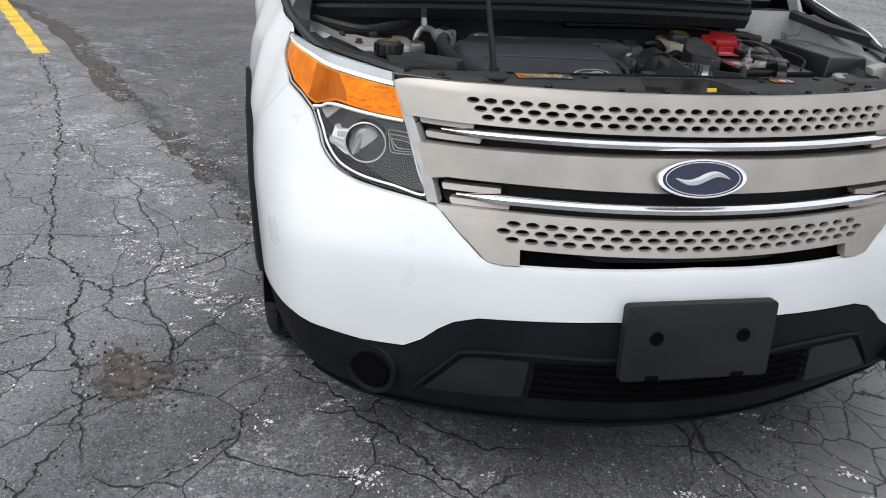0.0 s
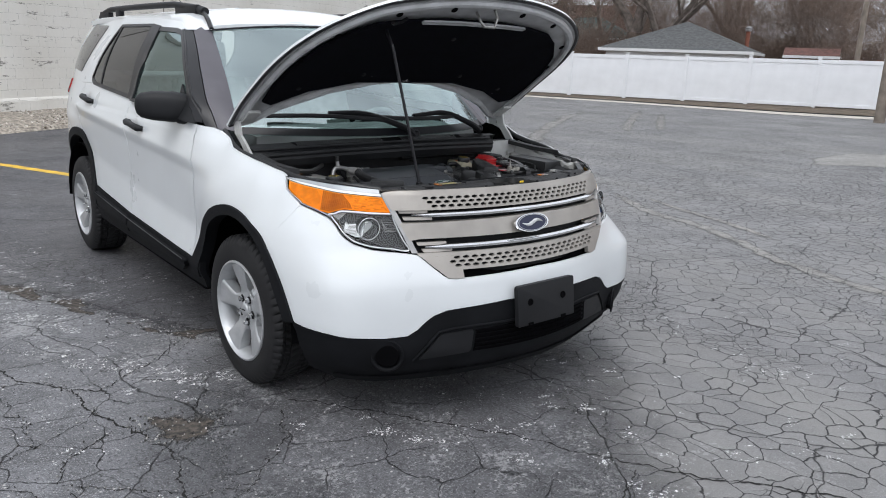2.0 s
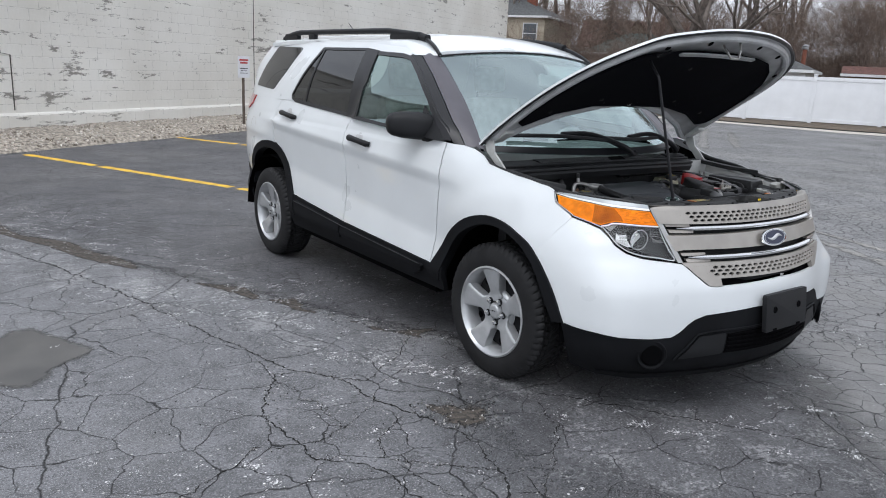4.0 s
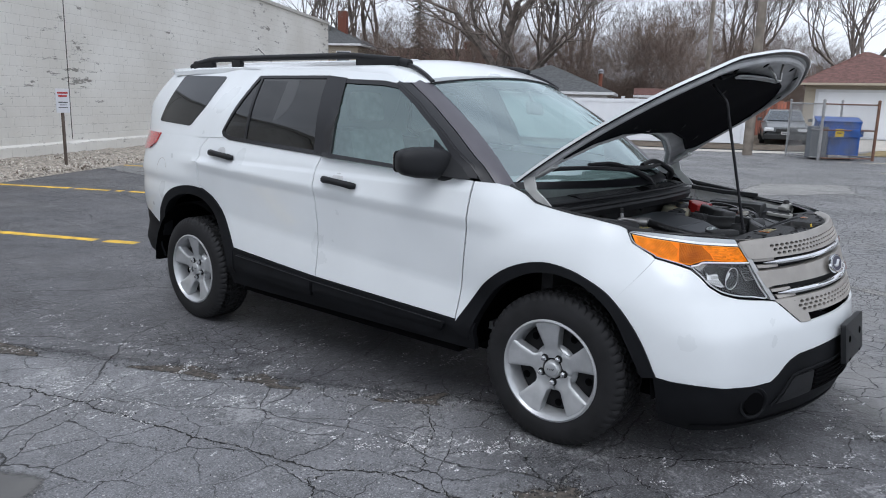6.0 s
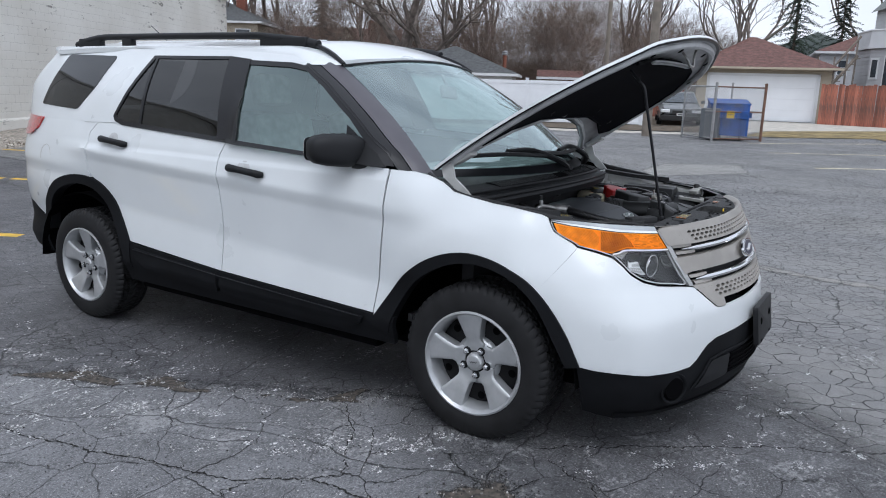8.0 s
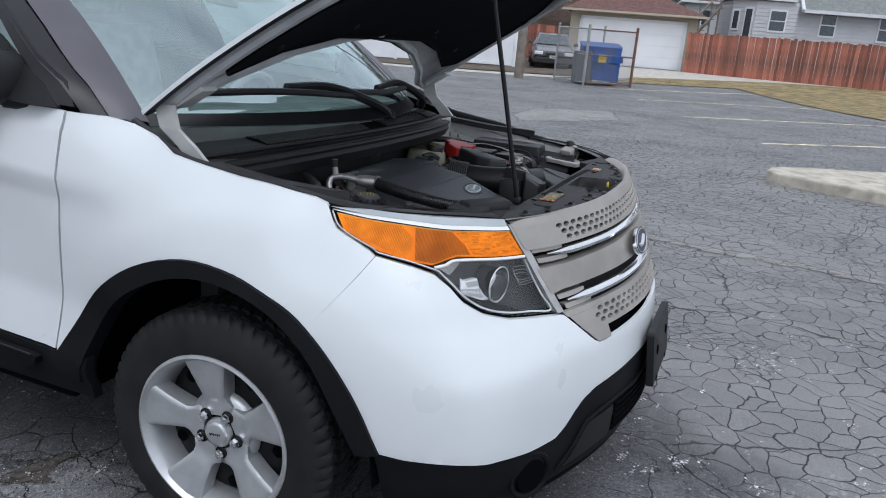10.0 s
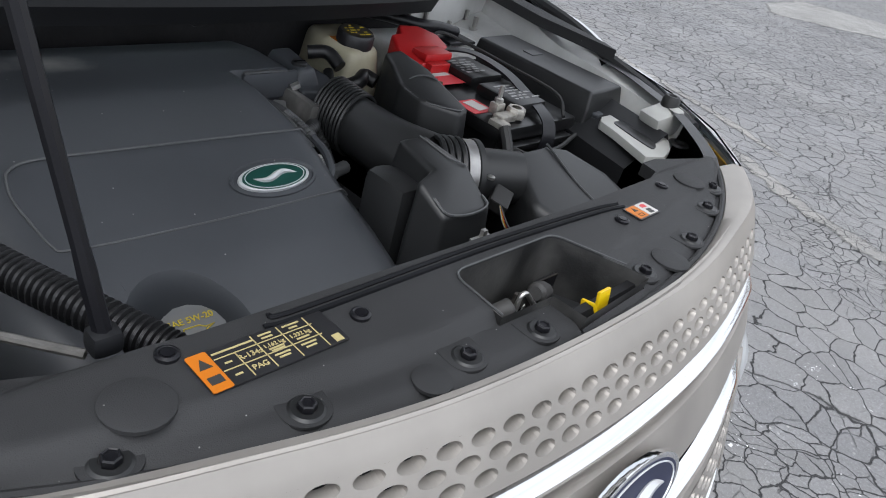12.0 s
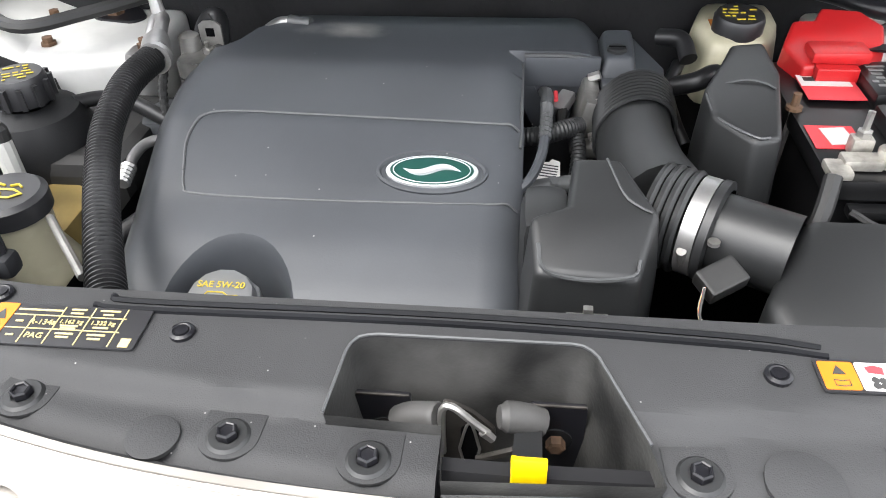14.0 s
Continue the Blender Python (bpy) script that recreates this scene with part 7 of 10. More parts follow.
part("spring_rod", T(smooth_path([(.023, -.713, .921), (.034, -.716, .930), (.050, -.718, .941)], 4), .0030, 6), "latch", latch, smooth=True)
part("lever", PR([(.046, -.775), (.068, -.775), (.069, -.705), (.050, -.705)], -.0018, .0018, m=Matrix.Translation((0, 0, .962)) @ Matrix.Translation((0, -.74, 0)) @ Matrix.Rotation(radians(-16), 4, "X") @ Matrix.Translation((0, .74, 0))), "mould", latch, "black steel lever")
# the tab stands up at the lever's end, with one side folded back
tab = part("release_tab", box(bmesh.new(), -.0110, .0110, -.0165, .0165, -.0022, .0022, .0016, m=Matrix.Translation((.0585, -.7725, .987)) @ Matrix.Rotation(radians(80), 4, "X")), "yellow", latch, "bright yellow release tab", smooth=True)
part("tab_side", box(bmesh.new(), -.0022, .0022, -.0110, .0090, -.010, .006, .0016, m=Matrix.Translation((.0490, -.764, .981)) @ Matrix.Rotation(radians(-12), 4, "X")), "yellow", tab, smooth=True)
part("latch_cable", T(smooth_path([(.070, -.748, .945), (.085, -.735, .930), (.112, -.722, .905)], 4), .004, 6), "cable", latch, smooth=True)
part("cable_grommet", T([(.098, -.728, .917), (.118, -.720, .900)], [.007, .010], 12), "cable", latch, smooth=True)
part("latch_cable", T(smooth_path([(.024, -.735, .885), (.036, -.735, .905), (.044, -.730, .925), (.046, -.725, .935)], 4), .0015, 5), "latch", latch, smooth=True)

# ---- engine cover ----
EC_Y = [.085, .066, .04, -.02, -.16, -.275, -.285, -.375, -.385, -.44, -.49, -.525, -.55, -.565, -.575]
EC_Z = [.90, .945, .964, .974, .978, .963, .959, .924, .919, .902, .880, .858, .825, .77, .66]


def cover(x, y, off=0.0):
    left = np.interp(y, [-.58, -.45, -.2, .0, .06], [-.414, -.430, -.444, -.430, -.41])
    t = max(0, (left + .075 - x) / .075)
    z = np.interp(y, EC_Y[::-1], EC_Z[::-1])
    r = max(0, (x - .034) / .016) if y < -.112 else max(0, (x - .12) / .03)
    return (float(x), float(y), float(z - .14 * t ** 2.2 - .016 * min(r, 1.0) ** 2 - .035 * max(0, r - 1) + off))


cap_c = (-.249, -.530)
arch = [(cap_c[0] + .073 * math.cos(a), cap_c[1] + .098 * math.sin(a)) for a in np.linspace(math.pi * .96, math.pi * .04, 17)]
EC = [(.056, -.575), (.049, -.118), (.150, -.115), (.156, .01), (.108, .045), (-.02, .064), (-.15, .070), (-.285, .048), (-.299, .008), (-.334, -.040), (-.347, -.084), (-.362, -.108), (-.396, -.114), (-.418, -.15), (-.439, -.22), (-.439, -.30), (-.426, -.45), (-.410, -.575), (-.324, -.575)] + arch + [(-.174, -.575)]
def cut_edges(bm, least=60):
    """Takes the small loose strips along a cut outline out of a mesh, into one of their own."""
    strips, left = bmesh.new(), set(bm.verts)
    while left:
        heap, isle = [left.pop()], []
        while heap:
            v = heap.pop()
            isle.append(v)
            for e in v.link_edges:
                o = e.other_vert(v)
                if o in left:
                    left.discard(o)
                    heap.append(o)
        if len(isle) < least:
            for f in {f for v in isle for f in v.link_faces}:
                strips.faces.new([strips.verts.new(v.co) for v in f.verts])
            bmesh.ops.delete(bm, geom=isle, context="VERTS")
    bmesh.ops.remove_doubles(strips, verts=strips.verts[:], dist=.0002)
    return strips


bm = patch(EC, cover, (.022, .012), 0, .06)
strips = cut_edges(bm)
ec = part("engine_cover", bm, "cover", suv, "black moulded engine cover with an oval badge", smooth=True)
part("cover_edge", strips, "cover", ec, smooth=True)
bm, rows = bmesh.new(), []
for x, y in arch:
    z = cover(x, y)[2]
    cx, cy = cap_c
    rows.append([bm.verts.new(p) for p in ((x, y, z), (cx + (x - cx) * .965, cy + (y - cy) * .965, z - .006), (cx + (x - cx) * .92, cy + (y - cy) * .92, z - .024), (cx + (x - cx) * .90, cy + (y - cy) * .90, .80))])
for r0, r1 in zip(rows, rows[1:]):
    for a in range(3):
        bm.faces.new((r0[a], r0[a + 1], r1[a + 1], r1[a]))
part("cap_recess", bm, "engine", ec, smooth=True)
# floor in near-black, so the cap recess gets its shade from colour
part("recess_floor", B(-.33, -.17, -.60, -.43, .79, .80), "dark", ec)
part("cover_ridge", T(smooth_path([cover(*p, .001) for p in ((-.338, -.355), (-.345, -.32), (-.343, -.295), (-.333, -.278), (-.30, -.270), (-.2, -.273), (-.05, -.278), (.0, -.280), (.015, -.2805), (.025, -.281), (.036, -.281), (.046, -.281))], 5), .0017, 6), "engine_line", ec, smooth=True)
part("cover_ridge", T(smooth_path([cover(*p, .0005) for p in ((-.338, -.355), (-.332, -.375), (-.315, -.383), (-.2, -.386), (-.05, -.385), (.0, -.384), (.015, -.384), (.025, -.3835), (.036, -.383), (.047, -.383))], 5), .0014, 6), "engine_line", ec, smooth=True)
part("notch_edge", T([cover(.048, y, .0) for y in (-.30, -.24, -.125)], .002, 5), "engine_line", ec)
part("notch_edge", T([(.050, -.117, .974), (.10, -.116, .974), (.150, -.114, .968)], .0026, 5), "engine_line", ec)
part("notch_wall", B(.050, .150, -.119, -.110, .930, .972, bev=.003), "cover", ec, smooth=True)
p0, py = Vector(cover(-.050, -.347)), (Vector(cover(-.050, -.33)) - Vector(cover(-.050, -.37))).normalized()
pz = Vector((1, 0, 0)).cross(py)
badge("cover_badge", ec, Matrix.Translation(p0 - pz * .006) @ Matrix(((1, py.x, pz.x, 0), (0, py.y, pz.y, 0), (0, py.z, pz.z, 0), (0, 0, 0, 1))) @ Matrix.Scale(1, 4), .0525, .0215, "badge_green", "silver_ink", "green oval badge with silver rim")
part("badge_surround", T([tuple(p0 + Vector((1, 0, 0)) * .061 * math.cos(a) + py * .028 * math.sin(a) + pz * .0005) for a in np.linspace(0, 6.283, 33)[:-1]], .003, 5, close=True), "engine", ec, smooth=True)

m_cap = Matrix.Translation((-.252, -.508, .864)) @ Matrix.Rotation(radians(14), 4, "X")
oc = part("oil_cap", L([(.036, -.03), (.036, .016), (.034, .022), (.030, .024), (0, .025)], 14, m_cap), "cap_grey", suv, "grey oil filler cap with yellow lettering", smooth=True)
part("cap_grip", L([(.040, -.03), (.040, .006), (.036, .010)], 10, m_cap), "cap_grey", oc)
text_part("lettering", "SAE 5W-20", .0105, "gold_bay", oc, m_cap @ Matrix.Translation((0, .012, .0253)), "yellow lettering", .0001)
part("oil_can_mark", T([tuple(m_cap @ Vector(p)) for p in ((-.022, -.004, .0255), (-.018, -.012, .0255), (.004, -.013, .0255), (.010, -.004, .0255), (.020, .000, .0255), (.010, -.001, .0255), (.004, .003, .0255), (-.012, .003, .0255), (-.016, -.004, .0255))], .0009, 4, close=True), "gold_bay", oc)

def moulded(name, label, rings, parent=None, mt="mould", bev=.008):
    """A moulded box from rings of (x, y, z), top first."""
    bm = bmesh.new()
    cols = [[bm.verts.new(p) for p in r] for r in rings]
    bm.faces.new(cols[0])
    for a, b in zip(cols, cols[1:]):
        for k in range(len(a)):
            bm.faces.new((a[k], b[k], b[(k + 1) % len(a)], a[(k + 1) % len(a)]))
    bmesh.ops.recalc_face_normals(bm, faces=bm.faces[:])
    es = [e for e in bm.edges if not e.is_boundary]
    bmesh.ops.bevel(bm, geom=es, offset=bev, segments=3, affect="EDGES", profile=.6, clamp_overlap=True)
    return part(name, bm, mt, parent or suv, label, smooth=True)


def drop(ring, dz, grow):
    cx, cy = sum(p[0] for p in ring) / len(ring), sum(p[1] for p in ring) / len(ring)
    return [(cx + (x - cx) * grow, cy + (y - cy) * grow, z + dz if dz else z) for x, y, z in ring]


# throttle gap beside the cover
def ribbed(pts, r, dr, n=5):
    path = smooth_path(pts, n)
    return T(path, [r if k % 2 else r - dr for k in range(len(path))], 10)


plate = part("throttle_flange", box(bmesh.new(), -.011, .011, -.042, .042, -.04, .04, .006, m=Matrix.Translation((.131, -.150, .905)) @ Matrix.Rotation(radians(12), 4, "Y")), "throttle", suv, "bare cast metal throttle flange", smooth=True)
for y, z in ((-.122, .945), (-.180, .935), (-.200, .900)):
    part("flange_bolt", T([(.136, y, z), (.150, y - .002, z + .006)], .0065, 6), "steel", plate)
part("throttle_stub", T([(.118, -.205, .885), (.150, -.200, .885)], .014, 12), "throttle", plate, smooth=True)
for pts, r in (([(.040, -.231, .915), (.075, -.234, .921), (.102, -.226, .926), (.122, -.206, .920)], .0125), ([(.118, -.215, .918), (.121, -.240, .898), (.116, -.275, .872)], .010)):
    part("braided_loom", ribbed(pts, r, .0012, 14), "mould", suv, "black braided wiring loom", smooth=True)
part("wire_lead", T(smooth_path([(.078, -.118, .922), (.081, -.150, .934), (.080, -.190, .938)], 6), .0085, 8), "engine_line", suv, smooth=True)
part("ribbed_sleeve", ribbed([(.080, -.190, .938), (.0795, -.215, .937), (.077, -.262, .933)], .0085, .0018, 10), "engine_line", suv, "ribbed black wire sleeve")
part("wire_lead", T(smooth_path([(.077, -.260, .933), (.072, -.298, .928), (.060, -.330, .918), (.040, -.350, .908)], 6), .0062, 8), "engine", suv, smooth=True)
part("connector", B(.090, .096, -.152, -.128, .918, .930, bev=.002), "sign_red_bay", suv, "red connector lock")
part("plug_body", box(bmesh.new(), -.010, .010, -.018, .018, -.008, .008, .003, m=Matrix.Translation((.103, -.145, .920)) @ Euler((.3, 0, -.5)).to_matrix().to_4x4()), "alum", suv, "foil-wrapped wire plug", smooth=True)
part("wire_lead", T(smooth_path([(.102, -.158, .916), (.100, -.185, .914), (.106, -.212, .910)], 6), .007, 8), "cable", suv, smooth=True)
m_tag = Matrix.Translation((.083, -.283, .902)) @ Euler((.22, .06, -.12)).to_matrix().to_4x4()
tag = part("wire_tag", PR([(-.017, -.019), (.016, -.018), (.012, .016), (.002, .019), (-.001, .013), (-.010, .012)], -.0004, .0004, m=m_tag), "paper", suv, "folded white paper tag with print")
for k in range(5):
    part("text_bar", B(-.010 + .0006 * k, .011, -.012 + .0046 * k, -.0102 + .0046 * k, .0005, .0009, m=m_tag), "ink", tag)
part("cross_pipe", T(smooth_path([(.040, -.312, .888), (.075, -.302, .890), (.125, -.288, .890)], 5), .0105, 10), "engine_line", suv, "black plastic cross pipe", smooth=True)
part("pipe_nut", T([(.084, -.300, .890), (.092, -.298, .890)], .0125, 6), "engine_line", suv)
part("cross_pipe", T(smooth_path([(.045, -.362, .862), (.070, -.378, .862), (.100, -.405, .858)], 5), .008, 10), "hose", suv, smooth=True)
part("wire_lead", ribbed([(.040, -.452, .842), (.070, -.455, .845), (.105, -.462, .842)], .009, .0015, 10), "cable", suv)
part("hidden_block", B(.045, .150, -.34, -.11, .74, .850, bev=.02), "cowl", suv, "dark cast engine block", smooth=True)
pad = moulded("throttle_cover", "black moulded cover beside the engine cover", [[(.150, -.020, .958), (.205, -.018, .958), (.222, -.060, .952), (.238, -.086, .946), (.234, -.140, .936), (.152, -.134, .944)], [(.148, -.018, .90), (.208, -.016, .90), (.226, -.058, .90), (.243, -.086, .90), (.238, -.146, .905), (.150, -.140, .905)]], None, "engine", .005)
moulded("screw_pad", "", [[(.158, -.030, .976), (.196, -.028, .976), (.192, -.108, .970), (.156, -.112, .970)], [(.150, -.022, .950), (.204, -.020, .950), (.200, -.118, .942), (.150, -.122, .942)]], pad, "engine", .008)
part("pad_screw", L([(.0135, 0), (.0135, .004), (.011, .006), (0, .006)], 20, Matrix.Translation((.172, -.090, .970))), "mould", pad, smooth=True)
part("screw_slot", B(.161, .183, -.0915, -.0885, .9758, .9768), "dark", pad)

# intake duct with bellows
duct = part("intake_duct", T(smooth_path([(.192, -.175, .925), (.185, -.25, .925), (.188, -.32, .925), (.200, -.385, .928)], 8), [.044 + .006 * (k / 24) for k in range(25)], 20), "mould", suv, "black air intake duct with ribbed ends", smooth=True)
for k in range(9):
    a = Vector((.192, -.163, .925)).lerp(Vector((.187, -.232, .925)), k / 8)
    part("bellow_ring", T([tuple(a + Vector((.050 * math.cos(t), .012 * math.cos(t), .050 * math.sin(t)))) for t in np.linspace(0, 6.283, 29)[:-1]], .0030, 6, close=True), "mould", duct, smooth=True)
ax = Vector((.875, -.480, .0)).normalized()
s1 = ax.cross(Vector((0, 0, 1))).normalized()
s2 = s1.cross(ax)
for k in range(4):
    a = Vector((.192, -.402, .930)) + ax * .010 * k
    part("bellow_ring", T([tuple(a + s1 * .051 * math.cos(t) + s2 * .050 * math.sin(t)) for t in np.linspace(0, 6.283, 29)[:-1]], .0048, 6, close=True), "mould", duct, smooth=True)
a = Vector((.192, -.402, .930))
m_ax = Matrix.Translation(a + ax * .045) @ ax.to_track_quat("Z", "Y").to_matrix().to_4x4()
part("hose_clamp", L([(.0505, -.008), (.0515, -.008), (.0515, .008), (.0505, .008)], 36, m_ax), "alum", duct, "steel hose clamp", smooth=True)
part("clamp_screw", T([tuple(a + ax * .045 + s1 * .042 - s2 * .020), tuple(a + ax * .045 + s1 * .054 + s2 * .004)], .005, 8), "steel", duct)
part("sensor_tube", L([(.041, -.01), (.041, .09)], 28, m_ax), "mould", duct, smooth=True)
part("clamp_collar", L([(.050, .008), (.053, .010), (.053, .018), (.045, .020)], 32, m_ax), "mould", duct, smooth=True)
sens = part("airflow_sensor", box(bmesh.new(), -.021, .021, -.015, .015, -.010, .010, .003, m=Matrix.Translation((.240, -.496, .922)) @ Euler((.3, -.2, .5)).to_matrix().to_4x4()), "cable", suv, "black sensor plug with thin wires")
part("sensor_screw", L([(.006, 0), (.006, .004), (0, .005)], 12, Matrix.Translation((.232, -.476, .948))), "steel", sens)
for k, mt in enumerate(("white_plastic", "yellow", "sign_red_bay", "cable")):
    part("thin_wire", T(smooth_path([(.222, -.512, .925), (.218, -.53 - .003 * k, .905), (.235 + .004 * k, -.55, .88), (.255, -.565, .86)], 4), .0016, 4), mt, sens)


res_top = [(.100, -.404, .996), (.146, -.410, 1.000), (.180, -.468, .976), (.156, -.540, .953), (.064, -.541, .958), (.058, -.489, .984), (.092, -.478, .990)]
res = moulded("resonator_box", "black moulded air resonator box", [res_top, drop(res_top, -.07, 1.12), [(x, y, .80) for x, y, z in drop(res_top, 0, 1.16)]])
part("moulded_seam", T(smooth_path([(.132, -.412, 1.0), (.146, -.455, .988), (.160, -.468, .983), (.172, -.470, .978)], 4), .0013, 5), "engine_line", res)
part("moulded_seam", T(smooth_path([(.066, -.515, .972), (.072, -.538, .960), (.11, -.545, .956), (.15, -.538, .956), (.158, -.52, .96)], 4), .0020, 5), "engine_line", res)
part("side_bulge", B(.050, .100, -.478, -.400, .82, .964, bev=.018), "mould", res, smooth=True)
part("spring_clip", B(.092, .128, -.578, -.566, .93, .936), "steel", res)
part("spring_clip", B(.106, .114, -.575, -.569, .936, .948), "steel", res)
b2_top = [(.300, -.150, 1.008), (.340, -.146, 1.010), (.345, -.215, 1.002), (.322, -.335, .985), (.292, -.345, .985), (.256, -.292, .988), (.256, -.240, .994), (.285, -.185, 1.004)]
b2 = moulded("air_box", "tall black moulded air box", [b2_top, drop(b2_top, -.075, 1.10), [(x, y, .80) for x, y, z in drop(b2_top, 0, 1.12)]])
part("moulded_seam", T(smooth_path([(.262, -.238, .992), (.30, -.232, 1.0), (.322, -.238, .9995), (.332, -.250, .998)], 4), .0013, 5), "engine_line", b2)
part("moulded_seam", T(smooth_path([(.257, -.25, .990), (.262, -.295, .985), (.292, -.338, .986), (.308, -.338, .9855)], 4), .0016, 5), "engine_line", b2)
in_top = [(.328, -.428, .953), (.413, -.436, .959), (.450, -.456, .958), (.480, -.525, .942), (.478, -.590, .926), (.288, -.590, .914), (.272, -.530, .930)]
inl = moulded("intake_box", "black moulded intake box", [in_top, drop(in_top, -.08, 1.03), [(x, y, .70) for x, y, z in in_top]], bev=.018)
part("moulded_seam", T(smooth_path([(.413, -.440, .959), (.408, -.455, .957), (.392, -.525, .937), (.388, -.588, .922)], 4), .0020, 5), "engine_line", inl)

# ---- battery side ----
bat = part("battery", B(.372, .575, -.372, -.10, .74, .945, bev=.006), "battery", suv, "black car battery with red cover over one terminal", smooth=True)
part("battery_lid", B(.362, .582, -.382, -.095, .938, .962, bev=.006), "battery", bat, smooth=True)
part("carry_lip", B(.385, .560, -.398, -.380, .925, .936, bev=.003), "battery", bat, smooth=True)
part("cell_cover", B(.445, .530, -.345, -.245, .960, .982, bev=.008), "battery", bat, smooth=True)
part("cell_cover", B(.455, .545, -.225, -.13, .960, .982, bev=.008), "battery", bat, smooth=True)
rn = random.Random(4)
for y0 in (-.325, -.205):
    for k in range(6):
        x = .460 + rn.uniform(0, .008)
        while x < .51:
            w = rn.uniform(.006, .024)
            part("moulded_text_bar", B(x, min(.533, x + w), y0 + .0105 * k, y0 + .0105 * k + .0045, .982, .9828), "alum", bat)
            x += w + rn.uniform(.003, .009)
def strap(pts, w, th):
    bm, rows = bmesh.new(), []
    pts = [Vector(p) for p in smooth_path(pts, 6)]
    for k, p in enumerate(pts):
        t = (pts[min(k + 1, len(pts) - 1)] - pts[max(k - 1, 0)]).normalized()
        s = t.cross(Vector((0, 0, 1))).normalized() * w / 2
        up = s.cross(t).normalized() * th
        rows.append([bm.verts.new(p + v) for v in (s, s + up, -s + up, -s)])
    for a, b in zip(rows, rows[1:]):
        for i in range(4):
            bm.faces.new((a[i], a[(i + 1) % 4], b[(i + 1) % 4], b[i]))
    bmesh.ops.recalc_face_normals(bm, faces=bm.faces[:])
    return bm


part("hold_down_strap", strap([(.455, -.105, .970), (.480, -.122, .992), (.515, -.165, 1.0), (.527, -.24, .992), (.514, -.31, .978), (.484, -.375, .972), (.470, -.402, .955), (.466, -.408, .91)], .024, .003), "trim", bat, "flat black rubber strap", smooth=True)
lab = part("red_label", B(.385, .452, -.215, -.150, .968, .9688), "sign_red_bay", bat, "red and white battery label")
part("white_half", B(.386, .446, -.180, -.152, .9688, .9694), "paper", lab)
part("barcode", B(.392, .440, -.168, -.158, .9694, .9697), "ink", lab)
lab = part("red_label", B(.366, .418, -.318, -.268, .9622, .9632), "sign_red_bay", bat, "red and white battery label")
part("white_half", box(bmesh.new(), -.014, .014, -.018, .018, 0, .0007, m=Matrix.Translation((.396, -.292, .9634)) @ Matrix.Rotation(.12, 4, "Z")), "paper", lab)
bm = L([(.009, -.006), (.0165, -.006), (.017, .008), (.015, .011), (.009, .011)], 8, Matrix.Translation((.430, -.352, .972)))
for x0, x1, y0, y1, z0, z1 in ((.378, .418, -.366, -.344, .964, .976), (.392, .414, -.340, -.322, .966, .986), (.360, .384, -.382, -.352, .962, .972)):
    box(bm, x0, x1, y0, y1, z0, z1, .003)
tm = part("battery_clamp", bm, "lead", bat, "bare lead battery clamp", smooth=True)
part("clamp_bolt", L([(.008, 0), (.008, .008), (.004, .009), (.004, .03), (0, .031)], 6, Matrix.Translation((.403, -.331, .985))), "steel", tm)
part("battery_cable", T(smooth_path([(.362, -.385, .970), (.352, -.41, .945), (.335, -.44, .90), (.33, -.47, .85)], 5), .009, 8), "cable", bat, smooth=True)
part("handle_strap", T(smooth_path([(.385, -.396, .935), (.42, -.412, .925), (.50, -.412, .925), (.57, -.398, .935)], 5), .004, 6), "cable", bat)
red_top = [(.378, -.105, .990), (.398, -.060, 1.004), (.425, -.058, 1.004), (.44, -.030, 1.010), (.490, -.035, 1.008), (.508, -.075, 1.004), (.492, -.130, .996), (.455, -.150, .992), (.392, -.155, .982)]
rc = moulded("terminal_cover", "bright red plastic terminal cover", [red_top, drop(red_top, -.05, 1.05)], bat, "red", .006)
part("cover_rib", B(.405, .455, -.168, -.150, .965, .985, bev=.002), "red", rc)
part("cover_step", B(.40, .47, -.155, -.115, .985, 1.0, bev=.005), "red", rc, smooth=True)
part("thin_lead", T(smooth_path([(.50, -.06, .99), (.54, -.055, 1.0), (.58, -.10, .99), (.59, -.2, .985), (.575, -.33, .985), (.54, -.38, .965)], 6), .0035, 6), "cable", bat)
part("hold_rod", T([(.362, -.225, .80), (.366, -.228, .965)], .004, 6), "steel", suv)
part("hold_nut", L([(.010, 0), (.010, .004), (.005, .005), (.005, .02), (0, .02)], 8, Matrix.Translation((.366, -.228, .962))), "rust", suv)

br = moulded("brake_reservoir", "cream plastic brake fluid reservoir with black cap", [[(.298, -.072, .978), (.372, -.064, .978), (.402, .0, .980), (.405, .07, .980), (.31, .075, .980), (.285, .0, .978)], [(.290, -.085, .89), (.38, -.075, .89), (.412, .0, .89), (.414, .08, .89), (.30, .085, .89), (.272, .0, .89)]], None, "cream", .02)
m_bc = Matrix.Translation((.338, -.030, .976)) @ Matrix.Rotation(radians(6), 4, "X")
part("reservoir_cap", L([(.034, 0), (.034, .020), (.031, .025), (0, .026)], 18, m_bc), "label_black", br, "black cap with yellow print", smooth=True)
part("orange_mark", B(.305, .322, -.02, .0, .978, .980), "orange", br)
for pts, r in (([(.235, -.03, .965), (.262, -.05, .97), (.27, -.08, .955)], .012), ([(.25, -.11, .93), (.275, -.125, .945), (.300, -.112, .950), (.312, -.13, .945)], .013), ([(.262, -.06, .94), (.245, -.10, .92), (.25, -.15, .90), (.262, -.18, .88)], .009)):
    part("coolant_hose", T(smooth_path(pts, 6), r, 10), "hose", suv, smooth=True)

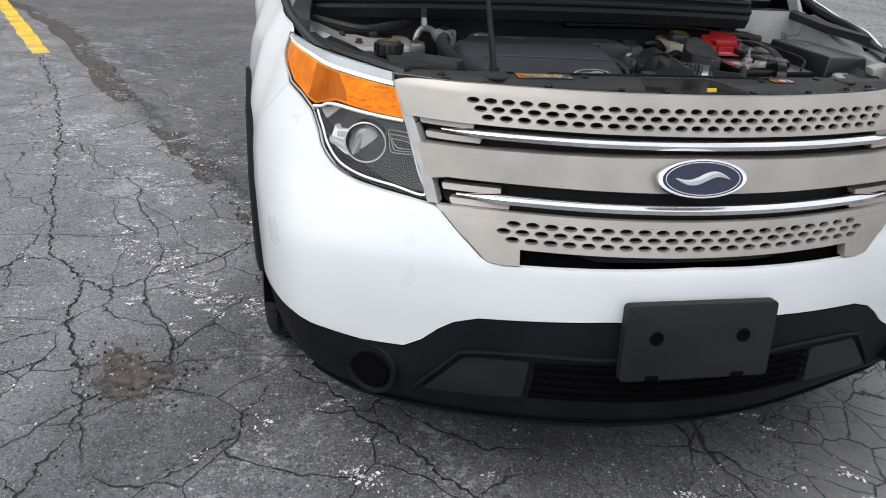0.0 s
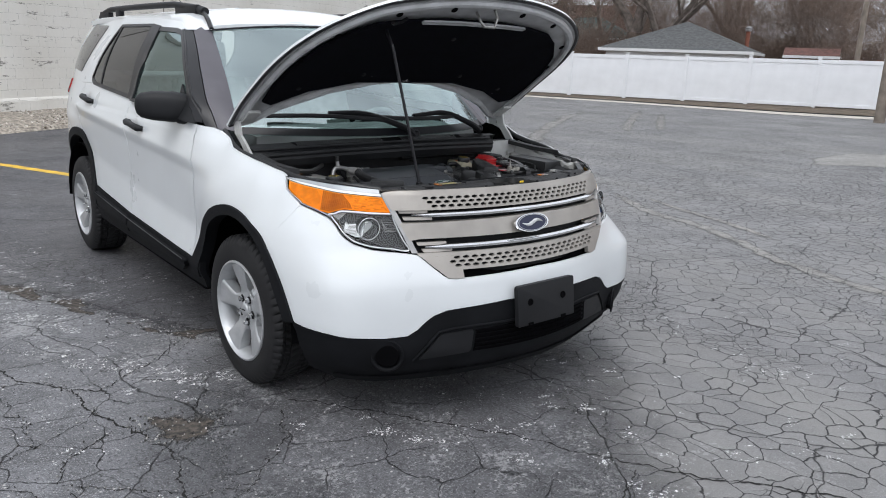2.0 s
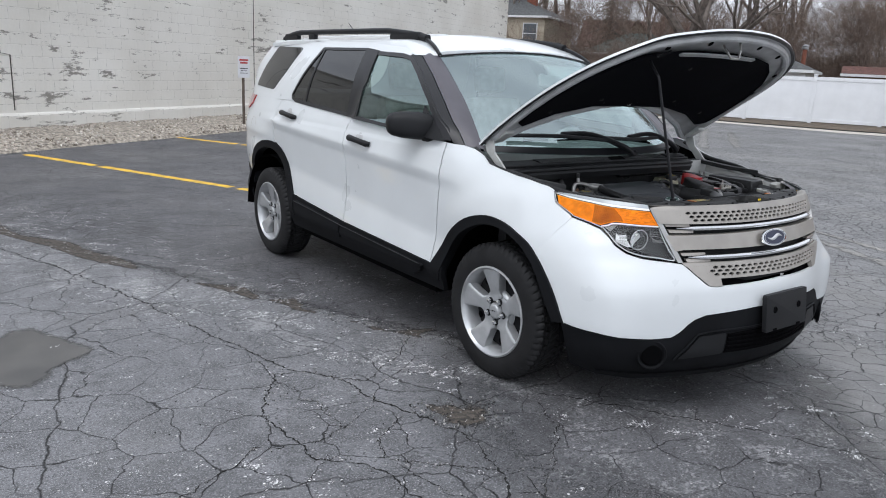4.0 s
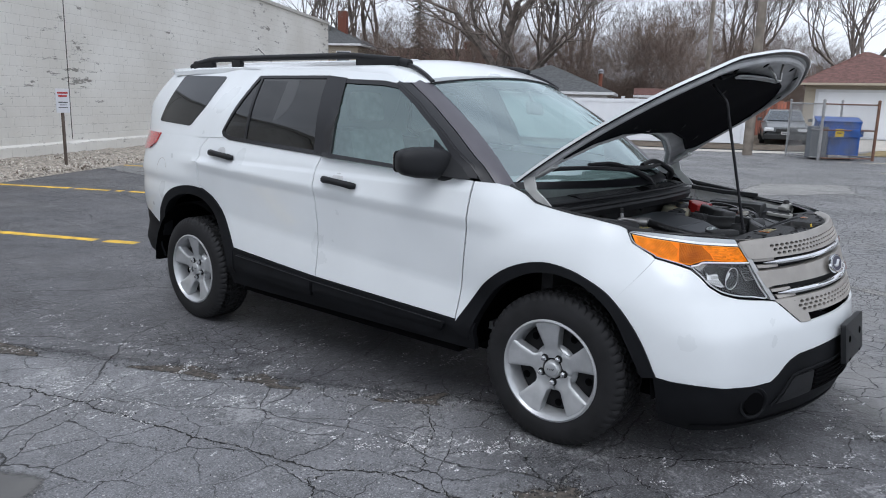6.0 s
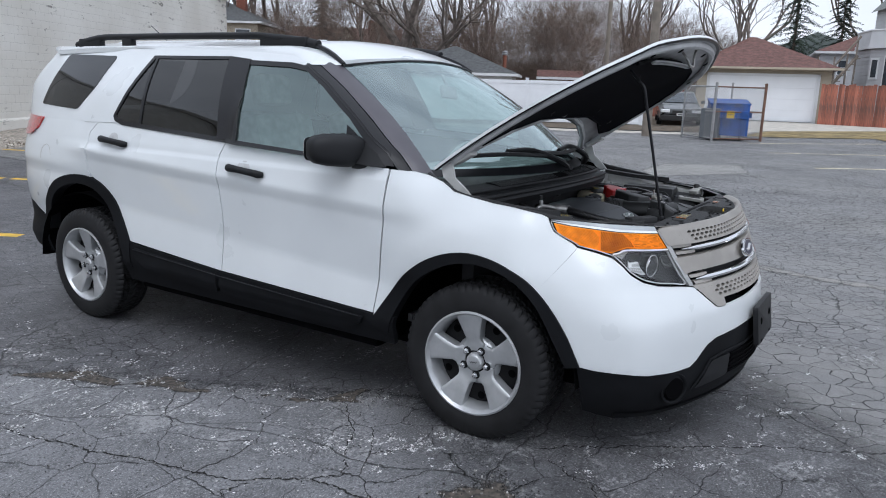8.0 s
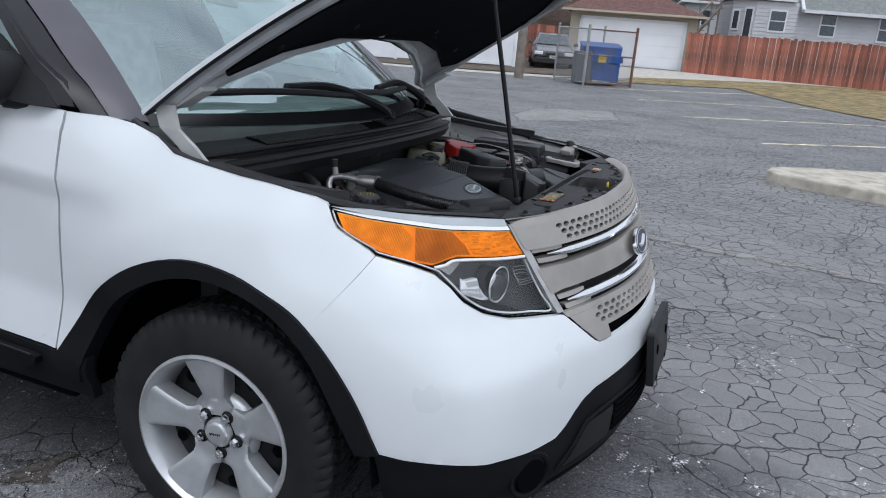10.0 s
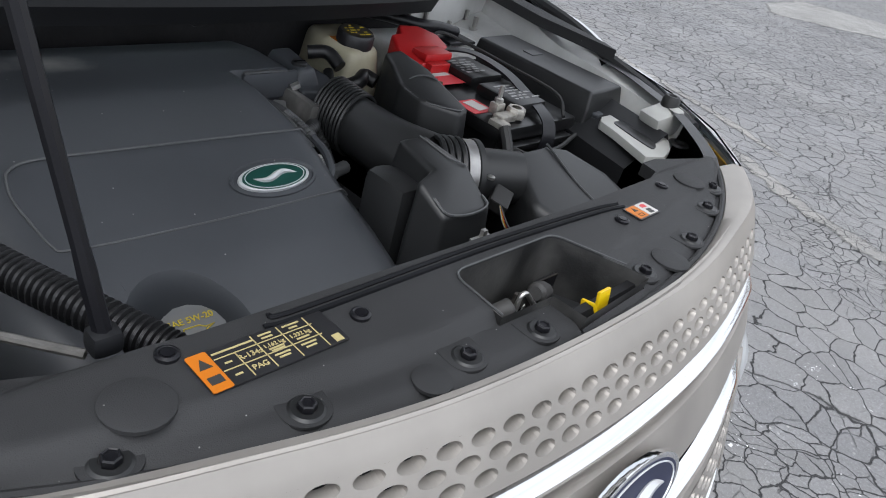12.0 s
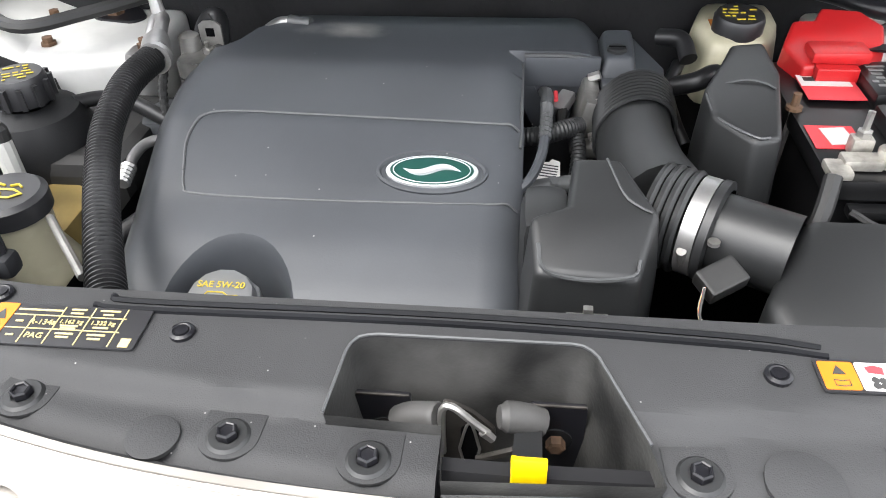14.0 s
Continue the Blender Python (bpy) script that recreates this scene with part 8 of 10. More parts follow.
fuse = moulded("fuse_box", "long black fuse box with a flat lid", [[(.625, -.085, 1.000), (.735, -.080, 1.000), (.745, -.365, 1.000), (.625, -.372, 1.000)], [(.618, -.080, .965), (.742, -.075, .965), (.752, -.372, .965), (.618, -.380, .965)], [(.60, -.08, .80), (.742, -.075, .80), (.752, -.372, .80), (.60, -.380, .80)]], None, "mould", .006)
part("lid_clip", B(.640, .730, -.392, -.376, .945, .962, bev=.003), "engine", fuse)
part("lid_mark", B(.665, .700, -.195, -.170, 1.0, 1.0015), "engine_line", fuse)
for k in range(3):
    part("clip_tooth", B(.648 + .028 * k, .658 + .028 * k, -.398, -.388, .945, .958), "cable", fuse)

def cap_print(parent, m, r):
    """Broken rows of small print across a round cap."""
    rn = random.Random(int(r * 9999))
    for k in range(5):
        y = (k - 2) * r * .34
        half = math.sqrt(max(0, r * r * .8 - y * y))
        x = -half
        while x < half - r * .2:
            w = rn.uniform(.14, .5) * r
            if rn.random() < .78:
                part("text_bar", B(x, min(half, x + w), y - r * .055, y + r * .055, 0, .0006, m=m), "gold_bay", parent)
            x += w + r * .12


brace = part("strut_brace", T(smooth_path([(.0, .080, 1.0), (.226, .080, 1.002), (.40, .080, 1.002), (.475, .050, 1.0), (.525, -.005, .998), (.575, -.012, .994), (.625, -.020, .984)], 6), .0125, 12), "trim", suv, "black tubular brace to the strut tower", smooth=True)
part("brace_foot", B(.575, .655, -.055, -.005, .970, .976, bev=.002), "trim", brace)

# inner fenders and strut towers
for sg in (-1, 1):
    bm, rows = bmesh.new(), []
    for y in np.linspace(.12, -.52, 17):
        a = Q0 + y if y > -.15 else np.interp(y, [-.55, -.15], [1.0, Q0 - .15])
        edge = Vector(S(sg * a, np.interp(a, [1.0, 1.3, 1.45, 1.75, 1.9], [1.0, 1.012, 1.035, 1.075, 1.13]), -.014))
        x = abs(edge.x)
        rows.append([bm.verts.new((sg * px, y, pz)) for px, pz in ((x, edge.z), (x - .045, edge.z - .012), (x - .06, edge.z - .06), (x - .10, .98), (x - .22, .93), (x - .24, .70))])
    lower = bmesh.new()
    for n_, (r0, r1) in enumerate(zip(rows, rows[1:])):
        for k in range(5):
            if n_ < 6 or k < 1 or sg > 0 and k < (4 if n_ < 9 else 2):
                bm.faces.new((r0[k], r0[k + 1], r1[k + 1], r1[k]))
            else:
                lower.faces.new([lower.verts.new(v.co) for v in (r0[k], r0[k + 1], r1[k + 1], r1[k])])
    bmesh.ops.remove_doubles(lower, verts=lower.verts[:], dist=.0004)
    for b_ in (bm, lower):
        bmesh.ops.recalc_face_normals(b_, faces=b_.faces[:])
    part("inner_fender", bm, "bay_white", suv, "white painted inner fender", smooth=True)
    # inner fender faces blackened where the bay drops away into shade
    part("fender_liner", lower, "cowl", suv, "lower inner fender, blackened for the unlit depth of the bay", smooth=True)
    # black side trim along the fender edge
    pts = [S(sg * a, z, -.030) for a, z in ((1.90, 1.150), (1.75, 1.082), (1.62, 1.060), (1.45, 1.040), (1.32, 1.018), (1.15, 1.002), (1.02, .995), (.94, .993))]
    part("fender_seal", T(smooth_path([tuple(p) for p in pts], 6), .012, 8), "shield", suv, "black rubber seal along the bay edge", smooth=True)
    bm = bmesh.new()
    patch([(sg * u, v) for u, v in ((.783, .10), (.822, .12), (.842, -.10), (.815, -.26), (.795, -.30), (.792, -.10))], lambda x, y, o=0: (x, y, 1.045 + .08 * max(0, y + .1) + o), (.06, .06), 0, .022, bm)
    part("fender_trim", bm, "shield", suv, "black plastic trim along the inner fender", smooth=True)
    plan = [(.82, .098), (.50, .098), (.485, -.02), (.508, -.092), (.60, -.114), (.675, -.158), (.82, -.215)] if sg < 0 else [(.85, .098), (.46, .098), (.46, -.02), (.52, -.075), (.62, -.088), (.85, -.088)]
    part("bay_apron", PR([(sg * u, v) for u, v in plan][::sg], .86, .950 if sg < 0 else .957, bev=.016, seg=3), "bay_white", suv, "white painted panel round the strut tower", smooth=True)
    if sg < 0:
        mount = part("tower_plate", PR(rounded([(-.660, .092), (-.630, .040), (-.560, .026), (-.545, .050), (-.575, .092)], .012), .949, .954, bev=.0015), "trim", suv, "black plate with a rusty nut on the strut tower")
        part("tower_nut", L([(.015, .0), (.015, .006), (.010, .007), (.010, .017), (.006, .018), (.006, .028), (0, .028)], 6, Matrix.Translation((-.603, .062, .953))), "rust", mount)
        for x, y in ((-.70, .050), (-.655, -.055)):
            part("apron_bolt", L([(.012, .0), (.012, .004), (.008, .005), (.008, .012), (0, .013)], 6, Matrix.Translation((x, y, .950))), "rust", suv)
        continue
    part("apron_wall", B(.60, .84, .092, .099, .90, 1.06), "bay_white", suv, "white painted wall behind the strut tower")
    tower = part("strut_tower", L([(.104, .0), (.098, .008), (.060, .010), (.054, .004), (0, .004)], 28, Matrix.Translation((.655, .000, .956))), "bay_white", suv, "white painted strut tower top", smooth=True)
    for x, y in ((.648, .022), (.757, .041), (.640, .085), (.775, .085)):
        part("strut_stud", L([(.011, 0), (.011, .006), (.0055, .007), (.0055, .032), (0, .033)], 8, Matrix.Translation((x, y, .962))), "steel", tower)
hb = part("headlight_bracket", PR([(.560, -.545), (.600, -.455), (.612, -.415), (.635, -.402), (.690, -.400), (.745, -.425), (.800, -.430), (.800, -.500), (.735, -.505), (.690, -.520), (.650, -.545), (.600, -.560)], .950, .965, bev=.004), "white_plastic", suv, "white plastic headlight bracket with a black stop", smooth=True)
part("opening", PR(rounded([(.632, -.428), (.662, -.430), (.656, -.490), (.628, -.528), (.602, -.535), (.612, -.490)], .012), .9645, .9668, bev=.0008), "battery", hb, smooth=True)
part("upright", box(bmesh.new(), -.034, .034, -.026, .026, -.024, .022, .008, m=Matrix.Translation((.708, -.482, .985)) @ Euler((0, -.30, -.25)).to_matrix().to_4x4()), "white_plastic", hb, smooth=True)
part("stop", L([(.017, -.01), (.017, .016), (.013, .022), (.008, .022), (.007, .018), (0, .018)], 16, Matrix.Translation((.728, -.478, 1.008))), "cable", hb, smooth=True)
part("vent", PR(rounded([(.735, -.515), (.775, -.505), (.770, -.475), (.745, -.480)], .006), .964, .9665, bev=.0008), "battery", hb)
part("clip", L([(.020, 0), (.018, .004), (.010, .005), (.009, -.004), (0, -.004)], 16, Matrix.Translation((.700, -.535, .962))), "cable", hb, smooth=True)

# ---- passenger side of the bay ----
ct = part("coolant_tank", L([(.030, .985 - .035), (.060, .940), (.072, .915), (.075, .88), (.070, .80), (.0, .79)], 26, Matrix.Translation((-.588, -.236, 0))), "cowl", suv, "dark coolant tank with ribbed black cap", smooth=True)
part("tank_base", B(-.66, -.485, -.40, -.19, .72, .868, bev=.03), "coolant", ct, "amber coolant showing through the tank", smooth=True)
cc = ct
part("tank_cap", L([(.034, .955), (.034, .985), (.031, .991), (0, .992)], 28, Matrix.Translation((-.588, -.236, 0))), "label_black", ct, "ribbed black cap with yellow print", smooth=True)
for k in range(12):
    a = k * math.pi / 6
    part("cap_rib", B(-.004, .004, -.003, .003, .956, .984, m=Matrix.Translation((-.588 + .036 * math.cos(a), -.236 + .036 * math.sin(a), 0)) @ Matrix.Rotation(a, 4, "Z")), "label_black", cc)
cap_print(cc, Matrix.Translation((-.588, -.236, .992)) @ Matrix.Rotation(.5, 4, "Z"), .026)
cap_print(br, m_bc @ Matrix.Translation((0, 0, .0262)), .027)
wt = part("washer_filler", L([(.040, .96), (.038, .90), (.055, .86), (.06, .70), (0, .7)], 24, Matrix.Translation((-.505, -.435, -.02))), "cream", suv, "cream washer bottle neck with black cap", smooth=True)
part("filler_cap", L([(.044, .925), (.044, .945), (.038, .950), (0, .951)], 26, Matrix.Translation((-.505, -.435, -.0))), "label_black", wt, smooth=True)
for pts in ([(-.024, -.004), (-.014, -.012), (.014, -.012), (.024, -.004), (.012, .003), (-.012, .003)], [(-.016, .008), (-.010, .013), (-.002, .010)], [(.004, .009), (.012, .013), (.018, .008)], [(0, -.018), (0, -.004)]):
    part("washer_mark", T([(-.505 + x, -.435 + y, .9515) for x, y in pts], .0016, 4, close=len(pts) > 3), "gold_bay", wt)
part("filler_post", T([(-.545, -.36, .90), (-.553, -.35, .96)], .012, 10), "white_plastic", suv)
part("filler_post_cap", L([(.013, 0), (.013, .018), (.009, .024), (0, .024)], 12, Matrix.Translation((-.555, -.348, .958))), "cable", suv)

hp = smooth_path([(-.430, -.180, .990), (-.442, -.24, .982), (-.434, -.32, .968), (-.408, -.40, .955), (-.367, -.49, .949), (-.322, -.58, .942), (-.295, -.63, .930)], 60)
rs = [.0186 if k % 4 < 2 else .0152 for k in range(len(hp))]
hose = part("corrugated_hose", T(hp, rs, 26), "hose", suv, "black corrugated hose sleeve", smooth=False)
part("hose_fitting", T([(-.430, -.172, .990), (-.440, -.145, .992), (-.445, -.125, .993)], [.020, .019, .014], 16), "alum", hose, "bare aluminium fitting", smooth=True)
part("hose_collar", T([(-.427, -.185, .990), (-.427, -.176, .990)], .0215, 16), "alum", hose, smooth=True)
part("metal_pipe", T(smooth_path([(-.443, -.13, .993), (-.452, -.095, .998), (-.462, -.066, .998), (-.476, -.052, .992), (-.490, -.055, .970), (-.497, -.075, .93)], 6), .0095, 12), "alum", suv, "bent aluminium air-conditioning pipe", smooth=True)
part("pipe_valve", T([(-.468, -.062, 1.005), (-.470, -.060, 1.030)], [.010, .008], 12), "alum", suv)
part("valve_cap", T([(-.470, -.060, 1.028), (-.471, -.060, 1.050)], .009, 12), "cable", suv, smooth=True)
pb = part("pipe_bracket", B(-.512, -.470, -.112, -.072, .92, .962, bev=.006), "alum", suv, "pale pipe block with a rusty bolt", smooth=True)
part("block_bolt", L([(.010, 0), (.010, .006), (.006, .007), (.006, .014), (0, .014)], 6, Matrix.Translation((-.492, -.084, .961))), "rust", pb)
mount = part("engine_mount", PR(rounded([(-.432, -.128), (-.392, -.142), (-.374, -.112), (-.384, -.070), (-.424, -.062)], .012), .900, .962, bev=.006), "throttle", suv, "grey cast engine mount with a lifting eye", smooth=True)
part("mount_seam", T([(x * 1.0 + (-.403 - x) * -.02, y, .936) for x, y in rounded([(-.432, -.128), (-.392, -.142), (-.374, -.112), (-.384, -.070), (-.424, -.062)], .012)], .0015, 4, close=True), "cowl", mount)
part("mount_post", L([(.016, -.004), (.014, .022), (.008, .026), (0, .026)], 14, Matrix.Translation((-.420, -.088, .960))), "throttle", mount, smooth=True)
eye = [(-.016, 0), (.016, 0), (.016, .030), (.008, .036), (-.008, .036), (-.016, .030)]
part("lifting_eye", PR(eye, -.002, .002, m=Matrix.Translation((-.392, -.075, .962)) @ Matrix.Rotation(radians(90), 4, "X")), "throttle", mount)
part("eye_slot", PR([(-.006, .014), (.006, .014), (.006, .026), (-.006, .026)], -.003, .003, m=Matrix.Translation((-.392, -.075, .962)) @ Matrix.Rotation(radians(90), 4, "X")), "dark", mount)
part("eye_bolt", L([(.008, 0), (.008, .006), (.004, .007), (.004, .016), (0, .016)], 6, Matrix.Translation((-.390, -.100, .962))), "steel", mount)
part("mount_arm", B(-.475, -.400, -.200, -.120, .84, .905, bev=.02), "engine", suv, "dark cast mount arm", smooth=True)
for pts, r in (([(-.404, -.108, .925), (-.420, -.050, .960), (-.414, -.020, .980), (-.398, -.022, .982), (-.388, -.050, .968), (-.378, -.100, .935)], .0125), ([(-.545, -.205, .935), (-.520, -.180, .930), (-.488, -.172, .922), (-.424, -.207, .916), (-.39, -.225, .91)], .0105), ([(-.40, -.34, .86), (-.43, -.38, .85), (-.46, -.42, .83)], .012)):
    part("rubber_hose", T(smooth_path(pts, 6), r, 10), "hose", suv, smooth=True)
part("ribbed_sleeve", ribbed([(-.434, -.150, .965), (-.428, -.185, .945), (-.418, -.212, .920)], .0065, .0014, 8), "cable", suv)
nip = part("coolant_pipe", T(smooth_path([(-.437, -.300, .898), (-.440, -.280, .901), (-.434, -.256, .905), (-.415, -.240, .905), (-.39, -.235, .90)], 6), .0068, 10), "alum", suv, "bent aluminium coolant pipe", smooth=True)
part("pipe_coupling", ribbed([(-.436, -.330, .893), (-.437, -.315, .896), (-.438, -.298, .899)], .0105, .002, 5), "alum", nip)
part("tank_stay", T([(-.455, -.445, .925), (-.372, -.538, .925)], .0048, 8), "throttle", suv, "thin grey metal stay", smooth=True)
part("hose_clip", B(-.49, -.455, -.405, -.385, .80, .84, bev=.004), "rust", suv)
part("fuel_pipe", T(smooth_path([(-.336, -.060, .958), (-.327, -.036, .966), (-.312, -.014, .972), (-.292, -.010, .973)], 6), .0075, 10), "alum", suv, "bent metal fuel line", smooth=True)
part("fuel_elbow", T([(-.296, -.010, .973), (-.262, -.018, .972)], .0095, 10), "engine_line", suv, smooth=True)
part("fuel_sleeve", T([(-.346, -.092, .948), (-.334, -.056, .960)], .0095, 10), "cable", suv, smooth=True)
part("fuel_tip", T([(-.352, -.110, .940), (-.346, -.092, .948)], .0075, 10), "alum", suv, smooth=True)
part("wire_loom", T(smooth_path([(-.78, -.02, 1.01), (-.66, -.11, 1.0), (-.58, -.06, 1.0), (-.50, .03, 1.0)], 6), .010, 8), "cable", suv, smooth=True)
part("corner_trim", B(-.62, -.50, -.575, -.485, .985, 1.004, bev=.008), "shield", suv, smooth=True)
part("corner_trim", box(bmesh.new(), -.07, .07, -.025, .025, -.015, .015, .008, m=Matrix.Translation((-.52, -.555, 1.0)) @ Matrix.Rotation(radians(-32), 4, "Z")), "shield", suv, smooth=True)
part("headlight_bracket", B(-.70, -.60, -.50, -.42, .945, .968, bev=.01), "white_plastic", suv, "white plastic headlight bracket", smooth=True)
part("bracket_cap", L([(.016, 0), (.018, .02), (.013, .034), (0, .034)], 14, Matrix.Translation((-.655, -.445, .966))), "cable", suv)
part("bracket_bolt", L([(.016, 0), (.015, .004), (.009, .005), (.009, .012), (0, .013)], 6, Matrix.Translation((-.612, -.495, .966))), "steel", suv)
part("pulley_guard", B(-.60, -.45, -.30, -.10, .80, .90, bev=.02), "cable", suv)

# ---- cowl ----
def cowl(x, v, off=0.0):
    """Cowl panel: x across, v from the bay edge 0 to the glass 1."""
    y0, y1 = -.070 + .26 * x * x, .060 + .40 * x * x
    prof = np.interp(v, [0, .06, .10, .16, .24, .30, .42, .80, 1], [-.040, -.018, -.008, -.012, -.008, .004, .010, .018, .012])
    return (float(x), float(y0 + (y1 - y0) * v - off * .5), float(1.098 - .055 * x * x + prof + off))


part("cowl_panel", patch([(-.79, 0), (.60, 0), (.66, .5), (.79, .6), (.79, 1), (-.79, 1)], cowl, (.05, .02), 0, .03), "cowl", suv, "black plastic cowl panel below the windscreen", smooth=True)
part("cowl_lip", T([cowl(x, .05, .004) for x in np.linspace(-.79, .60, 41)], .009, 8), "cowl", suv, smooth=True)
part("cowl_lip", T([cowl(x, .28, .004) for x in np.linspace(-.79, .62, 41)], .007, 8), "cowl", suv, smooth=True)
vents = part("vent_recess", patch([(-.60, .36), (.60, .36), (.60, .90), (-.60, .90)], cowl, (.05, .05), .0015, 0), "dark", suv)
for k in range(120):
    x = -.595 + 1.19 * k / 119
    if -.055 < x + .12 < .055 or -.02 < x - .33 < .03:
        continue
    part("vent_slat", T([cowl(x, .36, .003), cowl(x + .010, .62, .005), cowl(x + .016, .90, .003)], .0030, 4), "slat", vents)
for sg, pts, blade in ((0, [(.62, .17, 1.115), (.50, .12, 1.165), (.34, .15, 1.222), (.10, .115, 1.215)], [(.44, .15, 1.205), (.15, .105, 1.200), (-.16, .115, 1.215)]), (1, [(.06, .035, 1.118), (-.02, .045, 1.168), (-.19, .130, 1.228), (-.38, .178, 1.232)], [(-.10, .085, 1.200), (-.40, .165, 1.220), (-.66, .30, 1.215)])):
    w = part("wiper", T(smooth_path(pts, 6), [.019 - .0004 * k for k in range(19)], 8), "black", suv, "black windscreen wiper", smooth=True)
    part("wiper_blade", T(smooth_path(blade, 6), .011, 6), "black", w)
    part("wiper_pivot", L([(.02, 0), (.02, .02), (.012, .03), (0, .03)], 16, Matrix.Translation(pts[0])), "trim", w, smooth=True)

# ---- beyond the lot ----
M["vinyl"] = mat("white_vinyl", (.72, .735, .76), .45, vary=.05, scale=2)
M["shingle_grey"] = mat("grey_shingle", (.085, .088, .09), .9, vary=.35, scale=6, grain=.5, grain_scale=30, bump_dist=.02)
M["shingle_red"] = mat("red_shingle", (.135, .068, .058), .9, vary=.35, scale=5, grain=.5, grain_scale=30, bump_dist=.02)
M["shingle_green"] = mat("green_grey_shingle", (.085, .105, .098), .9, vary=.3, scale=6, grain=.5, grain_scale=30, bump_dist=.02)
M["siding_tan"] = mat("tan_siding", (.40, .35, .27), .7, vary=.08, scale=1.5)
M["shingle_pale"] = mat("pale_shingle", (.20, .215, .205), .9, vary=.2, scale=5, grain=.5, grain_scale=30, bump_dist=.02)
M["siding_grey"] = mat("grey_siding", (.46, .46, .47), .7, vary=.08, scale=1.5)
M["siding_brown"] = mat("brown_siding", (.20, .13, .09), .8, vary=.15, scale=1.5)
M["siding_white"] = mat("white_siding", (.62, .63, .64), .6, vary=.06, scale=1.5)
M["white_door"] = mat("white_door", (.72, .73, .75), .5, vary=.05, scale=1)
M["pane"] = mat("dark_pane", (.05, .06, .07), .1, vary=.3, coat=.6)
M["wood_red"] = mat("red_fence_wood", (.34, .115, .072), .85, vary=.35, scale=1.6, grain=.4, grain_scale=60, dark=(.13, .075, .060))
wn_, wl_ = M["wood_red"].node_tree.nodes, M["wood_red"].node_tree.links
w_map2 = wn_.new("ShaderNodeMapping")
w_map2.inputs["Scale"].default_value = (16, 16, 1.1)
wl_.new(wn_["Texture Coordinate"].outputs["Object"], w_map2.inputs[0])
for node in wn_:
    if node.type == "TEX_NOISE" and node.inputs["Detail"].default_value == 6:
        wl_.new(w_map2.outputs[0], node.inputs["Vector"])
w_info, w_val, w_hs = wn_.new("ShaderNodeObjectInfo"), wn_.new("ShaderNodeMapRange"), wn_.new("ShaderNodeHueSaturation")
w_val.inputs["To Min"].default_value, w_val.inputs["To Max"].default_value = .55, 1.35
wl_.new(w_info.outputs["Random"], w_val.inputs[0]), wl_.new(w_val.outputs[0], w_hs.inputs["Value"])
wl_.new(wn_["Color Ramp"].outputs[0], w_hs.inputs["Color"]), wl_.new(w_hs.outputs[0], wn_["Principled BSDF"].inputs["Base Color"])
M["bark"] = mat("bark", (.115, .088, .070), .9, vary=.4, scale=4, grain=.7, grain_scale=20, bump_dist=.03)
M["twig"] = mat("twig", (.19, .16, .14), .9, vary=.4, scale=3)
M["twig_red"] = mat("brush_twig", (.20, .150, .122), .9, vary=.4, scale=3)
M["needles"] = mat("spruce_needles", (.022, .038, .022), .85, vary=.5, scale=4)
M["pole"] = mat("weathered_pole", (.21, .18, .15), .9, vary=.3, scale=3)
M["blue"] = mat("blue_dumpster_paint", (.014, .080, .33), .5, vary=.3, scale=4, dark=(.012, .045, .15))
M["galv"] = mat("galvanised", (.33, .33, .33), .55, metal=.5, vary=.3, scale=6)
M["rustpost"] = mat("rusted_post", (.17, .09, .06), .8, vary=.4, scale=8)
M["brick_red"] = mat("brick_chimney", (.24, .09, .06), .9, vary=.3, scale=10)
M["sedan_paint"] = mat("charcoal_car_paint", (.035, .040, .042), .3, vary=.1, coat=.8)
M["sign_white"] = mat("sign_face", (.72, .72, .74), .5, vary=.05)
M["sign_red"] = mat("sign_red", (.45, .05, .05), .5)
M["grey_bin"] = mat("grey_bin", (.12, .13, .14), .6, vary=.2)

# white vinyl fence
FP, FD = Vector((25.85, 12.5)), Vector((.405, -.914))
f_rot = math.atan2(FD.y, FD.x)
vf = empty("vinyl_fence", "tall white vinyl privacy fence", "fence", kind="structure")
for k in range(-9, 3):
    p = FP + FD * 2.42 * (k - .16)
    z = ground_z(p.x, p.y)
    m = Matrix.Translation((p.x, p.y, z)) @ Matrix.Rotation(f_rot, 4, "Z")
    post = part("post", B(-.065, .065, -.065, .065, -.05, 1.86, bev=.004), "vinyl", vf, at=m)
    part("post_cap", PR([(-.08, -.08), (.08, -.08), (.08, .08), (-.08, .08)], 1.86, 1.89, bev=.01), "vinyl", post)
    if k < 2:
        for n_, (a, b) in enumerate(((.08, .20), (1.66, 1.80))):
            part("rail", B(.065, 2.355, -.03, .03, a, b, bev=.004), "vinyl", vf, at=m)
        part("panel", B(.06, 2.36, -.012, .012, .19, 1.67), "vinyl", vf, at=m)

# houses
def lap_wall(bm, plan, z0, z1, step=.17):
    """Lapped siding round a closed plan, as one skin."""
    n, rings = len(plan), []
    cx, cy = sum(a for a, _ in plan) / n, sum(b for _, b in plan) / n
    k = max(1, int((z1 - z0) / step))
    for i in range(k):
        for f, o in ((0, .018), (.96, .0)):
            z = z0 + (z1 - z0) * (i + f) / k
            rings.append([bm.verts.new((a + o * (1 if a > cx else -1), b + o * (1 if b > cy else -1), z)) for a, b in plan])
    for a, b in zip(rings, rings[1:]):
        for i in range(n):
            bm.faces.new((a[i], a[(i + 1) % n], b[(i + 1) % n], b[i]))
    bm.faces.new(rings[-1])
    bmesh.ops.recalc_face_normals(bm, faces=bm.faces[:])
    return bm


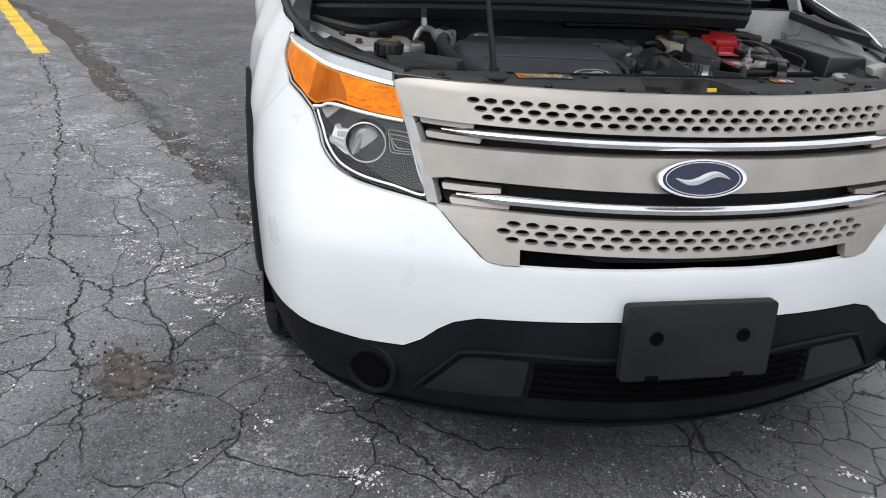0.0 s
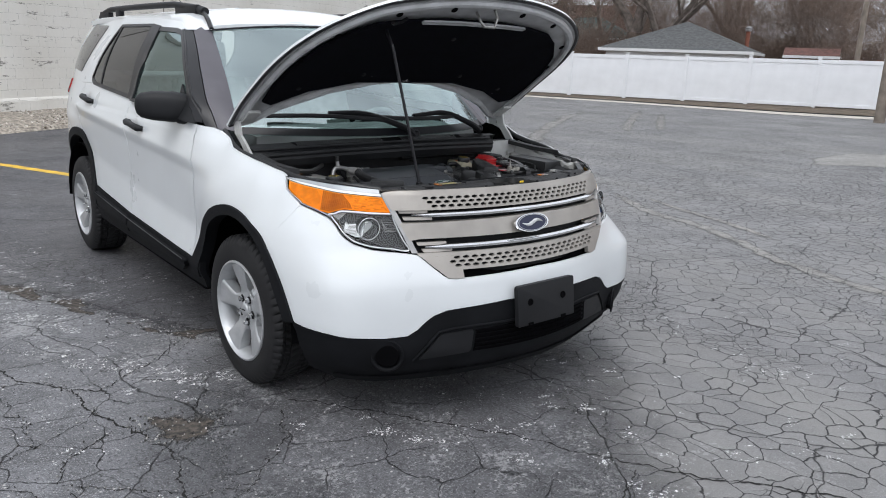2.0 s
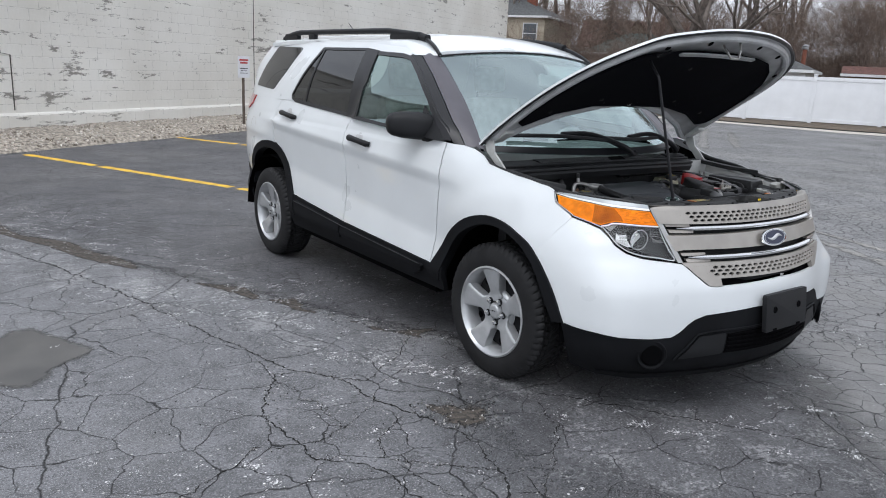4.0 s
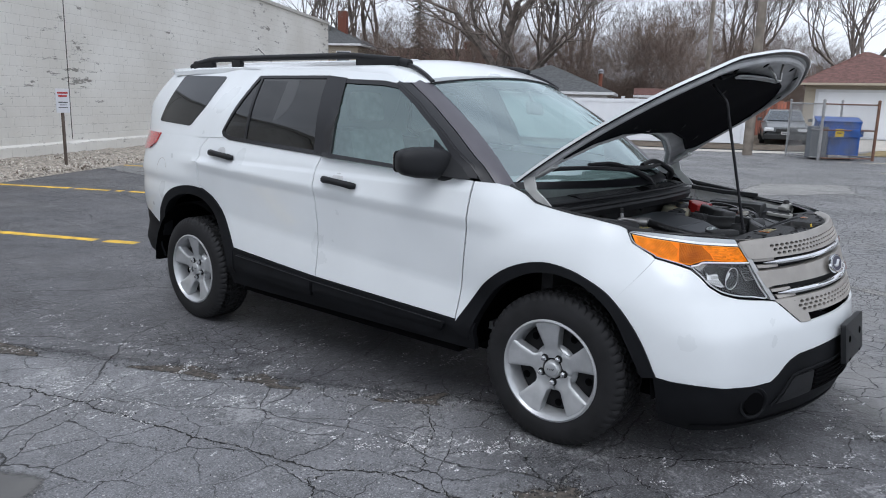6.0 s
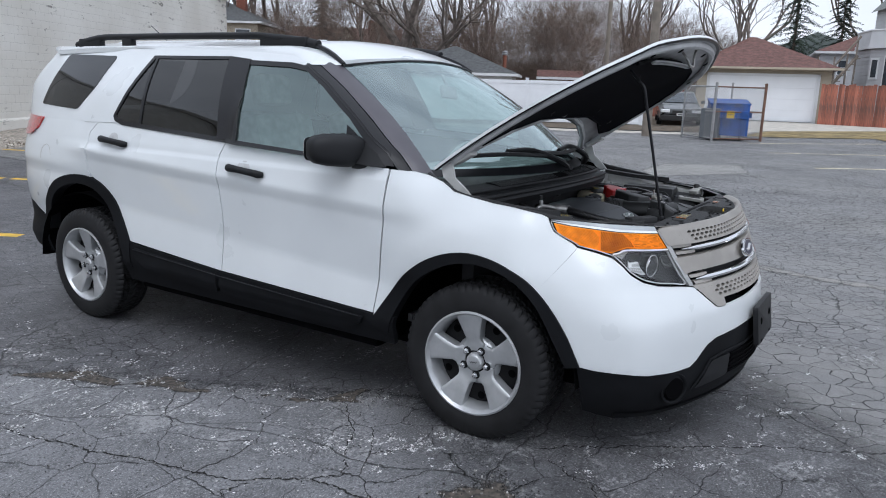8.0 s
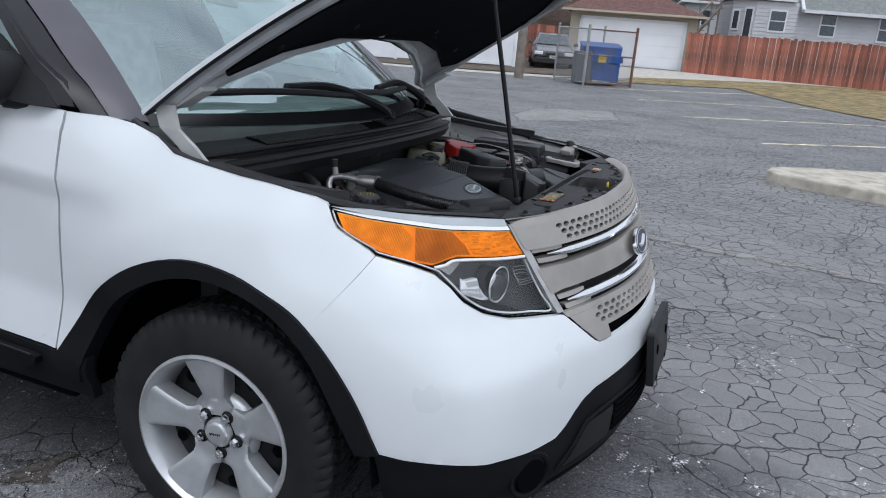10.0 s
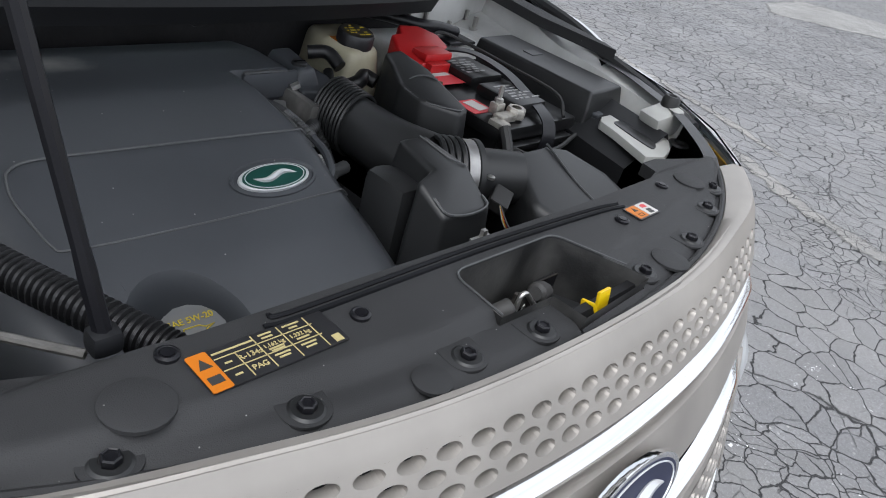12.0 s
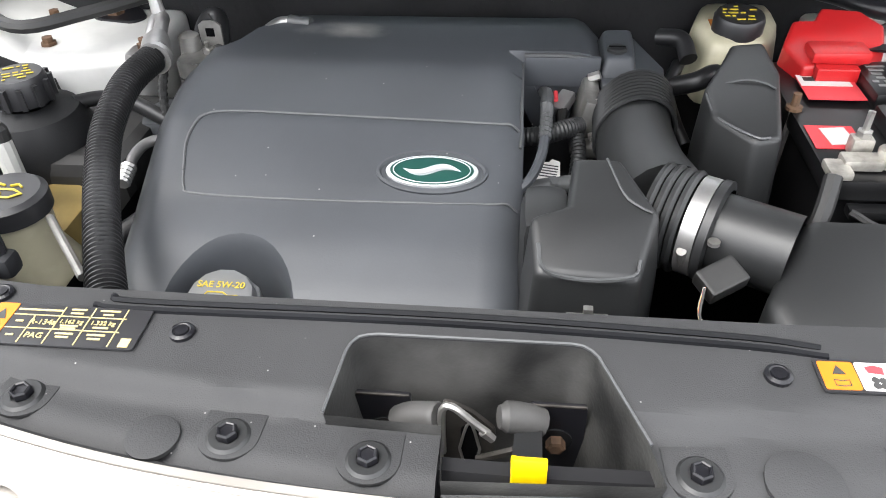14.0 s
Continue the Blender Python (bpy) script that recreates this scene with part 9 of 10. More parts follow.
def rect(x0, x1, y0, y1):
    return [(x0, y0), (x1, y0), (x1, y1), (x0, y1)]


def gable_or_hip(name, label, centre, rot, w, d, wall_h, roof_h, wall_m, roof_m, hip=True, z0=0.0, over=.35, chimney=False, windows=()):
    """A small building: body with lapped siding, roof, windows on its near side."""
    ob = empty(name, label, "house" if name == "house" else "garage")
    m = Matrix.Translation((*centre, z0)) @ Matrix.Rotation(radians(rot), 4, "Z")
    ob.matrix_basis = m
    part("wall", lap_wall(bmesh.new(), rect(-w / 2, w / 2, -d / 2, d / 2), -.3, wall_h), wall_m, ob)
    if not hip:
        for s in (-1, 1):
            bm = bmesh.new()
            bm.faces.new([bm.verts.new(v) for v in ((s * w / 2, -d / 2, wall_h - .02), (s * w / 2, d / 2, wall_h - .02), (s * w / 2, 0, wall_h + roof_h))])
            part("gable", bm, wall_m, ob)
    bm = bmesh.new()
    x, y = w / 2 + over, d / 2 + over
    r = max(0, x - y) if hip else x
    e = [bm.verts.new(v) for v in ((-x, -y, wall_h), (x, -y, wall_h), (x, y, wall_h), (-x, y, wall_h))]
    t = [bm.verts.new((-r, 0, wall_h + roof_h)), bm.verts.new((r, 0, wall_h + roof_h))]
    for f in ((e[0], e[1], t[1], t[0]), (e[2], e[3], t[0], t[1]), (e[1], e[2], t[1]), (e[3], e[0], t[0]), (e[0], e[3], e[2], e[1])):
        bm.faces.new(f)
    part("roof", bm, roof_m, ob)
    part("eave", box(bmesh.new(), -x - .02, x + .02, -y - .02, y + .02, wall_h - .16, wall_h - .01), "siding_white", ob)
    for wx, wz, ww, wh in windows:
        wi = part("window", B(wx - ww / 2 - .07, wx + ww / 2 + .07, -d / 2 - .05, -d / 2 + .02, wz - .07, wz + wh + .07), "white_door", ob)
        part("pane", B(wx - ww / 2, wx + ww / 2, -d / 2 - .06, -d / 2 - .045, wz, wz + wh * .48), "pane", wi)
        part("pane", B(wx - ww / 2, wx + ww / 2, -d / 2 - .06, -d / 2 - .045, wz + wh * .52, wz + wh), "pane", wi)
    if chimney:
        part("chimney", B(w * .2, w * .2 + .7, -.3, .3, wall_h + roof_h * .4, wall_h + roof_h + .9), "brick_red", ob)
    return ob


# grey-roofed garage behind the vinyl fence, tan house, brown house
gable_or_hip("garage", "low white garage with a grey hipped roof behind the fence", (35.6, 22.6), -65, 7.2, 7.0, 2.25, 1.55, "siding_white", "shingle_grey")
gable_or_hip("house", "tan sided house with grey roof", (37.8, 46.0), -60, 9, 8, 5.6, 1.9, "siding_tan", "shingle_grey", chimney=True, windows=((-3, 3.6, 1.0, 1.4), (-.8, 3.6, 1.0, 1.4), (3.4, 3.6, 1.0, 1.4)))
bh = gable_or_hip("house", "brown house with steep gabled roof among trees", (66.0, 56.0), -52, 12, 9, 4.4, 3.2, "siding_brown", "shingle_red", hip=False, windows=((-3.5, 1.8, 1.0, 1.2), (3.5, 1.8, 1.0, 1.2)), chimney=True)
bm = bmesh.new()
for a in (((-2.8, -5.6, 4.3), (0, -5.6, 7.4), (0, 1, 7.4), (-2.8, 1, 4.3)), ((2.8, -5.6, 4.3), (0, -5.6, 7.4), (0, 1, 7.4), (2.8, 1, 4.3))):
    bm.faces.new([bm.verts.new(v) for v in a])
part("gable_roof", bm, "shingle_red", bh)
bm = bmesh.new()
bm.faces.new([bm.verts.new(v) for v in ((-2.4, -5.2, 2.0), (2.4, -5.2, 2.0), (2.4, -5.2, 4.5), (0, -5.2, 7.1), (-2.4, -5.2, 4.5))])
part("gable", bm, "siding_tan", bh)
gable_or_hip("garage", "low outbuilding with a dull green-grey roof", (50.5, 42.7), -62, 8, 6, 3.4, 1.8, "siding_grey", "shingle_green")
gable_or_hip("garage", "small shed with rusty roof", (43.5, 19.2), -65, 2.3, 2.2, 2.25, .45, "siding_brown", "shingle_red", hip=False)

# garage with the white roller door
rg = empty("garage", "tan sided garage with red hipped roof and white door", "garage")
m = Matrix.Translation((36.0, 4.95, .26)) @ Matrix.Rotation(radians(-81), 4, "Z")
rg.matrix_basis = m
part("wall", lap_wall(bmesh.new(), rect(-3.3, 2.7, 0, 6.6), -.3, 2.55), "siding_tan", rg)
bm = bmesh.new()
e = [bm.verts.new(v) for v in ((-3.72, -.5, 2.55), (3.12, -.5, 2.55), (3.12, 7.1, 2.55), (-3.72, 7.1, 2.55))]
t = [bm.verts.new((-1.15, 3.2, 4.2)), bm.verts.new((-.85, 3.4, 4.2))]
for f in ((e[0], e[1], t[1], t[0]), (e[2], e[3], t[0], t[1]), (e[1], e[2], t[1]), (e[3], e[0], t[0]), (e[0], e[3], e[2], e[1])):
    bm.faces.new(f)
rf = part("roof", bm, "shingle_red", rg)
part("gutter", B(-3.74, 3.14, -.6, -.48, 2.47, 2.57), "siding_tan", rf)
gd = part("garage_door", B(-2.70, 2.10, -.06, .02, .02, 2.15), "white_door", rg)
for k in range(4):
    part("door_panel", B(-2.66, 2.06, -.085, -.06, .05 + k * .525, .572 + k * .525, bev=.006, seg=1), "white_door", gd)
for a in ((-2.84, -2.70, 0, 2.28), (2.10, 2.24, 0, 2.28), (-2.84, 2.24, 2.15, 2.28)):
    part("door_trim", B(a[0], a[1], -.09, 0, a[2], a[3]), "siding_white", rg)

# vent pipe on the grey garage
vp = tagged(part("flue_pipe", T([(42.2, 22.7, 1.6), (42.2, 22.7, 3.6)], .13, 12), "brick_red", None), "brick-red flue pipe with pale cap above the garage", "pipe")
part("cap", L([(.17, 3.6), (.21, 3.66), (.17, 3.72), (.21, 3.78), (.17, 3.84), (0, 3.92)], 14, Matrix.Translation((42.2, 22.7, 0))), "galv", vp)

# house beyond the red fence
gh = empty("house", "grey sided house with a railed balcony over its bay", "house")
gh.matrix_basis = Matrix.Translation((42.0, -1.98, .38)) @ Matrix.Rotation(radians(-72), 4, "Z") @ Matrix.Diagonal((.87, .87, 1.1, 1))
part("wall", lap_wall(bmesh.new(), rect(.01, 9, .4, 8), -.3, 3.15), "siding_grey", gh)
part("bay_wall", lap_wall(bmesh.new(), [(-2.4, -.3), (-.01, -.3), (-.01, 4), (-3.45, 4), (-3.45, 1.0)], -.3, 3.30), "siding_grey", gh, "pale grey siding round the bay")
rf = bmesh.new()
for a in (((.40, -.1, 3.0), (9.3, -.1, 3.0), (9.3, 4.3, 6.9), (.15, 4.3, 6.9)), ((.40, 8.7, 3.0), (9.3, 8.7, 3.0), (9.3, 4.3, 6.9), (.15, 4.3, 6.9))):
    rf.faces.new([rf.verts.new(v) for v in a])
rf = part("roof", rf, "shingle_pale", gh, "weathered grey-green shingle roof")
part("barge_board", T([(.37, -.15, 2.98), (.12, 4.3, 6.95), (.37, 8.75, 2.98)], .13, 4), "siding_white", rf)
part("gutter", B(.40, 9.3, -.24, -.1, 2.9, 3.05), "siding_white", rf)
bm = bmesh.new()
bm.faces.new([bm.verts.new(v) for v in ((.5, .4, 3.1), (.5, 8.0, 3.1), (.35, 4.3, 6.6))])
part("gable", bm, "siding_white", gh)
part("dormer_wall", lap_wall(bmesh.new(), rect(-2.1, -.02, 2.6, 6), 3.4, 5.6), "siding_white", gh)
bm = bmesh.new()
for a in (((-2.5, 2.2, 5.3), (-1.0, 2.2, 6.6), (-1.0, 6, 6.6), (-2.5, 6, 5.3)), ((.4, 2.2, 5.3), (-1.0, 2.2, 6.6), (-1.0, 6, 6.6), (.4, 6, 5.3))):
    bm.faces.new([bm.verts.new(v) for v in a])
part("dormer_roof", bm, "shingle_pale", gh)
bal = part("balcony", PR([(-2.55, -.5), (-.2, -.5), (-.2, 3.9), (-3.65, 3.9), (-3.65, .9)], 3.32, 3.50), "siding_white", gh)
for k in range(17):
    x = -2.45 + k * .13
    part("lattice", T([(x, -.45, 3.55), (min(x + .5, -.22), -.45, 3.55 + min(.5, -.22 - x))], .02, 4), "siding_white", bal)
    part("lattice", T([(x, -.45, 4.10), (min(x + .5, -.22), -.45, 4.10 - min(.5, -.22 - x))], .02, 4), "siding_white", bal)
for a, b in (((-2.5, -.45), (-.2, -.45)), ((-3.6, .9), (-2.5, -.45)), ((-3.6, 3.8), (-3.6, .9))):
    part("balcony_rail", T([(*a, 4.15), (*b, 4.15)], .05, 6), "siding_white", bal)
for a, b in (((-3.6, .9), (-2.5, -.45)), ((-3.6, 3.8), (-3.6, .9))):
    bm = bmesh.new()
    bm.faces.new([bm.verts.new(v) for v in ((*a, 3.5), (*b, 3.5), (*b, 4.12), (*a, 4.12))])
    part("balcony_screen", bm, "siding_white", bal)
tagged(part("storage_box", B(-.5, .5, -.25, .25, 0, .42, bev=.03), "sign_red", None, at=gh.matrix_basis @ Matrix.Translation((-1.0, .2, 3.5))), "red plastic box standing on the balcony", "box")
for x, y, z, w, h in ((-1.10, -.3, 2.0, .86, .86), (2.1, .4, 1.95, .8, .95), (5.6, .4, 1.9, 1.0, 1.0), (-1.05, 2.6, 4.1, .7, .95)):
    wi = part("window", B(x - w / 2 - .09, x + w / 2 + .09, y - .06, y + .02, z - .09, z + h + .09), "siding_white", gh)
    part("pane", B(x - w / 2, x + w / 2, y - .075, y - .055, z, z + h * .47), "pane", wi)
    part("pane", B(x - w / 2, x + w / 2, y - .075, y - .055, z + h * .53, z + h), "pane", wi)
m_f = Matrix.Translation((-2.925, .35, 0)) @ Matrix.Rotation(math.atan2(-1.3, 1.05), 4, "Z")
for x, z0, z1, w in ((-.45, 2.0, 2.8, .34), (.42, 1.2, 2.9, .42)):
    wi = part("window", B(x - w / 2 - .09, x + w / 2 + .09, -.07, .02, z0 - .09, z1 + .09, m=m_f), "siding_white", gh)
    part("pane", B(x - w / 2, x + w / 2, -.085, -.06, z0, z1, m=m_f), "pane", wi)
part("satellite_dish", L([(0, 0), (.2, .05), (.32, .14)], 16, Matrix.Translation((1.3, 1.0, 4.3)) @ Euler((1.2, .3, 0)).to_matrix().to_4x4()), "galv", gh)
part("dish_mast", T([(1.3, 1.1, 3.9), (1.3, 1.0, 4.3)], .03, 6), "galv", gh)
stair = part("outside_stair", T([(-6.6, .6, .3), (-4.0, 1.6, 3.0)], .09, 5), "pole", gh, "grey weathered wooden outside stair")
part("stair_rail", T([(-6.6, .4, 1.2), (-4.0, 1.4, 3.9)], .06, 5), "pole", stair)
part("stair_rail", T([(-7.4, .4, 1.9), (-5.6, .4, 1.9)], .06, 5), "pole", stair)
part("landing", B(-7.4, -5.4, .4, 2.2, 2.4, 2.5), "pole", stair)
for x, y, z in ((-7.3, .45, 2.9), (-6.4, .45, 2.9), (-5.5, .45, 2.9), (-6.0, .8, 1.8), (-5.3, 1.1, 2.4), (-4.6, 1.35, 3.1), (-4.1, 1.5, 3.8)):
    part("stair_post", T([(x, y, -.2), (x, y, z)], .06, 4), "pole", stair)
for k in range(10):
    part("tread", B(-6.5 + .26 * k, -6.2 + .26 * k, .5 + .1 * k, 1.4 + .1 * k, .42 + .27 * k, .46 + .27 * k), "pole", stair)
gable_or_hip("house", "pale house with a dull red roof", (58.5, 1.6), -80, 8, 9, 4.5, 1.9, "siding_grey", "shingle_red", hip=True, windows=((-2.6, 3.0, .5, .9), (-1.4, 3.0, .5, .9)))
gable_or_hip("house", "distant house with a grey roof", (72.0, 7.3), -80, 9, 9, 4.9, 2.2, "siding_grey", "shingle_green")
gable_or_hip("house", "brick house at the end of the fence", (48.0, -13.5), -78, 8, 9, 3.3, 2.4, "brick_red", "shingle_grey", windows=((-2.4, 1.0, 1.6, 1.5), (1.0, 1.0, 1.6, 1.5)))

# red board fence
rnd = random.Random(12)
rfence = empty("board_fence", "weathered red-stained vertical board fence", "fence", kind="structure")
RF = [(35.5, 2.55), (34.9, -1.0), (34.9, -3.6), (34.2, -10.5)]
for (ax, ay), (bx, by) in zip(RF, RF[1:]):
    a, b = Vector((ax, ay)), Vector((bx, by))
    n = int((b - a).length / .143)
    for k in range(n):
        p = a.lerp(b, k / n)
        mt = Matrix.Translation((p.x, p.y, .24)) @ Matrix.Rotation(math.atan2(b.y - a.y, b.x - a.x), 4, "Z") @ Matrix.Rotation(rnd.uniform(-.012, .012), 4, "Y")
        part("board", B(.0006, .1424, -.010 + rnd.uniform(-.006, .006), .010, -.05, 1.84 + rnd.uniform(-.03, .05)), "wood_red", rfence, at=mt)
back = empty("board_fence", "old red board fence behind the parked car", "fence", kind="structure")
for k in range(34):
    mt = Matrix.Translation((35.4 - .02 * k, 8.8 + .145 * k, .24)) @ Matrix.Rotation(radians(98), 4, "Z")
    part("board", B(.0006, .1424, -.010, .010, -.05, 1.70 + rnd.uniform(-.03, .05)), "wood_red", back, at=mt)

# dumpster in its chain-link pen
P1, P2 = Vector((23.22, 2.92)), Vector((21.95, 4.21))
pen = empty("chain_link_pen", "rusty chain-link pen round a dumpster", "fence")
along = (P1 - P2).normalized()
deep = Vector((-along.y, along.x))
if deep.x < 0:
    deep = -deep
corners = [P2, P1, P1 + deep * 1.9, P2 + deep * 1.9]
for k, c in enumerate(corners):
    z = ground_z(c.x, c.y)
    po = part("post", T([(c.x, c.y, z - .05), (c.x, c.y, z + 1.84)], .045 if k < 2 else .035, 10), "rustpost" if k in (1,) else "galv", pen)
    part("post_cap", L([(.05, 0), (.05, .02), (.03, .05), (0, .06)], 10, Matrix.Translation((c.x, c.y, z + 1.84))), "rustpost" if k == 1 else "galv", po)
for k in range(4):
    a, b = corners[k], corners[(k + 1) % 4]
    z = ground_z(a.x, a.y)
    for h in (.08, .95, 1.75):
        part("rail", T([(a.x, a.y, z + h), (b.x, b.y, z + h)], .022, 6), "rustpost" if k == 0 else "galv", pen)
    bm = bmesh.new()
    ln = (b - a).length
    for j in range(-16, int(ln / .11) + 1):
        for s in (1, -1):
            u0, u1 = j * .11, j * .11 + 1.67
            z0, z1 = .08, 1.75
            if u0 < 0:
                z0, u0 = z0 - u0, 0
            if u1 > ln:
                z1, u1 = z1 - (u1 - ln), ln
            if z1 <= z0 or u0 >= ln:
                continue
            if s < 0:
                u0, u1 = ln - u0, ln - u1
            p, q = a.lerp(b, u0 / ln), a.lerp(b, u1 / ln)
            tube(bm, [(p.x, p.y, z + z0), (q.x, q.y, z + z1)], .0035, 3, cap=False)
    part("wire_mesh", bm, "galv", pen)
dc = (P1 + P2) / 2 + deep * .80 + along * .10
dm = empty("dumpster", "dented blue steel dumpster", "dumpster")
dm.matrix_basis = Matrix.Translation((dc.x, dc.y, ground_z(dc.x, dc.y))) @ Matrix.Rotation(radians(-72), 4, "Z")
prof = [(-.62, .16), (.55, .16), (.62, .9), (.55, 1.32), (-.62, 1.18)]
bm = bmesh.new()
cols = [[bm.verts.new((x, y, z)) for y, z in prof] for x in (-.62, .62)]
bm.faces.new(cols[0]), bm.faces.new(cols[1])
for k in range(5):
    bm.faces.new((cols[0][k], cols[0][(k + 1) % 5], cols[1][(k + 1) % 5], cols[1][k]))
bmesh.ops.recalc_face_normals(bm, faces=bm.faces[:])
part("body", bm, "blue", dm)
part("front_ledge", B(-.58, .58, -.74, -.60, .72, .98, bev=.03), "blue", dm)
for x in (-.5, -.2, .1, .4):
    part("rib", B(x - .03, x + .03, -.66, -.62, .18, 1.16), "blue", dm)
part("lid", box(bmesh.new(), -.65, .65, -.66, .60, 0, .05, .01, m=Matrix.Translation((0, 0, 1.24)) @ Matrix.Rotation(.11, 4, "X")), "blue", dm)
part("fork_pocket", B(.62, .72, -.5, .4, .75, .95), "blue", dm)
lab = part("label", B(-.10, .14, -.748, -.74, .74, .98), "yellow", dm, "yellow paper label")
part("text_bar", B(-.06, .10, -.752, -.748, .84, .87), "ink", lab)
for x in (-.5, .4):
    part("caster", L([(.07, -.03), (.07, .03)], 12, Matrix.Translation((x, -.5, .08)) @ Matrix.Rotation(radians(90), 4, "Y")), "grey_bin", dm)
tagged(part("wheelie_bin", B(-.3, .3, -.3, .3, .05, 1.05, bev=.04), "grey_bin", None, at=Matrix.Translation((22.62, 4.42, ground_z(22, 4)))), "tall grey wheeled bin beside the dumpster", "bin")

# parked sedan, charcoal, nose towards the lot
sed = empty("sedan", "charcoal sedan parked beyond the lot", "car")
sed.matrix_basis = Matrix.Translation((28.6, 7.05, ground_z(28.6, 7))) @ Matrix.Rotation(radians(-72), 4, "Z")
bm, rows = bmesh.new(), []
for y, w, zb, zt in ((0, .72, .35, .62), (.06, .84, .22, .72), (.5, .90, .20, .86), (1.3, .92, .20, .96), (1.5, .92, .2, .98), (3.6, .92, .2, 1.0), (4.5, .88, .25, .98), (4.7, .8, .35, .9)):
    rows.append([bm.verts.new((sx * w * f, y, z)) for sx, f, z in ((-1, .9, zb), (-1, 1, zb + .2), (-1, .98, zt - .15), (-1, .8, zt), (1, .8, zt), (1, .98, zt - .15), (1, 1, zb + .2), (1, .9, zb))])
for a, b in zip(rows, rows[1:]):
    for k in range(7):
        bm.faces.new((a[k], a[k + 1], b[k + 1], b[k]))
bm.faces.new(rows[0])
bmesh.ops.recalc_face_normals(bm, faces=bm.faces[:])
part("body", bm, "sedan_paint", sed, smooth=True)
bm, rows = bmesh.new(), []
for y, w, z in ((1.25, .78, .95), (2.0, .62, 1.38), (2.4, .6, 1.44), (3.2, .6, 1.42), (4.0, .72, .98)):
    rows.append([bm.verts.new((sx * w * f, y, zz)) for sx, f, zz in ((-1, 1.12, .95), (-1, 1, z), (1, 1, z), (1, 1.12, .95))])
for a, b in zip(rows, rows[1:]):
    for k in range(3):
        bm.faces.new((a[k], a[k + 1], b[k + 1], b[k]))
part("roof", bm, "sedan_paint", sed, smooth=True)
part("windscreen", patch([(-.70, .05), (.70, .05), (.56, .95), (-.56, .95)], lambda x, v, o=0: (x, 1.22 + .76 * v, .965 + .43 * v), (.5, .5), 0, 0), "pane", sed)
part("front_grille", B(-.34, .34, -.03, .05, .50, .66, bev=.02), "cable", sed)
for sx in (-1, 1):
    part("headlamp", B(sx * .62 - .18, sx * .62 + .18, -.02, .12, .56, .70, bev=.03), "reflector", sed, "clear headlamp")
    for y in (.85, 3.75):
        part("wheel", L([(.32, -.1), (.32, .1), (.2, .11), (0, .08)], 20, Matrix.Translation((sx * .82, y, .32)) @ Matrix.Rotation(radians(90), 4, "Y")), "rubber", sed)
    part("door_mirror", B(sx * .98 - .09, sx * .98 + .09, 1.5, 1.6, .95, 1.08, bev=.02), "sedan_paint", sed)
part("lower_bumper", B(-.78, .78, -.05, .1, .24, .44, bev=.03), "cable", sed)
pl = part("number_plate", B(-.16, .16, -.075, -.055, .44, .55), "paper", sed)
part("text_bar", B(-.11, .11, -.08, -.076, .48, .51), "badge_blue", pl)

# sign on a post before the wall
sg_pos = wall_pt(9.52, 10.0, 0)
sign = empty("parking_sign", "small white notice on a brown post", "sign")
sign.matrix_basis = Matrix.Translation((sg_pos[0], sg_pos[1], .08)) @ Matrix.Rotation(radians(18), 4, "Z")
part("post", B(-.022, .022, -.02, .02, -.1, 1.46), "bark", sign)
pnl = part("panel", PR(rounded([(-.16, -.23), (.16, -.23), (.16, .23), (-.16, .23)], .02), 0, .006, m=Matrix.Translation((0, -.024, 1.27)) @ Matrix.Rotation(radians(90), 4, "X")), "sign_white", sign)
for k, (w, h, mt) in enumerate(((.12, .035, "sign_red"), (.10, .035, "sign_red"), (.11, .018, "ink"), (.08, .012, "ink"), (.11, .012, "ink"))):
    z = 1.42 - (.06 * k if k < 2 else .08 + .05 * k)
    part("text_bar", B(-w, w, -.034, -.030, z - h / 2, z + h / 2), mt, pnl)

# utility poles and wires
def utility_pole(x, y, h, r):
    p = empty("utility_pole", "weathered wooden utility pole", "pole", "utility poles")
    p.matrix_basis = Matrix.Translation((x, y, 0))
    part("shaft", T([(0, 0, 0), (0, 0, h)], [r, r * .75], 12), "pole", p, smooth=True)
    part("crossarm", B(-.05, .05, -1.1, 1.1, h - .9, h - .78), "pole", p)
    return p


utility_pole(22.4, 6.53, 10.5, .16)
utility_pole(34.3, 12.6, 9.5, .13)
wires = tagged(part("overhead_wire", T([(34.3 + 20 * k / 6 * 1.0 - 0, 12.6 + 30 * k / 6, 8.6 - .6 * math.sin(math.pi * k / 6)) for k in range(7)], .012, 4), "cable"), "thin dark overhead wire between poles", "wire")
for zz, a, b in ((8.2, (34.3, 12.6), (8, 60)), (8.6, (34.3, 12.6), (60, -20))):
    tagged(part("overhead_wire", T([(a[0] + (b[0] - a[0]) * k / 8, a[1] + (b[1] - a[1]) * k / 8, zz - .8 * math.sin(math.pi * k / 8)) for k in range(9)], .012, 4), "cable"), "thin dark overhead wire between poles", "wire")

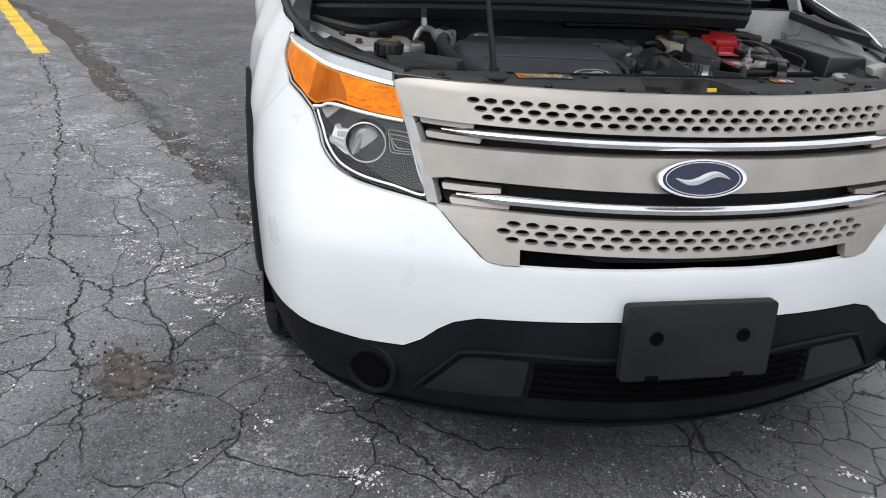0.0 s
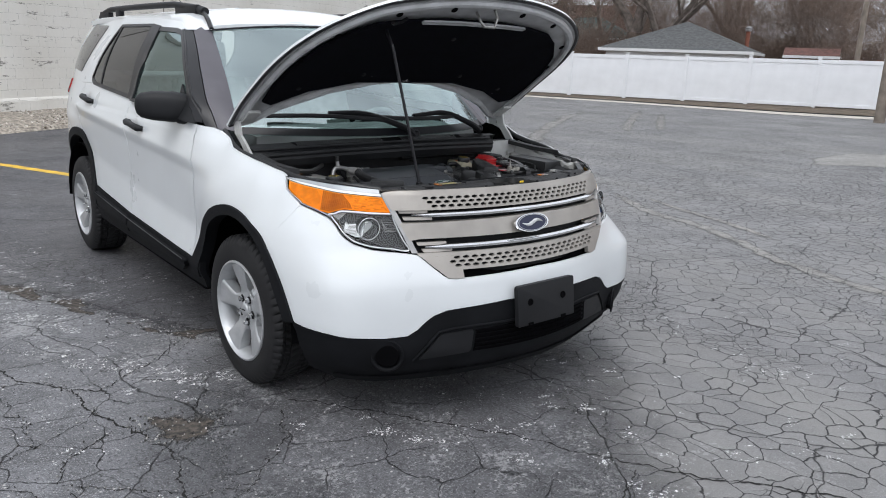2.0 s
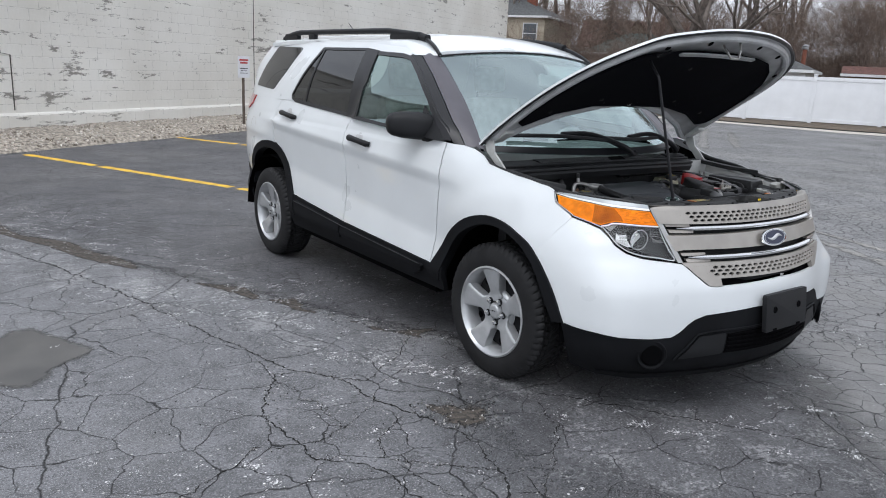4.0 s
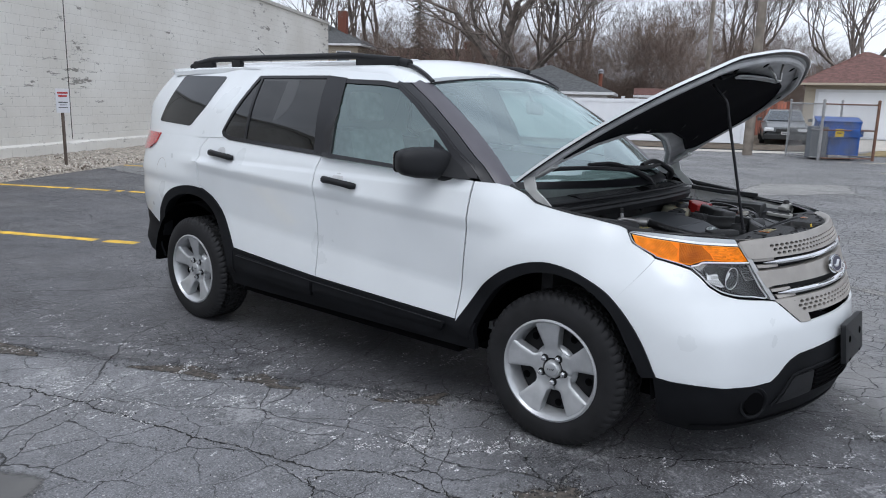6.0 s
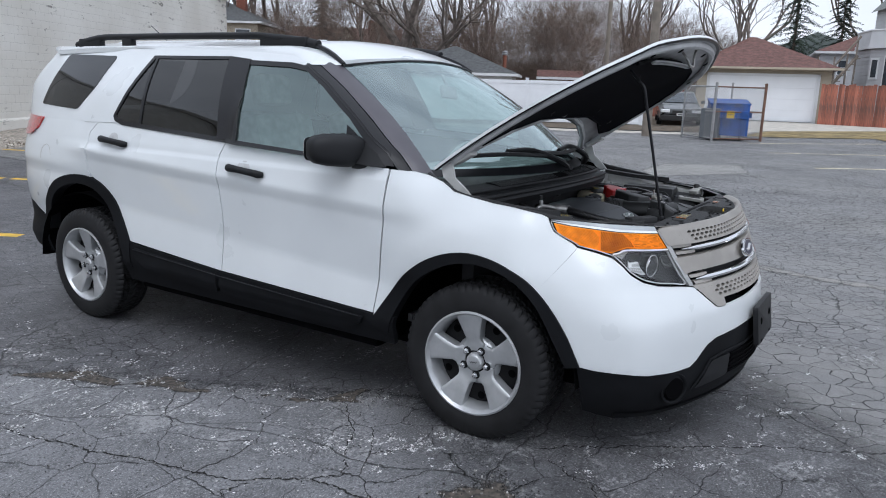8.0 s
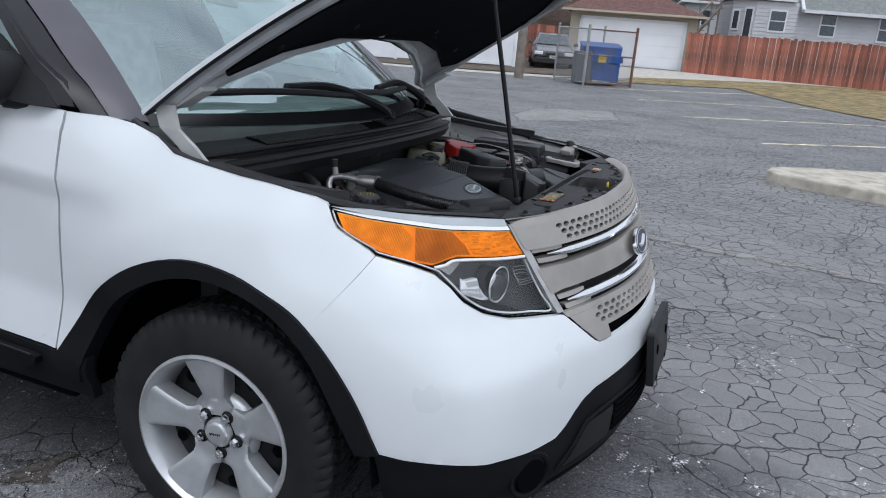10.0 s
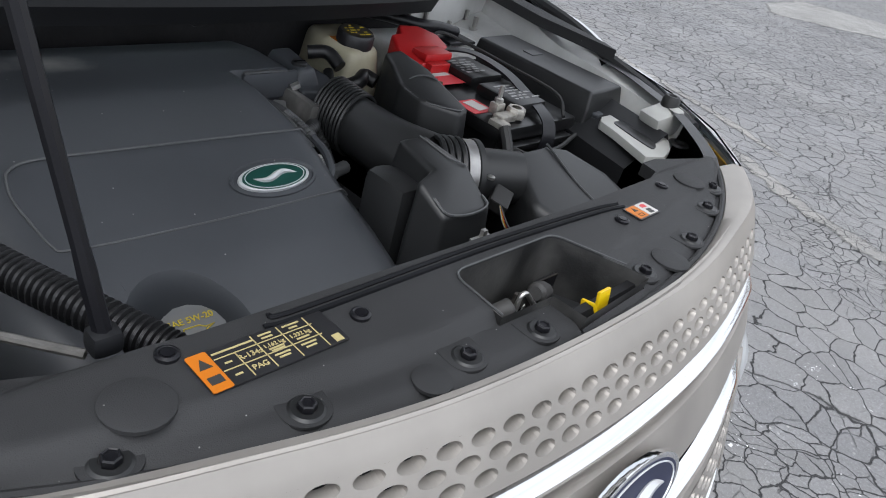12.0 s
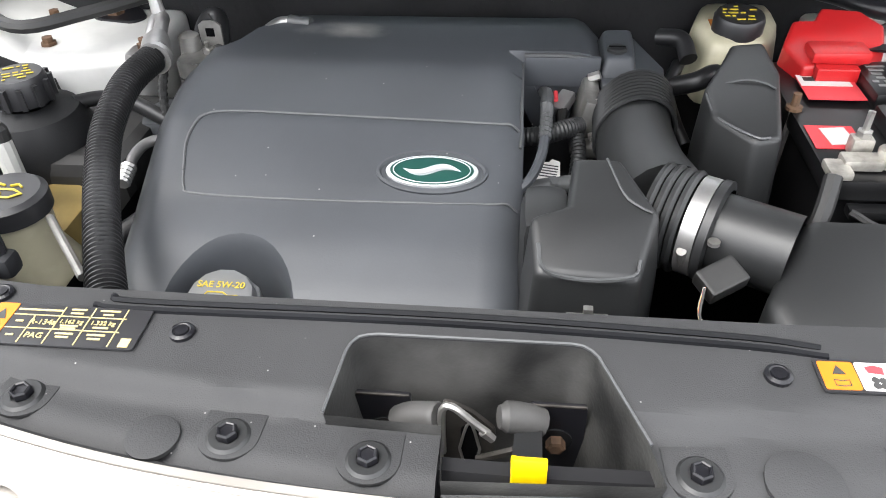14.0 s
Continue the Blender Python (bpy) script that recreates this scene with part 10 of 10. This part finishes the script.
# ---- trees ----
def grow(bm, rnd, p, d, length, r, depth, spread, sides, up=.07):
    """A limb and its branches, tapered and bent."""
    pts, rs, q = [p], [r], p.copy()
    n = 4 if depth > 2 else 3
    for k in range(n):
        d = (d + Vector((rnd.gauss(0, .13), rnd.gauss(0, .13), rnd.gauss(0, .08) + up * .5))).normalized()
        q = q + d * length / n
        pts.append(q.copy()), rs.append(r * (1 - .42 * (k + 1) / n))
    tube(bm, pts, rs, sides, cap=False)
    if depth == 0:
        return
    kids = rnd.choice((3, 4) if depth > 1 else (3, 4, 5))
    for k in range(kids):
        i = rnd.choice((2, 3, n)) if k else n
        i = min(i, n)
        a = rnd.uniform(0, 6.283)
        side = d.orthogonal().normalized()
        side = Matrix.Rotation(a, 3, d) @ side
        nd = (d * math.cos(spread) + side * math.sin(spread) * rnd.uniform(.6, 1.3) + Vector((0, 0, up))).normalized()
        grow(bm, rnd, pts[i].copy(), nd, length * rnd.uniform(.62, .82), max(rs[i] * rnd.uniform(.55, .75), .006), depth - 1, spread, 3 if depth < 4 else 5, up)


def bare_tree(seed, trunk_r, trunk_h, length, depth, spread, lean=(0, 0), mt="twig"):
    rnd = random.Random(seed)
    ob = empty("bare_tree", "leafless deciduous tree with fine bare twigs", "tree", "bare trees")
    d0 = Vector((lean[0], lean[1], 1)).normalized()
    top = d0 * trunk_h
    part("trunk", T([(0, 0, -.2), tuple(top * .5), tuple(top)], [trunk_r * 1.15, trunk_r, trunk_r * .9], 10), "bark", ob, smooth=True)
    bm = bmesh.new()
    for k in range(3):
        a = k * 2.1 + rnd.uniform(-.4, .4)
        nd = (d0 + Vector((math.cos(a), math.sin(a), 0)) * spread).normalized()
        grow(bm, rnd, top * (.86 + .07 * k), nd, length, trunk_r * .62, depth, spread, 6)
    part("crown", bm, mt, ob)
    return ob


def brush_tree(seed):
    """Slender young stems that grow close together."""
    rnd = random.Random(seed)
    ob = empty("bare_tree", "thin brown leafless trees in a dense stand", "tree", "bare trees")
    bm = bmesh.new()
    for k in range(4):
        p = Vector((rnd.uniform(-.9, .9), rnd.uniform(-.9, .9), -.1))
        grow(bm, rnd, p, Vector((rnd.gauss(0, .08), rnd.gauss(0, .08), 1)), rnd.uniform(2.6, 3.9), rnd.uniform(.030, .055), 5, .60, 4, .06)
    part("stem", bm, "twig_red", ob)
    return ob


def conifer(seed, h, w):
    rnd = random.Random(seed)
    ob = empty("spruce_tree", "dark green spruce with drooping branches", "tree", "conifers")
    part("trunk", T([(0, 0, -.2), (0, 0, h)], [.22, .03], 8), "bark", ob)
    bm = bmesh.new()
    n = int(h * 9)
    for k in range(n):
        z = h * (.10 + .9 * k / n)
        reach = w * (1 - (z / h) ** 1.2) * rnd.uniform(.65, 1.15) + .15
        a = k * 2.399 + rnd.uniform(-.3, .3)
        for j in range(12):
            f = (j + 1) / 12
            c = Vector((math.cos(a) * reach * f, math.sin(a) * reach * f, z - .28 * reach * f * f + .08))
            s = (.42 - .2 * f) * (.6 + .4 * reach / w)
            for _ in range(8):
                v = Vector((rnd.gauss(0, 1), rnd.gauss(0, 1), rnd.gauss(0, .45) - .3)).normalized() * s * rnd.uniform(.6, 1.2)
                t = v.orthogonal().normalized() * s * .13
                bm.faces.new([bm.verts.new(c), bm.verts.new(c + v * .5 + t), bm.verts.new(c + v), bm.verts.new(c + v * .5 - t)])
    part("crown", bm, "needles", ob)
    return ob


rnd = random.Random(77)
big = bare_tree(2, .55, 3.4, 5.2, 6, .55, (.05, -.1))
big.matrix_basis = Matrix.Translation((38.9, 29.2, 0))
second = bare_tree(9, .40, 3.0, 4.6, 6, .62, (.10, -.45))
second.matrix_basis = Matrix.Translation((39.8, 28.9, 0))
tw = bare_tree(5, .28, 3.2, 4.6, 6, .50)
tw.matrix_basis = Matrix.Translation((39.0, 46, 0))
for k, (x, y, s) in enumerate(((49, 52, 1.4), (44, 54, 1.2), (47, 38, 1.0), (58, 34, 1.2), (66, 22, 1.15), (56, 18, .9), (72, 2, 1.2), (62, -6, 1.1), (85, 16, 1.4), (70, 40, 1.3), (64, 12, 1.0), (80, -14, 1.3))):
    copy_thing(tw, Matrix.Translation((x, y, 0)) @ Matrix.Rotation(k * 1.7, 4, "Z") @ Matrix.Scale(s, 4))
br = [brush_tree(s) for s in (1, 4)]
br[0].matrix_basis, br[1].matrix_basis = Matrix.Translation((46, 20, 0)), Matrix.Translation((48, 23, 0))
for k in range(38):
    f = k / 37
    a = math.radians(12 + 36 * f)
    r = rnd.uniform(52, 80)
    copy_thing(br[k % 2], Matrix.Translation((math.cos(a) * r, math.sin(a) * r, 0)) @ Matrix.Rotation(rnd.uniform(0, 6), 4, "Z") @ Matrix.Scale(rnd.uniform(.75, 1.15), 4))
# low young growth between the taller stems
for k in range(64):
    a = math.radians(9 + 42 * (k + rnd.random()) / 64)
    r = rnd.uniform(50, 74)
    copy_thing(br[k % 2], Matrix.Translation((math.cos(a) * r, math.sin(a) * r, -.2)) @ Matrix.Rotation(rnd.uniform(0, 6), 4, "Z") @ Matrix.Diagonal((.85, .85, rnd.uniform(.38, .62), 1)))
sp = conifer(3, 13, 2.5)
sp.matrix_basis = Matrix.Translation((50.5, 46.2, 0))
pine = conifer(6, 13, 4.4)
pine.matrix_basis = Matrix.Translation((66.5, 8.3, 0))
copy_thing(pine, Matrix.Translation((67.5, 4.9, 0)) @ Matrix.Rotation(2, 4, "Z") @ Matrix.Scale(.85, 4))
